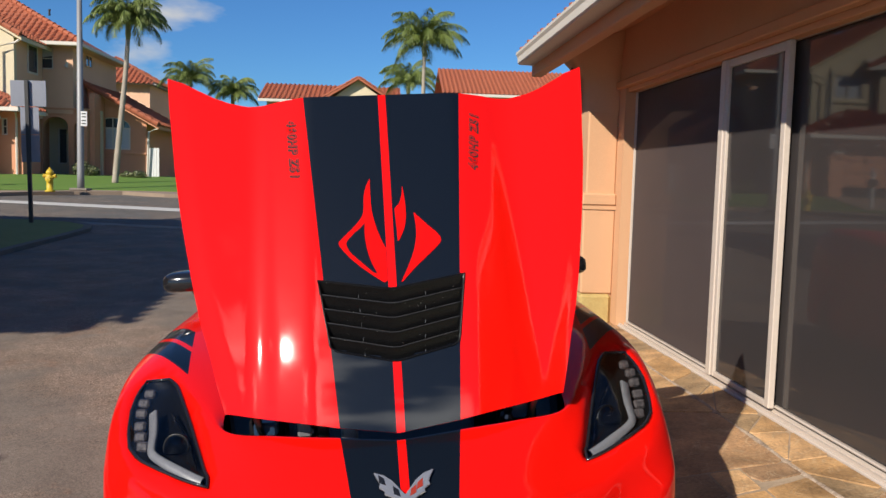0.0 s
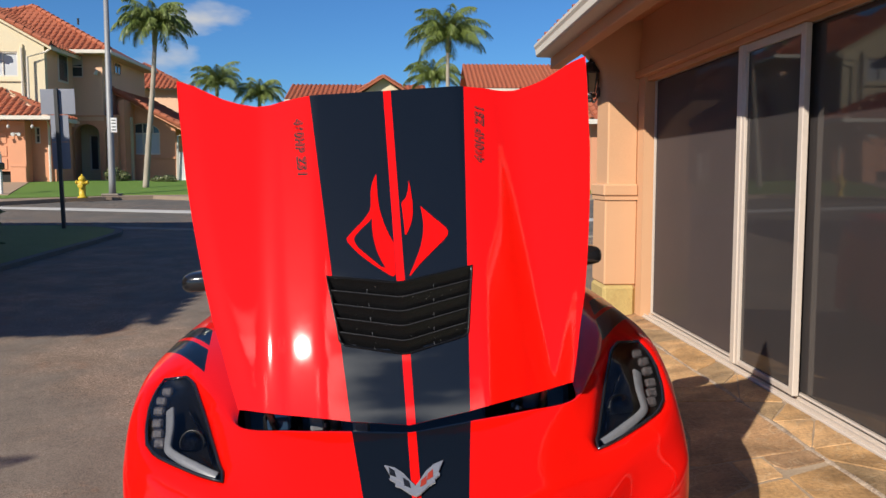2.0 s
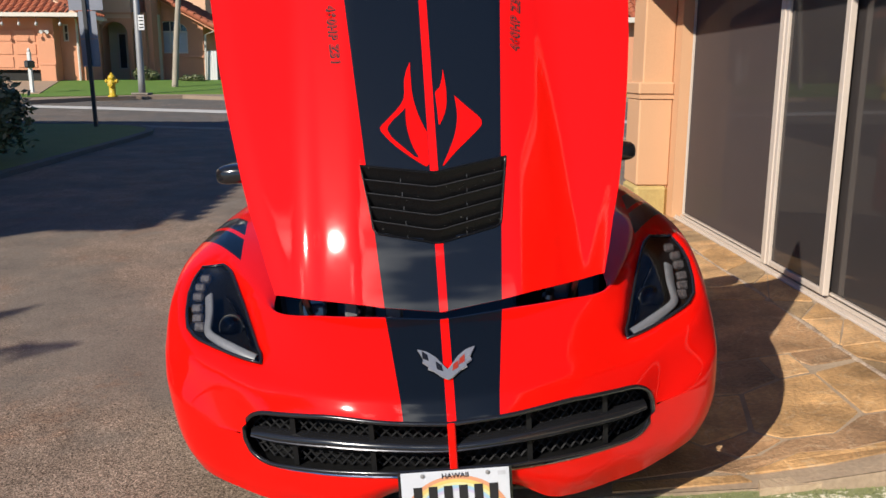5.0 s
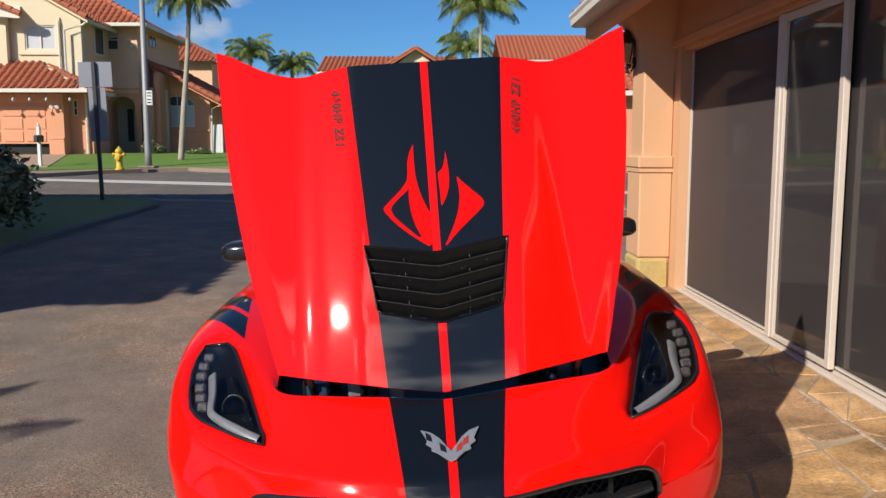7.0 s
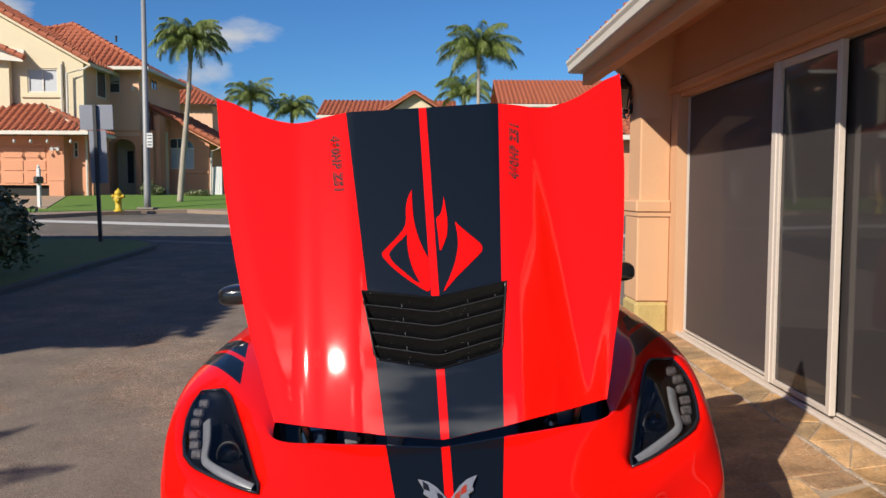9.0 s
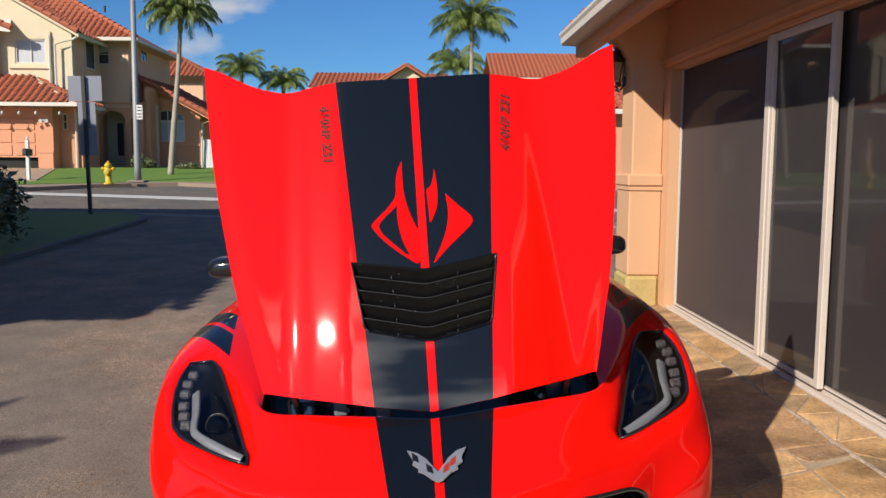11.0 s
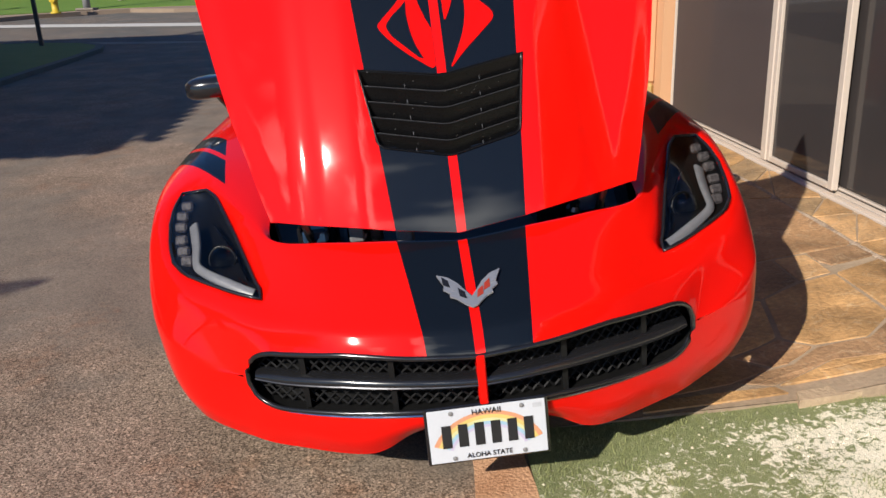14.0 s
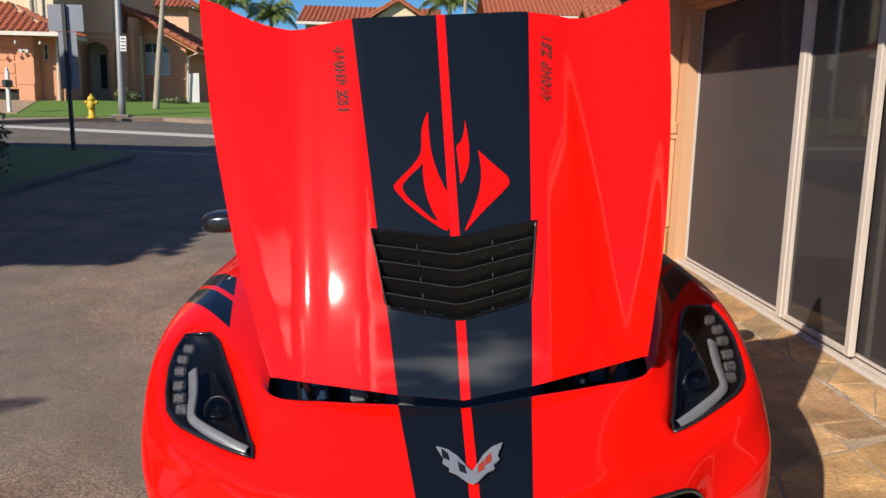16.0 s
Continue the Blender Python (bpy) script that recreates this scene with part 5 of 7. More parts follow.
for x in (-0.10, 0.104):
    for n in range(5):
        k = n / 5 + 0.20
        bm = bmesh.new()
        w, a, b = vent_edge(k)
        xx = x * (1 - 0.03 * n)
        v = b + (a - b) * abs(xx) / w
        z = hood_lift(0, v) + 0.001
        box(bm, (xx - 0.0004, v + 0.001, z - 0.004), (xx + 0.0004, v + 0.011, z + 0.003), 0.0001)
        part("clip", bm, GREY_TUBE, vent)


def on_hood(points, lift=0.003):
    return [(x, v, hood_lift(x, v) + lift) for x, v in points]


def decal(name, outline, mat, label=""):
    bm = bmesh.new()
    low = [bm.verts.new(p) for p in on_hood(outline, 0.0005)]
    high = [bm.verts.new(p) for p in on_hood(outline, 0.002)]
    k = len(outline)
    bm.faces.new(high)
    for i in range(k):
        bm.faces.new((low[i], low[(i + 1) % k], high[(i + 1) % k], high[i]))
    bmesh.ops.triangulate(bm, faces=[f for f in bm.faces if len(f.verts) > 4])
    return part(name, bm, mat, hood, label)


flame_a = spline([(-0.048, 0.730), (-0.062, 0.700), (-0.070, 0.665), (-0.072, 0.625), (-0.078, 0.600), (-0.100, 0.570), (-0.130, 0.540), (-0.152, 0.517), (-0.153, 0.508)], 4) + spline([(-0.150, 0.500), (-0.120, 0.462), (-0.075, 0.420), (-0.026, 0.382)], 4) + [(-0.018, 0.378), (-0.016, 0.378)]
flame_b = spline([(-0.014, 0.50), (-0.026, 0.530), (-0.038, 0.570), (-0.047, 0.620), (-0.049, 0.680), (-0.048, 0.730)], 4)
decal("emblem_flame", flame_a + [(-0.0085, 0.385), (-0.0085, 0.49)] + flame_b[:-1], RED, "red flame emblem")
decal("emblem_gap", spline([(-0.071, 0.575), (-0.073, 0.540), (-0.068, 0.490), (-0.056, 0.445), (-0.039, 0.407)], 4) + spline([(-0.052, 0.412), (-0.090, 0.450), (-0.120, 0.482), (-0.131, 0.507)], 4) + spline([(-0.128, 0.517), (-0.108, 0.540), (-0.085, 0.560), (-0.071, 0.575)], 4)[:-1], RED_HOOD).location.z = 0.002
decal("emblem_flame", spline([(0.054, 0.700), (0.058, 0.660), (0.060, 0.610), (0.054, 0.560), (0.034, 0.514), (0.029, 0.516)], 4) + spline([(0.028, 0.560), (0.026, 0.600), (0.026, 0.622), (0.040, 0.638), (0.050, 0.668), (0.054, 0.700)], 4)[:-1], RED, "red flame emblem")
decal("emblem_flame", spline([(0.085, 0.607), (0.093, 0.597), (0.125, 0.562), (0.156, 0.530), (0.164, 0.512), (0.158, 0.496), (0.125, 0.464), (0.075, 0.418), (0.036, 0.376)], 4) + spline([(0.033, 0.378), (0.056, 0.425), (0.078, 0.480), (0.089, 0.540), (0.085, 0.607)], 4)[:-1], RED, "red flame emblem")
for x, v, turn, along in ((-0.290, 0.850, -87, 0.002), (0.300, 0.855, 84, -0.002)):
    spot = pose(x, v, 0, 0, 0, turn)
    for name, mat, bold, shift, lift, label in (("lettering_shadow", INK, 0.0016, 0.0034, 0.0014, ""), ("lettering_edge", INK, 0.0018, 0.0, 0.0018, ""), ("lettering", RED, -0.0009, 0.0, 0.0023, "red lettering with a black edge")):
        ob = words("460HP Z51", 0.045, mat, hood, Matrix(), name, 0.2, 0.0008, bold, 1.16)
        for vert in ob.data.vertices:
            q = spot @ Vector((vert.co.x * 0.88 + along * (shift > 0), vert.co.y * 0.85 - shift, 0))
            vert.co = (q.x, q.y, hood_lift(q.x, q.y) + (lift if vert.co.z > 0 else 0.0002))
        if label:
            tagged(ob, label)

# ---- engine bay ----
bay = new("engine_bay")
bay.parent = car
bm = bmesh.new()
sheet(bm, [[(-0.48, 0.40, 0.60), (0, 0.30, 0.58), (0.48, 0.40, 0.60)], [(-0.62, 1.0, 0.60), (0, 1.0, 0.60), (0.62, 1.0, 0.60)], [(-0.70, 1.7, 0.80), (0, 1.75, 0.80), (0.70, 1.7, 0.80)]])
sheet(bm, [[(-0.49, 0.385, 0.672), (0, 0.27, 0.642), (0.49, 0.385, 0.672)], [(-0.48, 0.41, 0.60), (0, 0.31, 0.58), (0.48, 0.41, 0.60)]])
for sgn in (-1, 1):
    sheet(bm, [[(sgn * 0.495, 0.38, 0.675), (sgn * 0.61, 0.94, 0.78), (sgn * 0.70, 1.62, 0.85)], [(sgn * 0.48, 0.40, 0.60), (sgn * 0.60, 1.0, 0.60), (sgn * 0.68, 1.7, 0.75)]])
part("tub", bm, BLACK, bay)
# unseen box added to keep sun from leaking through the bay
bm = bmesh.new()
box(bm, (-0.56, 0.42, 0.205), (0.56, 1.62, 0.57), 0.02)
part("engine_block", bm, BLACK, bay)
for x0, x1, y0, z1 in ((-0.45, -0.33, 0.42, 0.70), (-0.31, -0.22, 0.44, 0.69), (0.24, 0.44, 0.43, 0.71)):
    bm = bmesh.new()
    box(bm, (x0, y0, 0.60), (x1, y0 + 0.2, z1), 0.012)
    part("cover", bm, BLACK_GLOSS, bay)
NAVY = material("navy plastic", (0.02, 0.045, 0.09), (0.03, 0.06, 0.11), 0.05, 0.3)
GREY_PLASTIC = material("grey plastic", (0.22, 0.22, 0.23), (0.14, 0.14, 0.15), 0.05, 0.5)
for a, b, mat in (((0.345, 0.385, 0.655), (0.425, 0.43, 0.735), NAVY), ((-0.43, 0.375, 0.655), (-0.36, 0.43, 0.70), NAVY), ((-0.30, 0.36, 0.65), (-0.255, 0.42, 0.715), GREY_PLASTIC), ((-0.24, 0.35, 0.65), (-0.205, 0.40, 0.70), ALLOY), ((-0.17, 0.33, 0.64), (-0.12, 0.38, 0.685), GREY_PLASTIC)):
    bm = bmesh.new()
    box(bm, a, b, 0.008)
    part("cover", bm, mat, bay)
for x, y in ((-0.27, 0.40), (-0.24, 0.42), (0.33, 0.41)):
    bm = bmesh.new()
    lathe(bm, [(0.022, 0.0), (0.022, 0.05), (0.014, 0.06), (0.014, 0.075)], 12, pose(x, y, 0.625, 20, 10, 0))
    part("fitting", bm, ALLOY, bay)
for sgn in (-1, 1):
    bm = bmesh.new()
    tube(bm, [(sgn * 0.40, 0.40, 0.62), (sgn * 0.41, 0.36, 0.70), (sgn * 0.42, 0.34, 0.76)], 0.012, 8)
    part("hinge", bm, ALLOY, bay)

# ---- cabin and tail ----
bm = bmesh.new()
body_rows = []
for y, w, zt, zs in ((2.2, 0.885, 0.84, 0.62), (2.7, 0.90, 0.85, 0.62), (3.1, 0.93, 0.90, 0.66), (3.6, 0.938, 0.93, 0.68), (4.0, 0.92, 0.94, 0.70), (4.3, 0.88, 0.93, 0.70), (4.47, 0.80, 0.90, 0.68)):
    half = [(0.0, y, zt + 0.02), (w * 0.5, y, zt + 0.015), (w * 0.86, y, zt), (w * 0.97, y, zt - 0.08), (w, y, zs), (w * 0.985, y, 0.40), (w * 0.97, y, 0.17)]
    body_rows.append([(-x, yy, z) for x, yy, z in half[:0:-1]] + half)
sheet(bm, body_rows)
last = [bm.verts.new(p) for p in body_rows[-1]]
bm.faces.new(last)
part("rear_body", bm, RED, car, smooth=True)
bm = bmesh.new()
cab = []
for y, w, z in ((1.66, 0.62, 0.865), (1.95, 0.60, 1.02), (2.3, 0.57, 1.17), (2.6, 0.55, 1.225), (2.95, 0.54, 1.225), (3.4, 0.50, 1.14), (3.9, 0.42, 0.98), (4.1, 0.36, 0.93)):
    cab.append([(-w - 0.2, y, 0.84), (-w - 0.05, y, 0.84 + (z - 0.84) * 0.75), (-w * 0.7, y, z), (0, y, z + 0.02), (w * 0.7, y, z), (w + 0.05, y, 0.84 + (z - 0.84) * 0.75), (w + 0.2, y, 0.84)])
sheet(bm, cab[:4])
part("windscreen", bm, PANE, car, "dark glass windscreen and side glass", smooth=True)
bm = bmesh.new()
sheet(bm, cab[3:])
part("roof", bm, BLACK_GLOSS, car, "gloss black roof panel", smooth=True)
bm = bmesh.new()
sheet(bm, [[(-0.72, 1.62, 0.86), (0, 1.66, 0.875), (0.72, 1.62, 0.86)], [(-0.78, 1.80, 0.86), (0, 1.72, 0.885), (0.78, 1.80, 0.86)], [(-0.82, 2.25, 0.845), (0, 2.3, 0.85), (0.82, 2.25, 0.845)]])
part("cowl", bm, BLACK, car)

for sgn, inner, rise in ((-1, 0.735, 0.950), (1, 0.700, 0.941)):
    mirror = new("door_mirror")
    mirror.parent = car
    tagged(mirror, "gloss black door mirror")
    bm = bmesh.new()
    rings = []
    for s, grow in ((-0.004, 0.05), (0.0, 0.55), (0.03, 0.82), (0.08, 0.96), (0.14, 1.0), (0.185, 0.97), (0.212, 0.86), (0.228, 0.62), (0.236, 0.3), (0.237, 0.02)):
        ring = []
        for k in range(25):
            a = 2 * math.pi * (k % 24) / 24 - math.pi / 2
            c, v = math.cos(a), math.sin(a)
            ring.append((sgn * (inner + s), 1.66 + 0.082 * grow * math.copysign(abs(c) ** 0.62, c) + 0.10 * s, rise + (0.050 if v > 0 else 0.040) * grow * math.copysign(abs(v) ** 0.62, v) - 0.03 * s))
        rings.append(ring)
    sheet(bm, rings)
    bmesh.ops.remove_doubles(bm, verts=bm.verts, dist=0.0002)
    bmesh.ops.recalc_face_normals(bm, faces=bm.faces)
    part("shell", bm, BLACK_GLOSS, mirror, smooth=True)
    bm = bmesh.new()
    tube(bm, spline([(sgn * 0.79, 1.78, 0.80), (sgn * 0.805, 1.72, 0.86), (sgn * 0.835, 1.68, 0.935)], 4), [0.030, 0.029, 0.028, 0.028, 0.029, 0.031, 0.034, 0.037, 0.040], 8)
    part("stalk", bm, BLACK_GLOSS, mirror, smooth=True)


def wheel(x, y, sgn):
    spot = CAR @ Vector((x, y, 0.33))
    floor = max(ground_z(spot.x, spot.y), patio_z(spot.x, spot.y) if spot.x > 0.3 and spot.y > 0.2 else -9)
    drop = spot.z - floor
    w = new("wheel")
    w.parent = car
    radius = 0.335
    w.matrix_local = Matrix.Translation((x, y, 0.33 - (drop - radius))) @ pose(0, 0, 0, 0, 90 * sgn, 0)
    bm = bmesh.new()
    lathe(bm, [(0.235, -0.11), (0.30, -0.125), (0.33, -0.10), (radius, -0.06), (radius, 0.06), (0.33, 0.10), (0.30, 0.125), (0.235, 0.11)], 36)
    part("tyre", bm, RUBBER, w, smooth=True)
    bm = bmesh.new()
    lathe(bm, [(0.05, 0.09), (0.06, 0.10), (0.05, 0.105)], 16)
    for k in range(10):
        a = 2 * math.pi * k / 10
        tube(bm, [(0.04 * math.cos(a), 0.04 * math.sin(a), 0.09), (0.235 * math.cos(a + 0.12), 0.235 * math.sin(a + 0.12), 0.10)], [0.018, 0.011], 6)
    part("rim", bm, ALLOY, w)


for sgn in (-1, 1):
    wheel(sgn * 0.80, 1.0, sgn)
    wheel(sgn * 0.79, 3.71, sgn)
    bm = bmesh.new()
    sheet(bm, [[(sgn * xx, 1.0 + 0.372 * math.cos(math.pi * k / 16), 0.335 + 0.372 * math.sin(math.pi * k / 16)) for k in range(-2, 19)] for xx in (0.60, 0.905)])
    part("wheel_well", bm, BLACK, car)
bm = bmesh.new()
sheet(bm, [[(-0.74, 0.36, 0.20), (0.74, 0.36, 0.20)], [(-0.84, 2.2, 0.16), (0.84, 2.2, 0.16)], [(-0.84, 4.3, 0.18), (0.84, 4.3, 0.18)]])
sheet(bm, [[(-0.60, 0.21, 0.20), (-0.3, 0.10, 0.19), (0, 0.085, 0.235), (0.3, 0.10, 0.19), (0.60, 0.21, 0.20)], [(-0.72, 0.36, 0.20), (-0.3, 0.33, 0.19), (0, 0.33, 0.19), (0.3, 0.33, 0.19), (0.72, 0.36, 0.20)]])
part("floor_pan", bm, BLACK, car)


# ---- the far house ----
def wall_front(name, x0, x1, y, z0, z1, mat, parent, holes=(), thick=0.25, label=""):
    """A wall along x facing the street, with rectangular openings (xa, xb, za, zb)."""
    bm = bmesh.new()
    xs = sorted({x0, x1, *[h[0] for h in holes], *[h[1] for h in holes]})
    zs = sorted({z0, z1, *[h[2] for h in holes], *[h[3] for h in holes]})
    for xa, xb in zip(xs, xs[1:]):
        for za, zb in zip(zs, zs[1:]):
            cx, cz = (xa + xb) / 2, (za + zb) / 2
            if not any(h[0] < cx < h[1] and h[2] < cz < h[3] for h in holes):
                box(bm, (xa, y, za), (xb, y + thick, zb))
    bmesh.ops.remove_doubles(bm, verts=bm.verts[:], dist=0.0005)
    return part(name, bm, mat, parent, label)


def window(parent, x0, x1, y, z0, z1, bars=1, rows=0, frame_mat=None, pane_mat=None, frame_w=0.06):
    w = new("window")
    w.parent = parent
    bm = bmesh.new()
    box(bm, (x0, y + 0.10, z0), (x1, y + 0.12, z1))
    part("pane", bm, pane_mat or PANE, w)
    bm = bmesh.new()
    for a, b in (((x0, z0), (x1, z0 + frame_w)), ((x0, z1 - frame_w), (x1, z1)), ((x0, z0 + frame_w), (x0 + frame_w, z1 - frame_w)), ((x1 - frame_w, z0 + frame_w), (x1, z1 - frame_w))):
        box(bm, (a[0], y + 0.04, a[1]), (b[0], y + 0.09, b[1]))
    for k in range(bars):
        cx = x0 + (x1 - x0) * (k + 1) / (bars + 1)
        box(bm, (cx - 0.025, y + 0.045, z0 + frame_w), (cx + 0.025, y + 0.088, z1 - frame_w))
    for k in range(rows):
        cz = z0 + (z1 - z0) * (k + 1) / (rows + 1)
        box(bm, (x0 + frame_w, y + 0.047, cz - 0.02), (x1 - frame_w, y + 0.086, cz + 0.02))
    part("frame", bm, frame_mat or TRIM, w)
    return w


def slab(bm, corners, thick):
    """A sloping slab under four corners."""
    top = [bm.verts.new(c) for c in corners]
    low = [bm.verts.new(Vector(c) - Vector((0, 0, thick))) for c in corners]
    k = len(corners)
    bm.faces.new(top)
    bm.faces.new(low[::-1])
    for i in range(k):
        bm.faces.new((top[i], low[i], low[(i + 1) % k], top[(i + 1) % k]))


ON_STREET = Matrix(((1, 0, 0, 0), (0, 0, -1, 0), (0, 1, 0, 0), (0, 0, 0, 1)))


def upright(bm, outline, y, thick):
    """An outline in x and z, standing as a wall whose front is at y."""
    prism(bm, outline, -y - thick, -y, ON_STREET)


def roof_plane(parent, origin, along, up, width, length, inside=None):
    bm = bmesh.new()
    tile_field(bm, origin, along, up, width, length, 0.30, 0.40, inside)
    part("roof", bm, TILE, parent)


def rake(parent, a, b, count):
    """A row of capping tiles along a sloping roof edge."""
    a, b = Vector(a), Vector(b)
    bm = bmesh.new()
    for k in range(count):
        tube(bm, [a.lerp(b, k / count), a.lerp(b, (k + 1.12) / count) - Vector((0, 0, 0.03))], [0.13, 0.105], 8)
    part("rake_tiles", bm, TILE, parent)


def arch_outline(x0, x1, z0, spring, top, count=10):
    mid, half = (x0 + x1) / 2, (x1 - x0) / 2
    return [(mid - half * math.cos(math.pi * k / count), spring + (top - spring) * math.sin(math.pi * k / count)) for k in range(count + 1)]


house = thing("house", "two-storey stucco house with terracotta tile roofs", "house")
# garage wing
wall_front("garage_wall", -24.0, -15.50, 33.0, 0.5, 3.5, PEACH, house, [(-22.0, -16.15, 0.5, 3.10)])
bm = bmesh.new()
box(bm, (-16.12, 32.94, 0.5), (-15.50, 33.0, 1.62), 0.01)
part("garage_pier", bm, PEACH, house)
bm = bmesh.new()
box(bm, (-16.14, 32.92, 1.62), (-15.48, 33.0, 1.69), 0.01)
part("pier_cap", bm, PEACH, house)
bm = bmesh.new()
box(bm, (-15.75, 33.25, 0.5), (-15.50, 33.85, 3.5))
part("garage_side_wall", bm, PEACH, house)
wall_front("entry_wall", -15.50, -14.55, 33.6, 0.5, 3.55, PEACH, house, [(-15.38, -15.14, 2.60, 3.30)])
window(house, -15.38, -15.14, 33.6, 2.60, 3.30, 0, 1)
bm = bmesh.new()
box(bm, (-14.80, 33.85, 0.5), (-14.55, 35.4, 3.55))
part("entry_side_wall", bm, PEACH, house)
gdoor = new("garage_door")
gdoor.parent = house
bm = bmesh.new()
box(bm, (-22.0, 33.12, 1.44), (-16.15, 33.17, 3.10))
part("leaf", bm, PEACH, gdoor)
for r in range(3):
    for c in range(6):
        bm = bmesh.new()
        box(bm, (-21.9 + c * 0.96, 33.09, 1.52 + r * 0.53), (-21.1 + c * 0.96, 33.12, 1.95 + r * 0.53), 0.012)
        part("panel", bm, PEACH, gdoor)
# dark sheet stands for the shaded garage behind the door gap
bm = bmesh.new()
box(bm, (-22.0, 33.3, 0.6), (-16.15, 33.4, 3.10))
part("garage_dark", bm, DARK, house)
# upper front with its gable
wall_front("upper_wall", -24.0, -15.1, 34.2, 3.5, 6.7, CREAM, house, [(-17.50, -16.20, 5.42, 6.45)])
bm = bmesh.new()
upright(bm, [(-24.0, 6.7), (-15.1, 6.7), (-21.5, 10.3), (-24.0, 10.3)], 34.2, 0.25)
part("gable_wall", bm, CREAM, house)
window(house, -17.50, -16.20, 34.2, 5.42, 6.45, 1, 0, pane_mat=BLIND)
for a, b in (((-17.75, 5.20), (-15.95, 5.32)), ((-16.05, 5.32), (-15.95, 6.75))):
    bm = bmesh.new()
    box(bm, (a[0], 34.12, a[1]), (b[0], 34.2, b[1]), 0.01)
    part("window_surround", bm, CREAM, house)
bm = bmesh.new()
box(bm, (-15.35, 34.45, 3.5), (-15.1, 37.2, 6.7))
part("upper_side_wall", bm, TAN, house)
wall_front("left_bay", -24.0, -18.1, 33.85, 4.3, 7.0, CREAM, house)
bm = bmesh.new()
slab(bm, [(-24, 33.45, 7.3), (-17.3, 33.45, 6.75), (-17.6, 34.2, 7.25), (-24, 34.2, 7.8)], 0.14)
part("bay_roof_deck", bm, TRIM, house)
rake(house, (-17.25, 33.45, 6.80), (-20.4, 33.45, 8.3), 9)
# middle storey
wall_front("middle_wall", -15.57, -13.78, 37.2, 3.78, 7.08, TAN, house, [(-15.38, -14.64, 5.74, 6.70)])
mid_win = window(house, -15.38, -14.64, 37.2, 5.74, 6.70, 0, 1)
bm = bmesh.new()
upright(bm, [(-15.32, 6.64), (-14.70, 6.64), (-14.70, 6.34), (-15.32, 6.24)], 37.28, 0.015)
part("blind", bm, BLIND, mid_win, "half-lowered pale blind")
side_pane = new("window")
side_pane.parent = house
bm = bmesh.new()
box(bm, (-15.1, 35.6, 5.45), (-15.07, 36.5, 6.55))
part("pane", bm, PANE, side_pane)
bm = bmesh.new()
for a, b in (((35.52, 5.37), (35.6, 6.63)), ((36.5, 5.37), (36.58, 6.63)), ((35.6, 5.37), (36.5, 5.45)), ((35.6, 6.55), (36.5, 6.63))):
    box(bm, (-15.1, a[0], a[1]), (-15.06, b[0], b[1]))
part("frame", bm, TRIM, side_pane)
bm = bmesh.new()
box(bm, (-14.03, 37.45, 0.5), (-13.78, 43.5, 6.80))
part("middle_side_wall", bm, TAN, house)
side_win = new("window")
side_win.parent = house
bm = bmesh.new()
box(bm, (-13.78, 38.82, 6.17), (-13.75, 39.62, 6.62))
part("pane", bm, PANE, side_win)
bm = bmesh.new()
for a, b in (((38.75, 6.10), (38.82, 6.69)), ((39.62, 6.10), (39.69, 6.69)), ((38.82, 6.10), (39.62, 6.17)), ((38.82, 6.62), (39.62, 6.69)), ((39.19, 6.17), (39.25, 6.62))):
    box(bm, (-13.78, a[0], a[1]), (-13.73, b[0], b[1]))
part("frame", bm, TAN, side_win)


def push_back(before, k):
    """Set the newest parts of the house further from the street, in proportion."""
    spot = Vector((-0.05, -2.15, 1.268))
    m = Matrix.Translation(spot) @ Matrix.Scale(k, 4) @ Matrix.Translation(-spot)
    for ob in house.children:
        if ob not in before:
            for one in [ob] + list(ob.children):
                if one.data:
                    one.data.transform(m)


built = set(house.children)
# porch with its arches
bm = bmesh.new()
arch_a = arch_outline(-14.45, -13.36, 0.7, 3.05, 3.52)
arch_b = arch_outline(-13.12, -12.78, 0.7, 3.05, 3.32)
upright(bm, [(-14.55, 0.7), (-14.45, 0.7)] + arch_a[:6] + [(-13.905, 3.85), (-14.55, 3.85)], 35.4, 0.3)
part("porch_arch", bm, PEACH, house)
bm = bmesh.new()
upright(bm, arch_a[5:] + [(-13.36, 0.7), (-13.12, 0.7)] + arch_b[:6] + [(-12.95, 3.85), (-13.905, 3.85)], 35.4, 0.3)
part("porch_arch", bm, PEACH, house)
bm = bmesh.new()
upright(bm, arch_b[5:] + [(-12.78, 0.7), (-12.6, 0.7), (-12.6, 3.85), (-12.95, 3.85)], 35.4, 0.3)
part("porch_arch", bm, PEACH, house)
bm = bmesh.new()
slab(bm, [(-14.6, 35.3, 3.90), (-12.55, 35.3, 3.90), (-12.55, 37.2, 4.05), (-14.6, 37.2, 4.05)], 0.08)
part("porch_ledge", bm, PEACH, house)
# walls added at both ends to keep side light out of the porch
bm = bmesh.new()
box(bm, (-14.8, 35.4, 0.5), (-14.56, 37.5, 3.85))
part("porch_side_wall", bm, PEACH, house)
bm = bmesh.new()
box(bm, (-12.59, 35.7, 0.5), (-12.36, 37.5, 4.6))
part("porch_side_wall", bm, PEACH, house)
wall_front("porch_back_wall", -15.4, -12.3, 36.45, 0.7, 3.9, CREAM, house, [(-13.62, -12.92, 0.9, 3.1), (-14.2, -13.78, 1.5, 3.1)])
window(house, -13.62, -12.92, 36.45, 0.9, 3.1, 0, 1, frame_w=0.09)
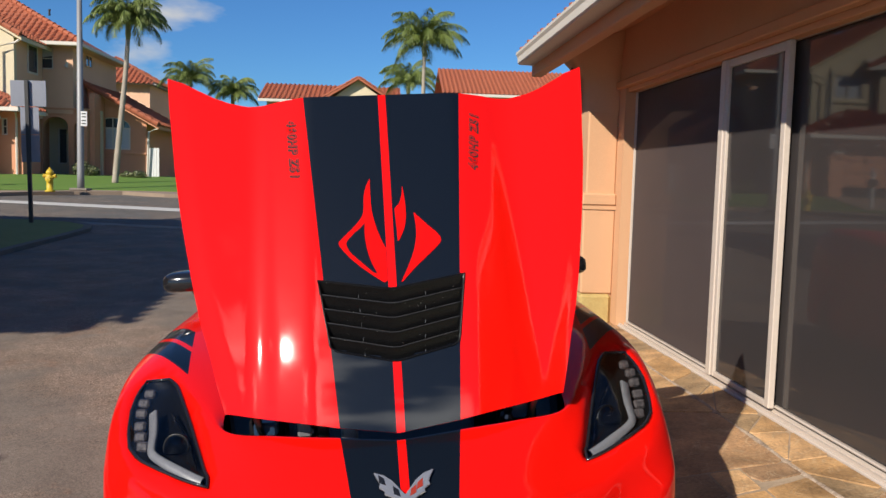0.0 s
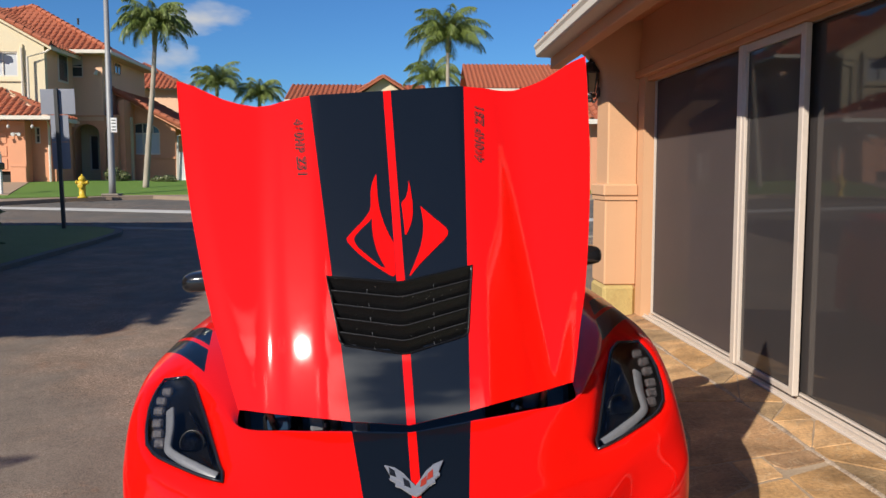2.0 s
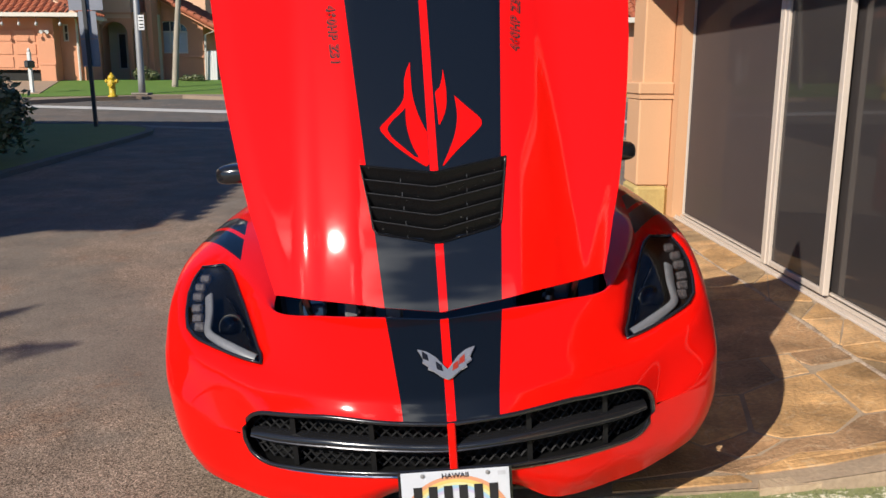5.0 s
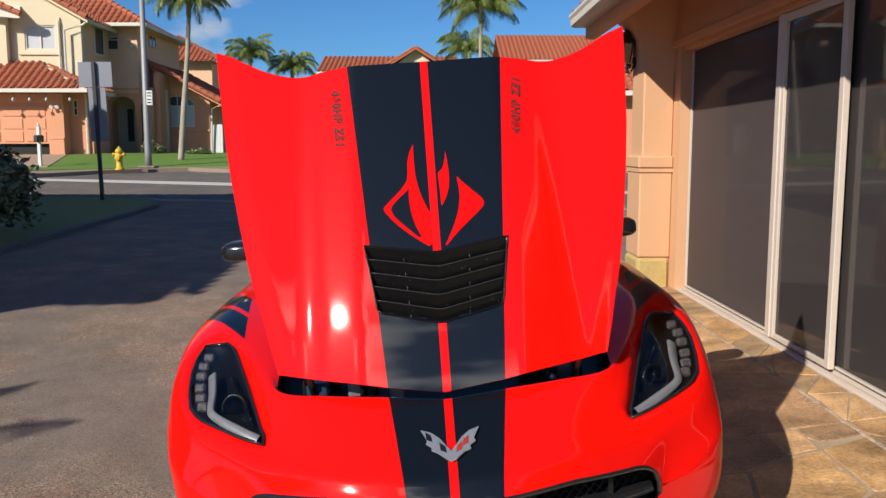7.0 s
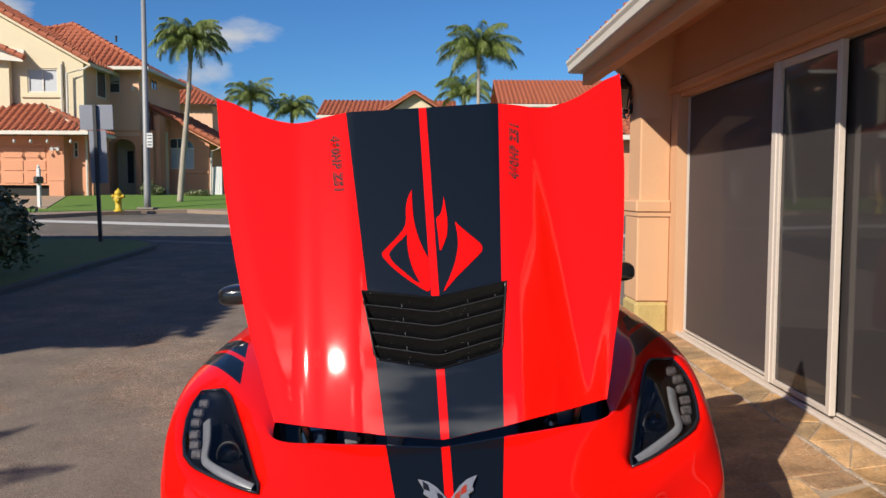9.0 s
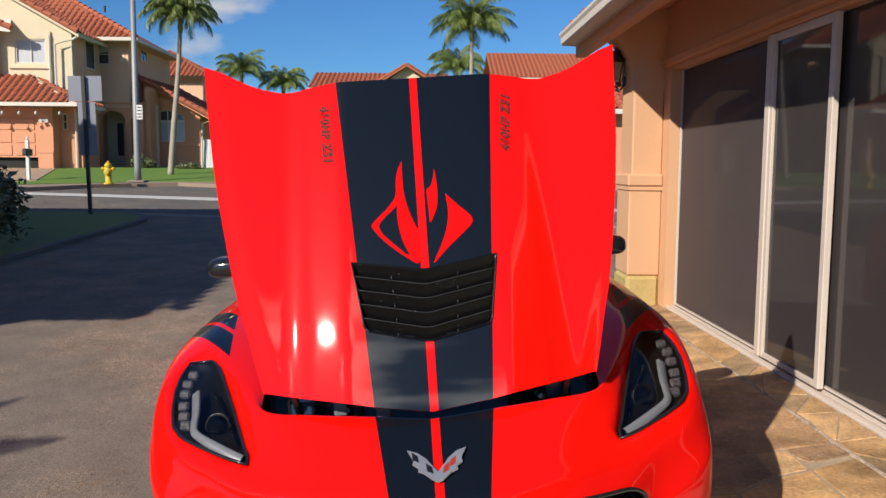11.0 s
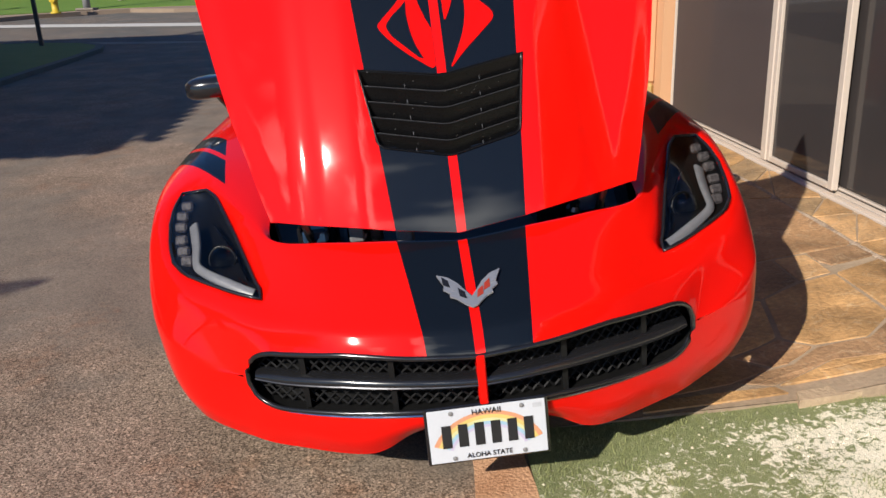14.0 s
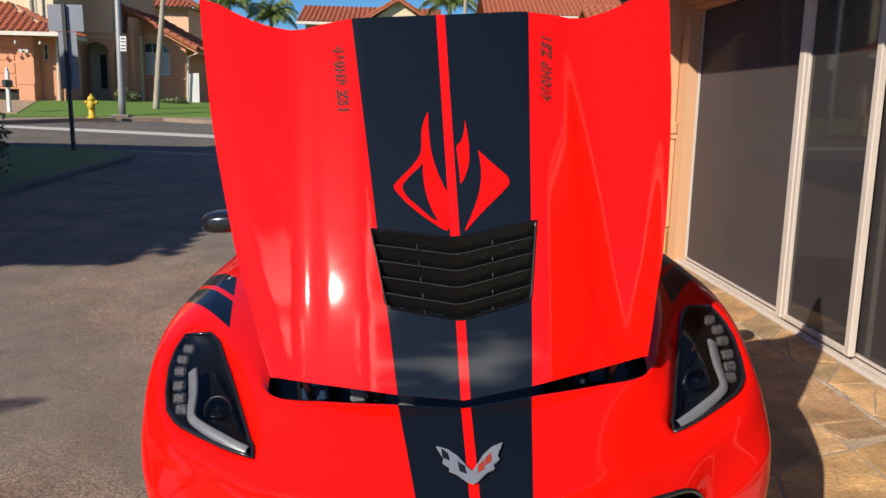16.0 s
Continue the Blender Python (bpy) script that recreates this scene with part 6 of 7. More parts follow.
window(house, -14.2, -13.78, 36.45, 1.5, 3.1, 0, 0)
push_back(built, 1.049)
# single-storey wing with the arched window
built = set(house.children)
bm = bmesh.new()
top_arc = arch_outline(-12.0, -10.52, 2.17, 3.1, 3.52)
upright(bm, [(-12.6, 0.7), (-9.85, 0.7), (-9.85, 2.17), (-12.6, 2.17)], 34.6, 0.25)
upright(bm, [(-12.6, 2.17), (-12.0, 2.17)] + top_arc[:6] + [(-11.26, 4.2), (-12.6, 4.9)], 34.6, 0.25)
upright(bm, top_arc[5:] + [(-10.52, 2.17), (-9.85, 2.17), (-9.85, 3.45), (-11.26, 4.2)], 34.6, 0.25)
part("wing_wall", bm, PEACH, house)
bm = bmesh.new()
box(bm, (-10.1, 34.85, 0.7), (-9.85, 40, 3.3))
box(bm, (-12.6, 34.85, 0.7), (-12.35, 35.4, 4.6))
part("wing_side_wall", bm, PEACH, house)
wing_win = window(house, -12.0, -10.52, 34.6, 2.17, 3.1, 1, 0, pane_mat=BLIND)
bm = bmesh.new()
upright(bm, top_arc, 34.72, 0.02)
part("fanlight", bm, PANE, wing_win)
bm = bmesh.new()
tube(bm, [(x, 34.66, z) for x, z in top_arc], 0.035, 6)
for k in (3, 5, 7):
    tube(bm, [(-11.26 + (k - 5) * 0.22, 34.66, 3.1), (top_arc[k][0], 34.66, top_arc[k][1])], 0.02, 6)
part("fan_bars", bm, TRIM, wing_win)
bm = bmesh.new()
box(bm, (-12.6, 34.53, 1.98), (-9.85, 34.6, 2.08), 0.01)
part("wing_band", bm, PEACH, house)
push_back(built, 1.12)

# roofs
roof_plane(house, (-24.5, 32.3, 3.66), (1, 0, 0), (0, 1.9, 1.25), 10.2, 2.27, lambda a, b: a < 10.2 - b * 1.2)
roof_plane(house, (-14.25, 32.3, 3.66), (0, 1, 0), (-2.6, 0, 1.25), 3.0, 2.6, lambda a, b: a > b * 0.75)
bm = bmesh.new()
box(bm, (-24.5, 32.22, 3.50), (-14.15, 32.32, 3.66), 0.01)
box(bm, (-14.25, 32.32, 3.50), (-14.15, 35.0, 3.66), 0.01)
part("gutter", bm, TRIM, house)
bm = bmesh.new()
slab(bm, [(-24.5, 32.3, 3.64), (-14.2, 32.3, 3.64), (-16.9, 34.2, 4.88), (-24.5, 34.2, 4.88)], 0.12)
slab(bm, [(-14.2, 32.3, 3.64), (-14.2, 35.4, 3.64), (-15.4, 35.4, 4.2), (-16.9, 34.2, 4.88)], 0.12)
part("garage_roof_deck", bm, TAN, house)
roof_plane(house, (-14.75, 34.0, 6.66), (0, 1, 0), (-6.65, 0, 3.76), 5.5, 7.64)
bm = bmesh.new()
slab(bm, [(-14.7, 33.95, 6.70), (-14.7, 39.0, 6.70), (-21.4, 39.0, 10.48), (-21.4, 33.95, 10.48)], 0.2)
slab(bm, [(-28.1, 33.95, 6.70), (-28.1, 39.0, 6.70), (-21.4, 39.0, 10.48), (-21.4, 33.95, 10.48)], 0.2)
part("gable_roof_deck", bm, CREAM, house)
rake(house, (-14.72, 33.95, 6.76), (-21.4, 33.95, 10.56), 19)
# hip roof over the middle
eave_r, ridge_l, ridge_r = Vector((-13.2, 36.6, 6.88)), Vector((-19.5, 40.1, 9.15)), Vector((-17.95, 40.1, 9.42))
slope = Vector((0, 3.5, 2.35))
roof_plane(house, (-19.4, 36.6, 6.96), (1, 0, -0.015), slope, 6.2, slope.length, lambda a, b: a < 6.2 - b * 1.08)
bm = bmesh.new()
slab(bm, [(-19.4, 36.6, 6.94), eave_r, ridge_r, ridge_l], 0.08)
slab(bm, [eave_r, (-13.2, 43.6, 6.82), (-17.95, 43.6, 9.38), ridge_r], 0.08)
part("hip_roof_deck", bm, TILE, house)
rake(house, eave_r + Vector((0, 0, 0.06)), ridge_r + Vector((0, 0, 0.06)), 15)
rake(house, ridge_r + Vector((0, 0, 0.06)), ridge_l + Vector((0, 0, 0.06)), 4)
bm = bmesh.new()
box(bm, (-15.8, 36.50, 6.74), (-13.10, 36.62, 6.90), 0.01)
box(bm, (-13.25, 36.62, 6.71), (-13.12, 43.6, 6.86), 0.01)
part("gutter", bm, TRIM, house)
bm = bmesh.new()
slab(bm, [(-15.8, 36.6, 6.76), (-13.2, 36.6, 6.76), (-13.2, 37.4, 6.78), (-15.8, 37.4, 6.78)], 0.04)
slab(bm, [(-13.8, 37.4, 6.76), (-13.2, 37.4, 6.76), (-13.2, 43.6, 6.74), (-13.8, 43.6, 6.74)], 0.04)
part("soffit", bm, TAN, house)
# wing roof
built = set(house.children)
roof_plane(house, (-9.25, 34.2, 3.22), (0, 1, 0), (-3.3, 0, 1.76), 6.0, 3.74)
bm = bmesh.new()
slab(bm, [(-9.25, 34.2, 3.2), (-9.25, 40, 3.2), (-12.6, 40, 5.0), (-12.6, 34.2, 5.0)], 0.14)
part("wing_roof_deck", bm, PEACH, house)
rake(house, (-9.25, 34.15, 3.28), (-12.58, 34.15, 5.06), 12)
bm = bmesh.new()
tube(bm, [(-9.3, 34.3, 3.1), (-9.72, 34.45, 2.95), (-9.80, 34.5, 0.9)], 0.045, 6)
part("downpipe", bm, TRIM, house, "white painted downpipe")
push_back(built, 1.12)
# small fixtures: a cone lamp and a roof pipe
bm = bmesh.new()
lathe(bm, [(0.02, 0.14), (0.05, 0.10), (0.10, -0.08), (0.09, -0.09)], 10, pose(-14.02, 37.08, 5.93, 0, 20, 0))
tube(bm, [(-14.0, 37.2, 6.05), (-14.0, 37.06, 6.05)], 0.03, 6)
part("wall_lamp", bm, TRIM, house, "small white cone lamp under the eave")
bm = bmesh.new()
lathe(bm, [(0.05, 0.0), (0.05, 0.24), (0.06, 0.25), (0.06, 0.29)], 8, pose(-15.45, 39.0, 8.42))
part("vent_pipe", bm, DARK_POST, house)
for line in ([(-14.80, 34.0, 6.52), (-14.95, 34.0, 6.42), (-15.70, 33.95, 6.20), (-15.70, 33.95, 4.4)], [(-14.7, 33.3, 3.5), (-14.75, 33.5, 3.3), (-14.75, 33.5, 0.9)], [(-16.0, 34.1, 6.6), (-16.0, 34.1, 4.4)]):
    bm = bmesh.new()
    tube(bm, line, 0.05, 6)
    part("downpipe", bm, TRIM, house, "white painted downpipe")
BULB = material("frosted white globe", (0.62, 0.60, 0.56), (0.50, 0.48, 0.44), 0.1, 0.3)
for x in (-17.9, -17.2, -16.53, -15.85, -14.9):
    bulb = thing("string_bulb", "white globe bulb hanging under the eave", "bulb", pose(x, 32.3, 3.22), group="bulbs under the eave")
    bm = bmesh.new()
    lathe(bm, [(0.015, -0.075), (0.05, -0.05), (0.066, 0.0), (0.05, 0.05), (0.02, 0.085)], 10)
    part("globe", bm, BULB, bulb, smooth=True)
    bm = bmesh.new()
    tube(bm, [(0, 0, 0.08), (0, 0, 0.30)], 0.012, 5)
    part("flex", bm, DARK_POST, bulb)
spot = thing("floodlight", "white twin floodlight on the garage pier", "lamp", pose(-15.78, 32.93, 2.98))
for x in (-0.12, 0.12):
    bm = bmesh.new()
    lathe(bm, [(0.03, 0.0), (0.06, 0.05), (0.08, 0.13)], 10, pose(x, -0.05, 0, 110, 0, 0))
    part("head", bm, WHITE, spot)
bm = bmesh.new()
box(bm, (-0.14, -0.06, -0.03), (0.14, 0.0, 0.03), 0.01)
part("mount", bm, WHITE, spot)
gate = thing("side_gate", "white painted wooden side gate", "gate", pose(-10.69, 39.01, ground_z(-9.5, 34.6) + 0.1))
for k in range(4):
    bm = bmesh.new()
    box(bm, (-0.25 + k * 0.128, 0, 0.0), (-0.13 + k * 0.128, 0.03, 1.42), 0.006)
    part("board", bm, WHITE, gate)
planting = []
for x, y, r, h in ((-12.3, 33.9, 0.35, 0.7), (-11.9, 34.0, 0.3, 0.5), (-9.9, 33.6, 0.35, 0.35), (-10.4, 33.7, 0.25, 0.3)):
    planting.append((x, y, r, h))


def simple_house(label, x0, x1, y0, y1, z_eave, z_ridge, ridge_along_x=True, mat=None):
    h = thing("house", label, "house")
    gz = ground_z((x0 + x1) / 2, y0)
    bm = bmesh.new()
    box(bm, (x0 + 0.5, y0 + 0.5, gz - 0.3), (x1 - 0.5, y1 - 0.5, z_eave))
    part("wall", bm, mat or CREAM, h)
    cx, cy = (x0 + x1) / 2, (y0 + y1) / 2
    if ridge_along_x:
        run = cy - y0
        inset = run * 0.9
        roof_plane(h, (x0, y0, z_eave), (1, 0, 0), (0, run, z_ridge - z_eave), x1 - x0, math.hypot(run, z_ridge - z_eave), None)
        bm = bmesh.new()
        slab(bm, [(x0, y0, z_eave), (x1, y0, z_eave), (x1, cy, z_ridge), (x0, cy, z_ridge)], 0.15)
        slab(bm, [(x1, y1, z_eave), (x0, y1, z_eave), (x0, cy, z_ridge), (x1, cy, z_ridge)], 0.15)
    else:
        run = cx - x0
        slope = math.hypot(run, z_ridge - z_eave)
        roof_plane(h, (x0, y0, z_eave), (0, 1, 0), (run, 0, z_ridge - z_eave), y1 - y0, slope)
        roof_plane(h, (x1, y0, z_eave), (0, 1, 0), (-run, 0, z_ridge - z_eave), y1 - y0, slope)
        bm = bmesh.new()
        slab(bm, [(x0, y0, z_eave), (x0, y1, z_eave), (cx, y1, z_ridge), (cx, y0, z_ridge)], 0.15)
        slab(bm, [(x1, y0, z_eave), (x1, y1, z_eave), (cx, y1, z_ridge), (cx, y0, z_ridge)], 0.15)
        bm2 = bmesh.new()
        prism(bm2, [(x0 + 0.5, z_eave), (x1 - 0.5, z_eave), (cx, z_ridge - 0.12)], 0, 0.2, Matrix(((1, 0, 0, 0), (0, 0, -1, y0 + 0.7), (0, 1, 0, 0), (0, 0, 0, 1))))
        part("gable", bm2, mat or CREAM, h)
    part("roof_deck", bm, TILE, h)
    bm = bmesh.new()
    box(bm, (x0, y0 - 0.08, z_eave - 0.18), (x1, y0, z_eave), 0.01)
    part("gutter", bm, TRIM, h)
    return h


simple_house("low house roof with a long terracotta slope", -7.6, 1.5, 52, 60, 6.1, 7.45)
simple_house("cream gable with a terracotta roof", -3.35, 0.85, 51, 56, 6.25, 7.55, False)
simple_house("house with a large terracotta roof slope", 4.15, 19.0, 51.8, 62.0, 6.84, 9.0, mat=TAN)
simple_house("house with a low tiled roof beyond the garage", 6.4, 16.0, 28.0, 36.0, 3.3, 5.2, mat=PEACH)

# house at the side of the lane, whose roof throws the long shade over it
def hip_house(label, x0, x1, y0, y1, z_eave, z_ridge, mat):
    """A house under a hipped tile roof with level eaves all round."""
    h = thing("house", label, "house")
    bm = bmesh.new()
    box(bm, (x0 + 0.6, y0 + 0.6, ground_z(x1, y0) - 0.3), (x1 - 0.6, y1 - 0.6, z_eave))
    part("wall", bm, mat, h)
    run = (y1 - y0) / 2
    rise = z_ridge - z_eave
    length = math.hypot(run, rise)
    cut_in = run / length
    roof_plane(h, (x1, y0, z_eave), (0, 1, 0), (-run, 0, rise), y1 - y0, length, lambda a, b: b * cut_in < a < y1 - y0 - b * cut_in)
    roof_plane(h, (x0, y0, z_eave), (0, 1, 0), (run, 0, rise), y1 - y0, length, lambda a, b: b * cut_in < a < y1 - y0 - b * cut_in)
    roof_plane(h, (x0, y0, z_eave), (1, 0, 0), (0, run, rise), x1 - x0, length, lambda a, b: b * cut_in < a < x1 - x0 - b * cut_in)
    roof_plane(h, (x0, y1, z_eave), (1, 0, 0), (0, -run, rise), x1 - x0, length, lambda a, b: b * cut_in < a < x1 - x0 - b * cut_in)
    e = 0.14
    low = [Vector(c) for c in ((x0 + e, y0 + e, z_eave), (x1 - e, y0 + e, z_eave), (x1 - e, y1 - e, z_eave), (x0 + e, y1 - e, z_eave))]
    cy = (y0 + y1) / 2
    top_l, top_r = Vector((x0 + run, cy, z_ridge)), Vector((x1 - run, cy, z_ridge))
    bm = bmesh.new()
    slab(bm, [low[0], low[1], top_r, top_l], 0.06)
    slab(bm, [low[2], low[3], top_l, top_r], 0.06)
    slab(bm, [low[1], low[2], top_r], 0.06)
    slab(bm, [low[3], low[0], top_l], 0.06)
    part("roof_deck", bm, TRIM, h)
    return h


hip_house("stucco house with a hipped terracotta roof behind the palm", -24.0, -13.3, 50.0, 57.0, 6.55, 8.5, TAN)
hip_house("tall stucco house with a hipped tile roof beside the lane", -20.0, -7.85, -1.3, 10.3, 5.0, 8.0, PEACH)


# ---- street things ----
pole = thing("street_lamp", "tall grey galvanised steel street lamp pole", "lamp post", pose(-9.82, 26.45, ground_z(-9.82, 26.45) + 0.13))
bm = bmesh.new()
lathe(bm, [(0.12, 0), (0.115, 0.5), (0.07, 8.6)], 12)
part("shaft", bm, STEEL, pole, smooth=True)
bm = bmesh.new()
box(bm, (-0.28, -0.28, 0), (0.28, 0.28, 0.06), 0.01)
part("base_plate", bm, CONCRETE, pole)
bm = bmesh.new()
tube(bm, spline([(0.06, 0, 7.55), (0.20, 0, 7.66), (0.34, 0, 7.95), (0.8, 0, 8.5), (1.6, 0, 8.95)], 5), 0.045, 8)
part("arm", bm, STEEL, pole)
bm = bmesh.new()
box(bm, (1.5, -0.15, 8.9), (2.2, 0.15, 9.05), 0.03)
part("lamp_head", bm, STEEL, pole)
bm = bmesh.new()
box(bm, (0.06, -0.13, 2.10), (0.26, -0.12, 2.58), 0.002)
notice = part("notice", bm, WHITE, pole, "small white notice plate with plain bars")
for z in (2.18, 2.28, 2.40, 2.50):
    bm = bmesh.new()
    box(bm, (0.09, -0.134, z - 0.018), (0.23, -0.13, z + 0.018))
    part("bar", bm, INK, notice)

hyd = thing("fire_hydrant", "yellow painted fire hydrant on the grass", "hydrant", pose(-10.24, 24.93, ground_z(-10.24, 24.93) + 0.13))
bm = bmesh.new()
lathe(bm, [(0.15, 0), (0.15, 0.05), (0.10, 0.06), (0.10, 0.40), (0.13, 0.42), (0.13, 0.46), (0.11, 0.47), (0.10, 0.56), (0.12, 0.58), (0.11, 0.64), (0.06, 0.70), (0.03, 0.71), (0.03, 0.76)], 14)
part("barrel", bm, YELLOW, hyd, smooth=True)
for sx in (-1, 1):
    bm = bmesh.new()
    lathe(bm, [(0.05, 0.08), (0.05, 0.15), (0.065, 0.155), (0.065, 0.19), (0.02, 0.20), (0.02, 0.22)], 10, pose(0, 0, 0.5, 0, 90 * sx, 0))
    part("outlet", bm, YELLOW, hyd)
bm = bmesh.new()
lathe(bm, [(0.065, 0.08), (0.065, 0.14), (0.085, 0.145), (0.085, 0.19), (0.02, 0.2)], 10, pose(0, 0, 0.40, 90, 0, 0))
part("outlet", bm, YELLOW, hyd)

mail = thing("mailbox_post", "white wooden post with a dark mailbox", "mailbox", pose(-13.6, 26.67, ground_z(-13.6, 26.67) + 0.15))
bm = bmesh.new()
box(bm, (-0.055, -0.055, 0), (0.055, 0.055, 1.35), 0.008)
lathe(bm, [(0.03, 1.35), (0.055, 1.40), (0.02, 1.48)], 8)
part("post", bm, WHITE, mail)
bm = bmesh.new()
box(bm, (-0.085, -0.25, 0.83), (0.085, 0.22, 1.07), 0.04)
part("box", bm, DARK_POST, mail)

sign = thing("road_sign", "dark steel post with three bare aluminium sign backs", "road sign", pose(-6.57, 14.21, ground_z(-6.57, 14.21) + 0.08, 0, -1.2, 3))
bm = bmesh.new()
box(bm, (-0.035, -0.03, 0), (0.035, 0.03, 2.66), 0.005)
part("post", bm, DARK_POST, sign)
for a, b in (((-0.30, 2.18), (0.33, 2.66)), ((-0.14, 1.66), (0.19, 2.165)), ((-0.14, 1.14), (0.19, 1.65))):
    bm = bmesh.new()
    box(bm, (a[0], 0.032, a[1]), (b[0], 0.037, b[1]), 0.001)
    part("plate", bm, SIGN_BACK, sign)


def palm(x, y, height, spread, fronds, lean, label, base_z=None, droop=1.0):
    """A palm: tapered leaning trunk, pale crown shaft, arched fronds of many leaflets."""
    z0 = ground_z(x, y) + 0.1 if base_z is None else base_z
    p = thing("palm_tree", label, "palm tree", pose(x, y, z0))
    bm = bmesh.new()
    spine = spline([(0, 0, 0), (lean * 0.35, 0, height * 0.35), (lean * 0.75, 0, height * 0.7), (lean, 0, height)], 8)
    tube(bm, spine, [0.115 - 0.045 * i / (len(spine) - 1) + 0.008 * (i % 2) for i in range(len(spine))], 10)
    part("trunk", bm, TRUNK, p, smooth=True)
    top = Vector((lean, 0, height))
    bm = bmesh.new()
    lathe(bm, [(0.085, -0.1), (0.11, 0.1), (0.075, 0.7), (0.03, 1.0)], 10, Matrix.Translation(top))
    part("crown_shaft", bm, material("palm crown shaft", (0.20, 0.24, 0.07), (0.28, 0.26, 0.12), 0.3, 0.6), p, smooth=True)
    bm = bmesh.new()
    for k in range(fronds):
        turn = 2 * math.pi * k * 0.381966 + random.uniform(-0.2, 0.2)
        start = radians(86 - 76 * (k / fronds) ** 1.25 + random.uniform(-8, 8))
        bend = radians(random.uniform(100, 150)) * droop * (0.7 + 0.3 * math.sin(start))
        size = spread * random.uniform(0.9, 1.1)
        d = Vector((math.cos(turn), math.sin(turn), 0))
        across = Vector((-d.y, d.x, 0))
        at = top + Vector((0, 0, 0.55))
        pts = [at.copy()]
        for i in range(12):
            a = start - bend * ((i + 0.5) / 12) ** 1.4
            at = at + (d * math.cos(a) + Vector((0, 0, math.sin(a)))) * size / 12
            pts.append(at.copy())
        tube(bm, pts, [0.022 * (1 - 0.9 * i / 12) for i in range(13)], 4)
        for i in range(80):
            t = 0.10 + 0.90 * i / 80
            f = t * 12
            j = min(11, int(f))
            at = pts[j].lerp(pts[j + 1], f - j)
            ahead = (pts[j + 1] - pts[j]).normalized()
            for sgn in (-1, 1):
                ln = size * 0.27 * (math.sin(math.pi * min(1.0, 0.18 + t * 0.8)) ** 0.7) * random.uniform(0.75, 1.1)
                tip = at + ahead * ln * 0.42 + across * sgn * ln * random.uniform(0.3, 0.7) - Vector((0, 0, ln * random.uniform(0.45, 1.05)))
                w = ahead * 0.0105
                mid = at.lerp(tip, 0.5) + Vector((0, 0, ln * 0.10))
                v = [bm.verts.new(q) for q in (at - w, at + w, mid + w * 0.9, tip, mid - w * 0.9)]
                bm.faces.new(v)
    part("crown", bm, FROND, p)
    return p


palm(-9.79, 30.0, 5.45, 1.68, 38, 0.5, "slender palm with a leaning grey trunk on the lawn")
palm(1.95, 35.0, 5.75, 2.2, 36, 0.0, "tall palm with a dense arching crown")
palm(1.55, 42.0, 4.75, 1.9, 24, 0.0, "shorter palm behind the tall one")
palm(-10.3, 45.0, 4.75, 1.9, 24, 0.0, "palm crown above the roofs")
palm(-8.15, 46.0, 4.15, 1.85, 24, 0.0, "lower palm crown above the roofs")


def bush(x, y, radius, height, count, label):
    b = thing("bush", label, "bush", pose(x, y, ground_z(x, y) + 0.08))
    bm = bmesh.new()
    for k in range(7):
        a = k * 0.9
        tube(bm, [(0, 0, 0), (0.3 * radius * math.cos(a), 0.3 * radius * math.sin(a), height * 0.4), (0.6 * radius * math.cos(a), 0.6 * radius * math.sin(a), height * 0.75)], [0.03, 0.02, 0.008], 5)
    part("stems", bm, TRUNK, b)
    bm = bmesh.new()
    for k in range(count):
        d = Vector((random.gauss(0, 1), random.gauss(0, 1), random.gauss(0, 1))).normalized()
        f = random.uniform(0.6, 1.0) * (1 + 0.12 * math.sin(5 * d.x + 3 * d.z) + 0.1 * math.sin(7 * d.y))
        c = Vector((d.x * radius * f, d.y * radius * f, height * 0.52 + d.z * height * 0.5 * f))
        u = Vector((random.gauss(0, 1), random.gauss(0, 1), random.gauss(0, 0.6))).normalized()
        w = u.cross(d).normalized() * random.uniform(0.02, 0.035)
        u *= random.uniform(0.045, 0.075)
        bm.faces.new([bm.verts.new(c + q) for q in (-u, w, u, -w)])
    part("leaves", bm, LEAF, b)
    return b


for px, py, pr, ph in planting:
    bush(px, py, pr, ph, 500, "low green shrub beside the far house")
bush(-6.15, 9.2, 0.72, 1.28, 3000, "dense dark green clipped bush beside the lane")

# palm whose leaf shadows reach the driveway
palm(-7.32, -3.1, 2.5, 1.68, 22, 0.1, "small palm beside the driveway", droop=0.82)


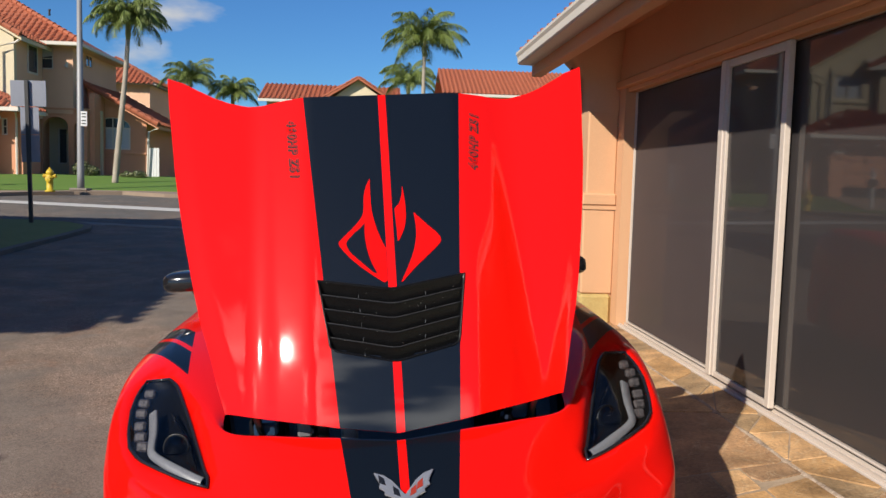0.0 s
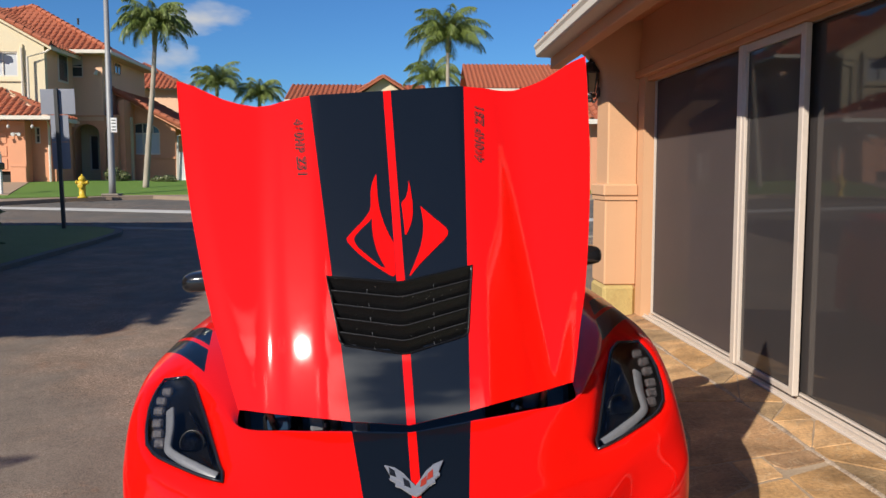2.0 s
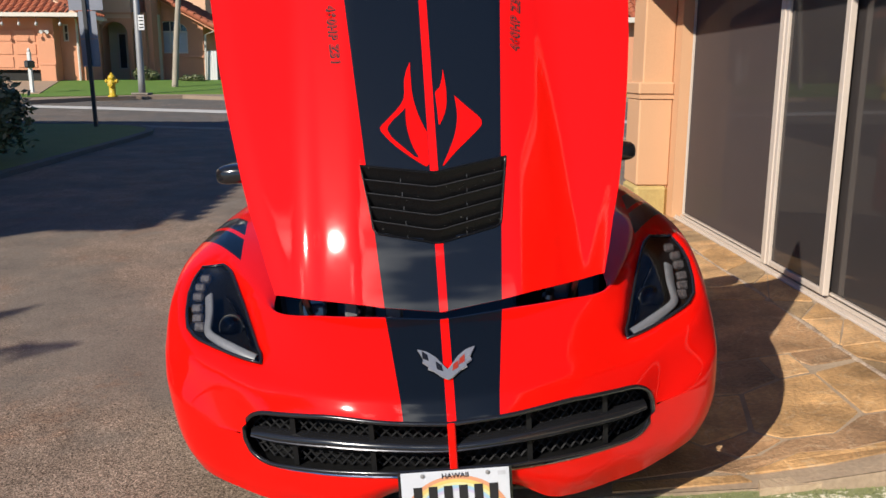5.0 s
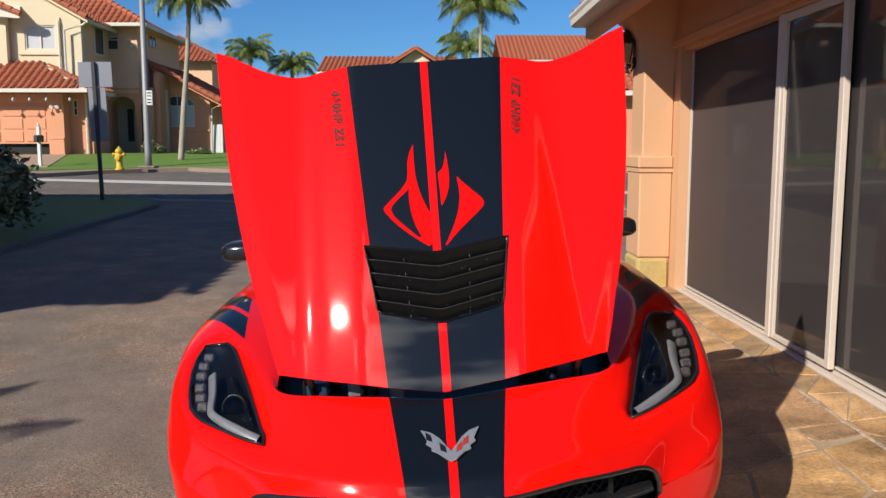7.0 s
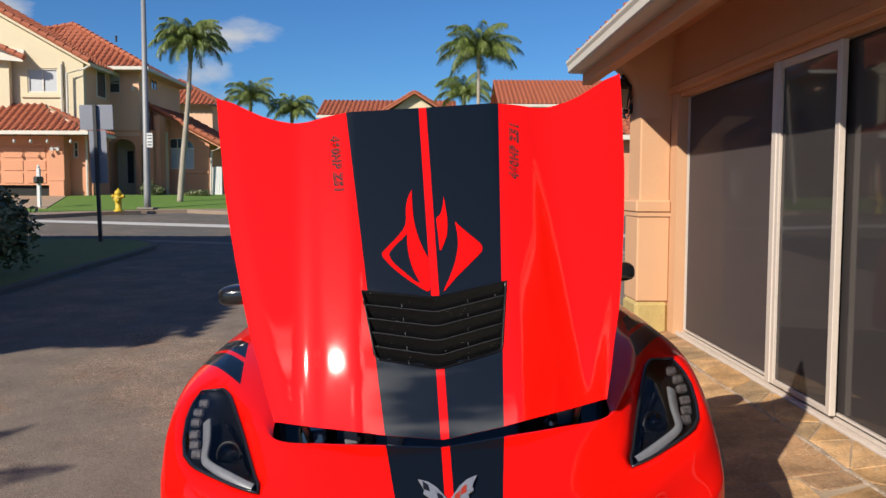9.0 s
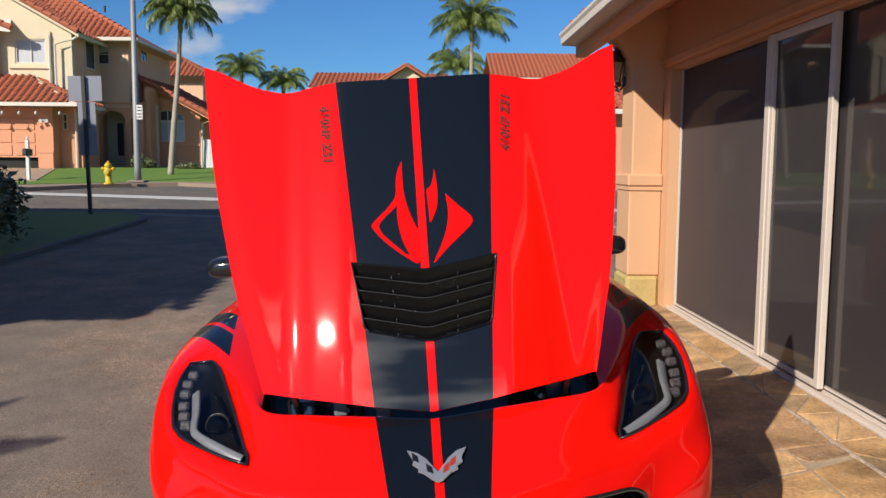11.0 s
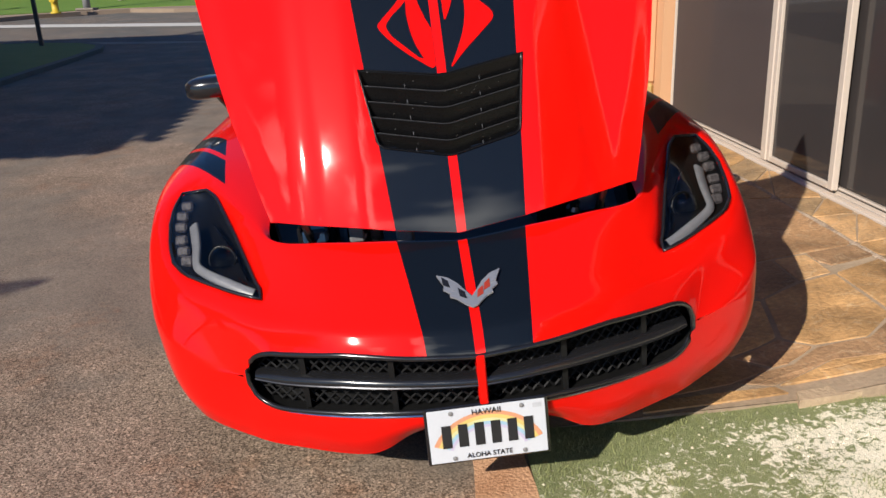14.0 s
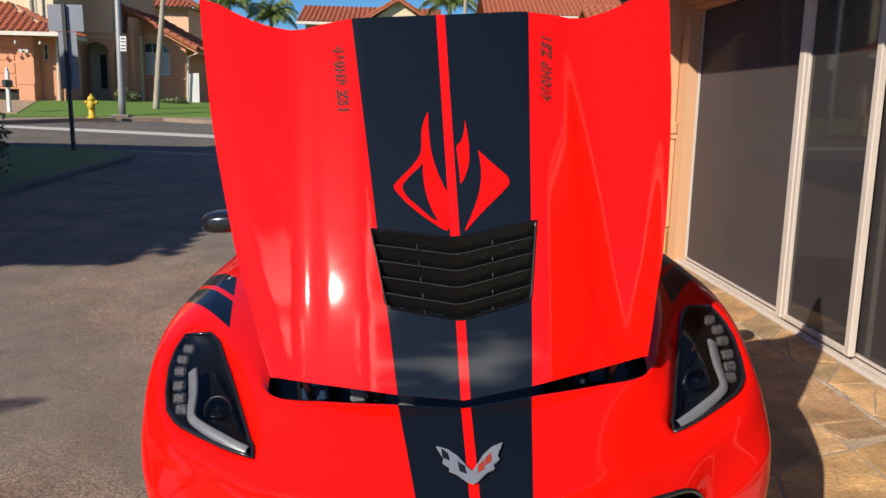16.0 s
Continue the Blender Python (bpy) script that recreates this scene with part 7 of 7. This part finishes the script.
# ---- flagstones, one by one ----
def flagstones():
    """Irregular flags: a wandering grid whose cells are merged or cut, each with its own chamfered edge."""
    rng = random.Random(7)
    cols = [0.18, 0.60, 1.0, 1.42, 1.825, 2.034]
    rows = [0.44, 0.78, 1.15, 1.48, 1.92, 2.30, 2.75, 3.15, 3.6, 4.0, 4.4, 4.9, 5.4, 5.9, 6.5, 7.1, 7.8, 8.5, 9.3, 10.2, 11.2, 12.4]
    node = {}
    for i, x in enumerate(cols):
        for j, y in enumerate(rows):
            dx = 0 if i in (0, len(cols) - 2, len(cols) - 1) else rng.uniform(-0.16, 0.16)
            dy = 0 if j in (0, 3, len(rows) - 1) else rng.uniform(-0.19, 0.19)
            node[i, j] = Vector((x + dx, y + dy))
    cells = []
    for i in range(len(cols) - 1):
        j = 3 if i < 4 else 0
        while j < len(rows) - 1:
            quad = [node[i, j], node[i + 1, j], node[i + 1, j + 1], node[i, j + 1]]
            pick = rng.random()
            if pick < 0.2 and j + 2 < len(rows):
                cells.append([node[i, j], node[i + 1, j], node[i + 1, j + 1], node[i + 1, j + 2], node[i, j + 2], node[i, j + 1]])
                j += 2
                continue
            if pick < 0.45:
                t, u = rng.uniform(0.3, 0.7), rng.uniform(0.3, 0.7)
                a, b = quad[0].lerp(quad[3], t), quad[1].lerp(quad[2], u)
                cells += [[quad[0], quad[1], b, a], [a, b, quad[2], quad[3]]]
            elif pick < 0.6:
                cells += [[quad[0], quad[1], quad[2]], [quad[0], quad[2], quad[3]]]
            else:
                cells.append(quad)
            j += 1
    # the large irregular flags nearest the lawn
    drawn = len(cells)
    cells += [[Vector(q) for q in c] for c in (
        [(1.17, 0.77), (1.24, 0.675), (1.42, 0.667), (1.574, 0.796), (1.585, 1.21), (1.442, 1.19), (1.25, 1.10)],
        [(1.60, 1.22), (1.81, 1.28), (1.81, 0.80), (1.59, 0.785)],
        [(1.60, 1.47), (1.595, 1.36), (1.62, 1.30), (1.81, 1.33), (1.81, 1.47)],
        [(1.44, 1.21), (1.58, 1.235), (1.585, 1.46), (1.45, 1.465)],
        [(1.15, 0.76), (1.225, 0.665), (1.11, 0.59), (1.05, 0.585), (0.96, 0.67)],
        [(1.04, 0.565), (1.115, 0.575), (1.24, 0.655), (1.42, 0.65), (1.57, 0.765), (1.81, 0.785), (1.81, 0.60), (1.405, 0.53), (1.238, 0.56), (1.0, 0.46), (0.90, 0.50)],
        [(1.015, 0.455), (1.238, 0.55), (1.405, 0.518), (1.81, 0.588), (1.81, 0.50), (1.30, 0.45)],
        [(0.95, 0.69), (1.15, 0.78), (1.23, 1.10), (0.98, 1.14), (0.78, 0.93)],
        [(0.98, 1.16), (1.24, 1.115), (1.43, 1.21), (1.435, 1.465), (0.95, 1.465)],
        [(0.55, 0.45), (0.89, 0.505), (1.03, 0.575), (0.94, 0.675), (0.77, 0.91), (0.56, 0.88)],
        [(0.18, 0.44), (0.54, 0.45), (0.55, 0.89), (0.18, 0.93)],
        [(0.18, 0.95), (0.56, 0.90), (0.77, 0.93), (0.965, 1.15), (0.93, 1.465), (0.18, 1.465)],
        [(0.55, 0.375), (1.02, 0.40), (1.0, 0.445), (0.56, 0.435)])]
    for number, cell in enumerate(cells):
        tight = number >= drawn
        mid = sum(cell, Vector((0, 0))) / len(cell)
        rim = []
        count = len(cell)
        for k in range(count):
            a, b = cell[k], cell[(k + 1) % count]
            for t in (0.03, 0.5, 0.97) if tight else (0.08, 0.5, 0.92):
                p = a.lerp(b, t)
                p += (mid - p).normalized() * ((-0.004 if tight else 0.003) + rng.uniform(0, 0.006))
                rim.append(p)
        lift = rng.uniform(-0.002, 0.003)
        bm = bmesh.new()
        base = Vector((mid.x, mid.y, patio_z(mid.x, mid.y) + lift))
        low = [bm.verts.new((p.x - base.x, p.y - base.y, patio_z(p.x, p.y) - 0.02 + lift - base.z)) for p in rim]
        side = [bm.verts.new((p.x - base.x, p.y - base.y, patio_z(p.x, p.y) - 0.003 + lift - base.z)) for p in rim]
        top = [bm.verts.new((p.x - base.x + (mid.x - p.x) * 0.015, p.y - base.y + (mid.y - p.y) * 0.015, patio_z(p.x, p.y) + lift - base.z)) for p in rim]
        count = len(rim)
        for k in range(count):
            n2 = (k + 1) % count
            bm.faces.new((low[k], low[n2], side[n2], side[k]))
            bm.faces.new((side[k], side[n2], top[n2], top[k]))
        bm.faces.new(top)
        stone = part("flagstone", bm, FLAG, patio)
        stone.location = base


flagstones()
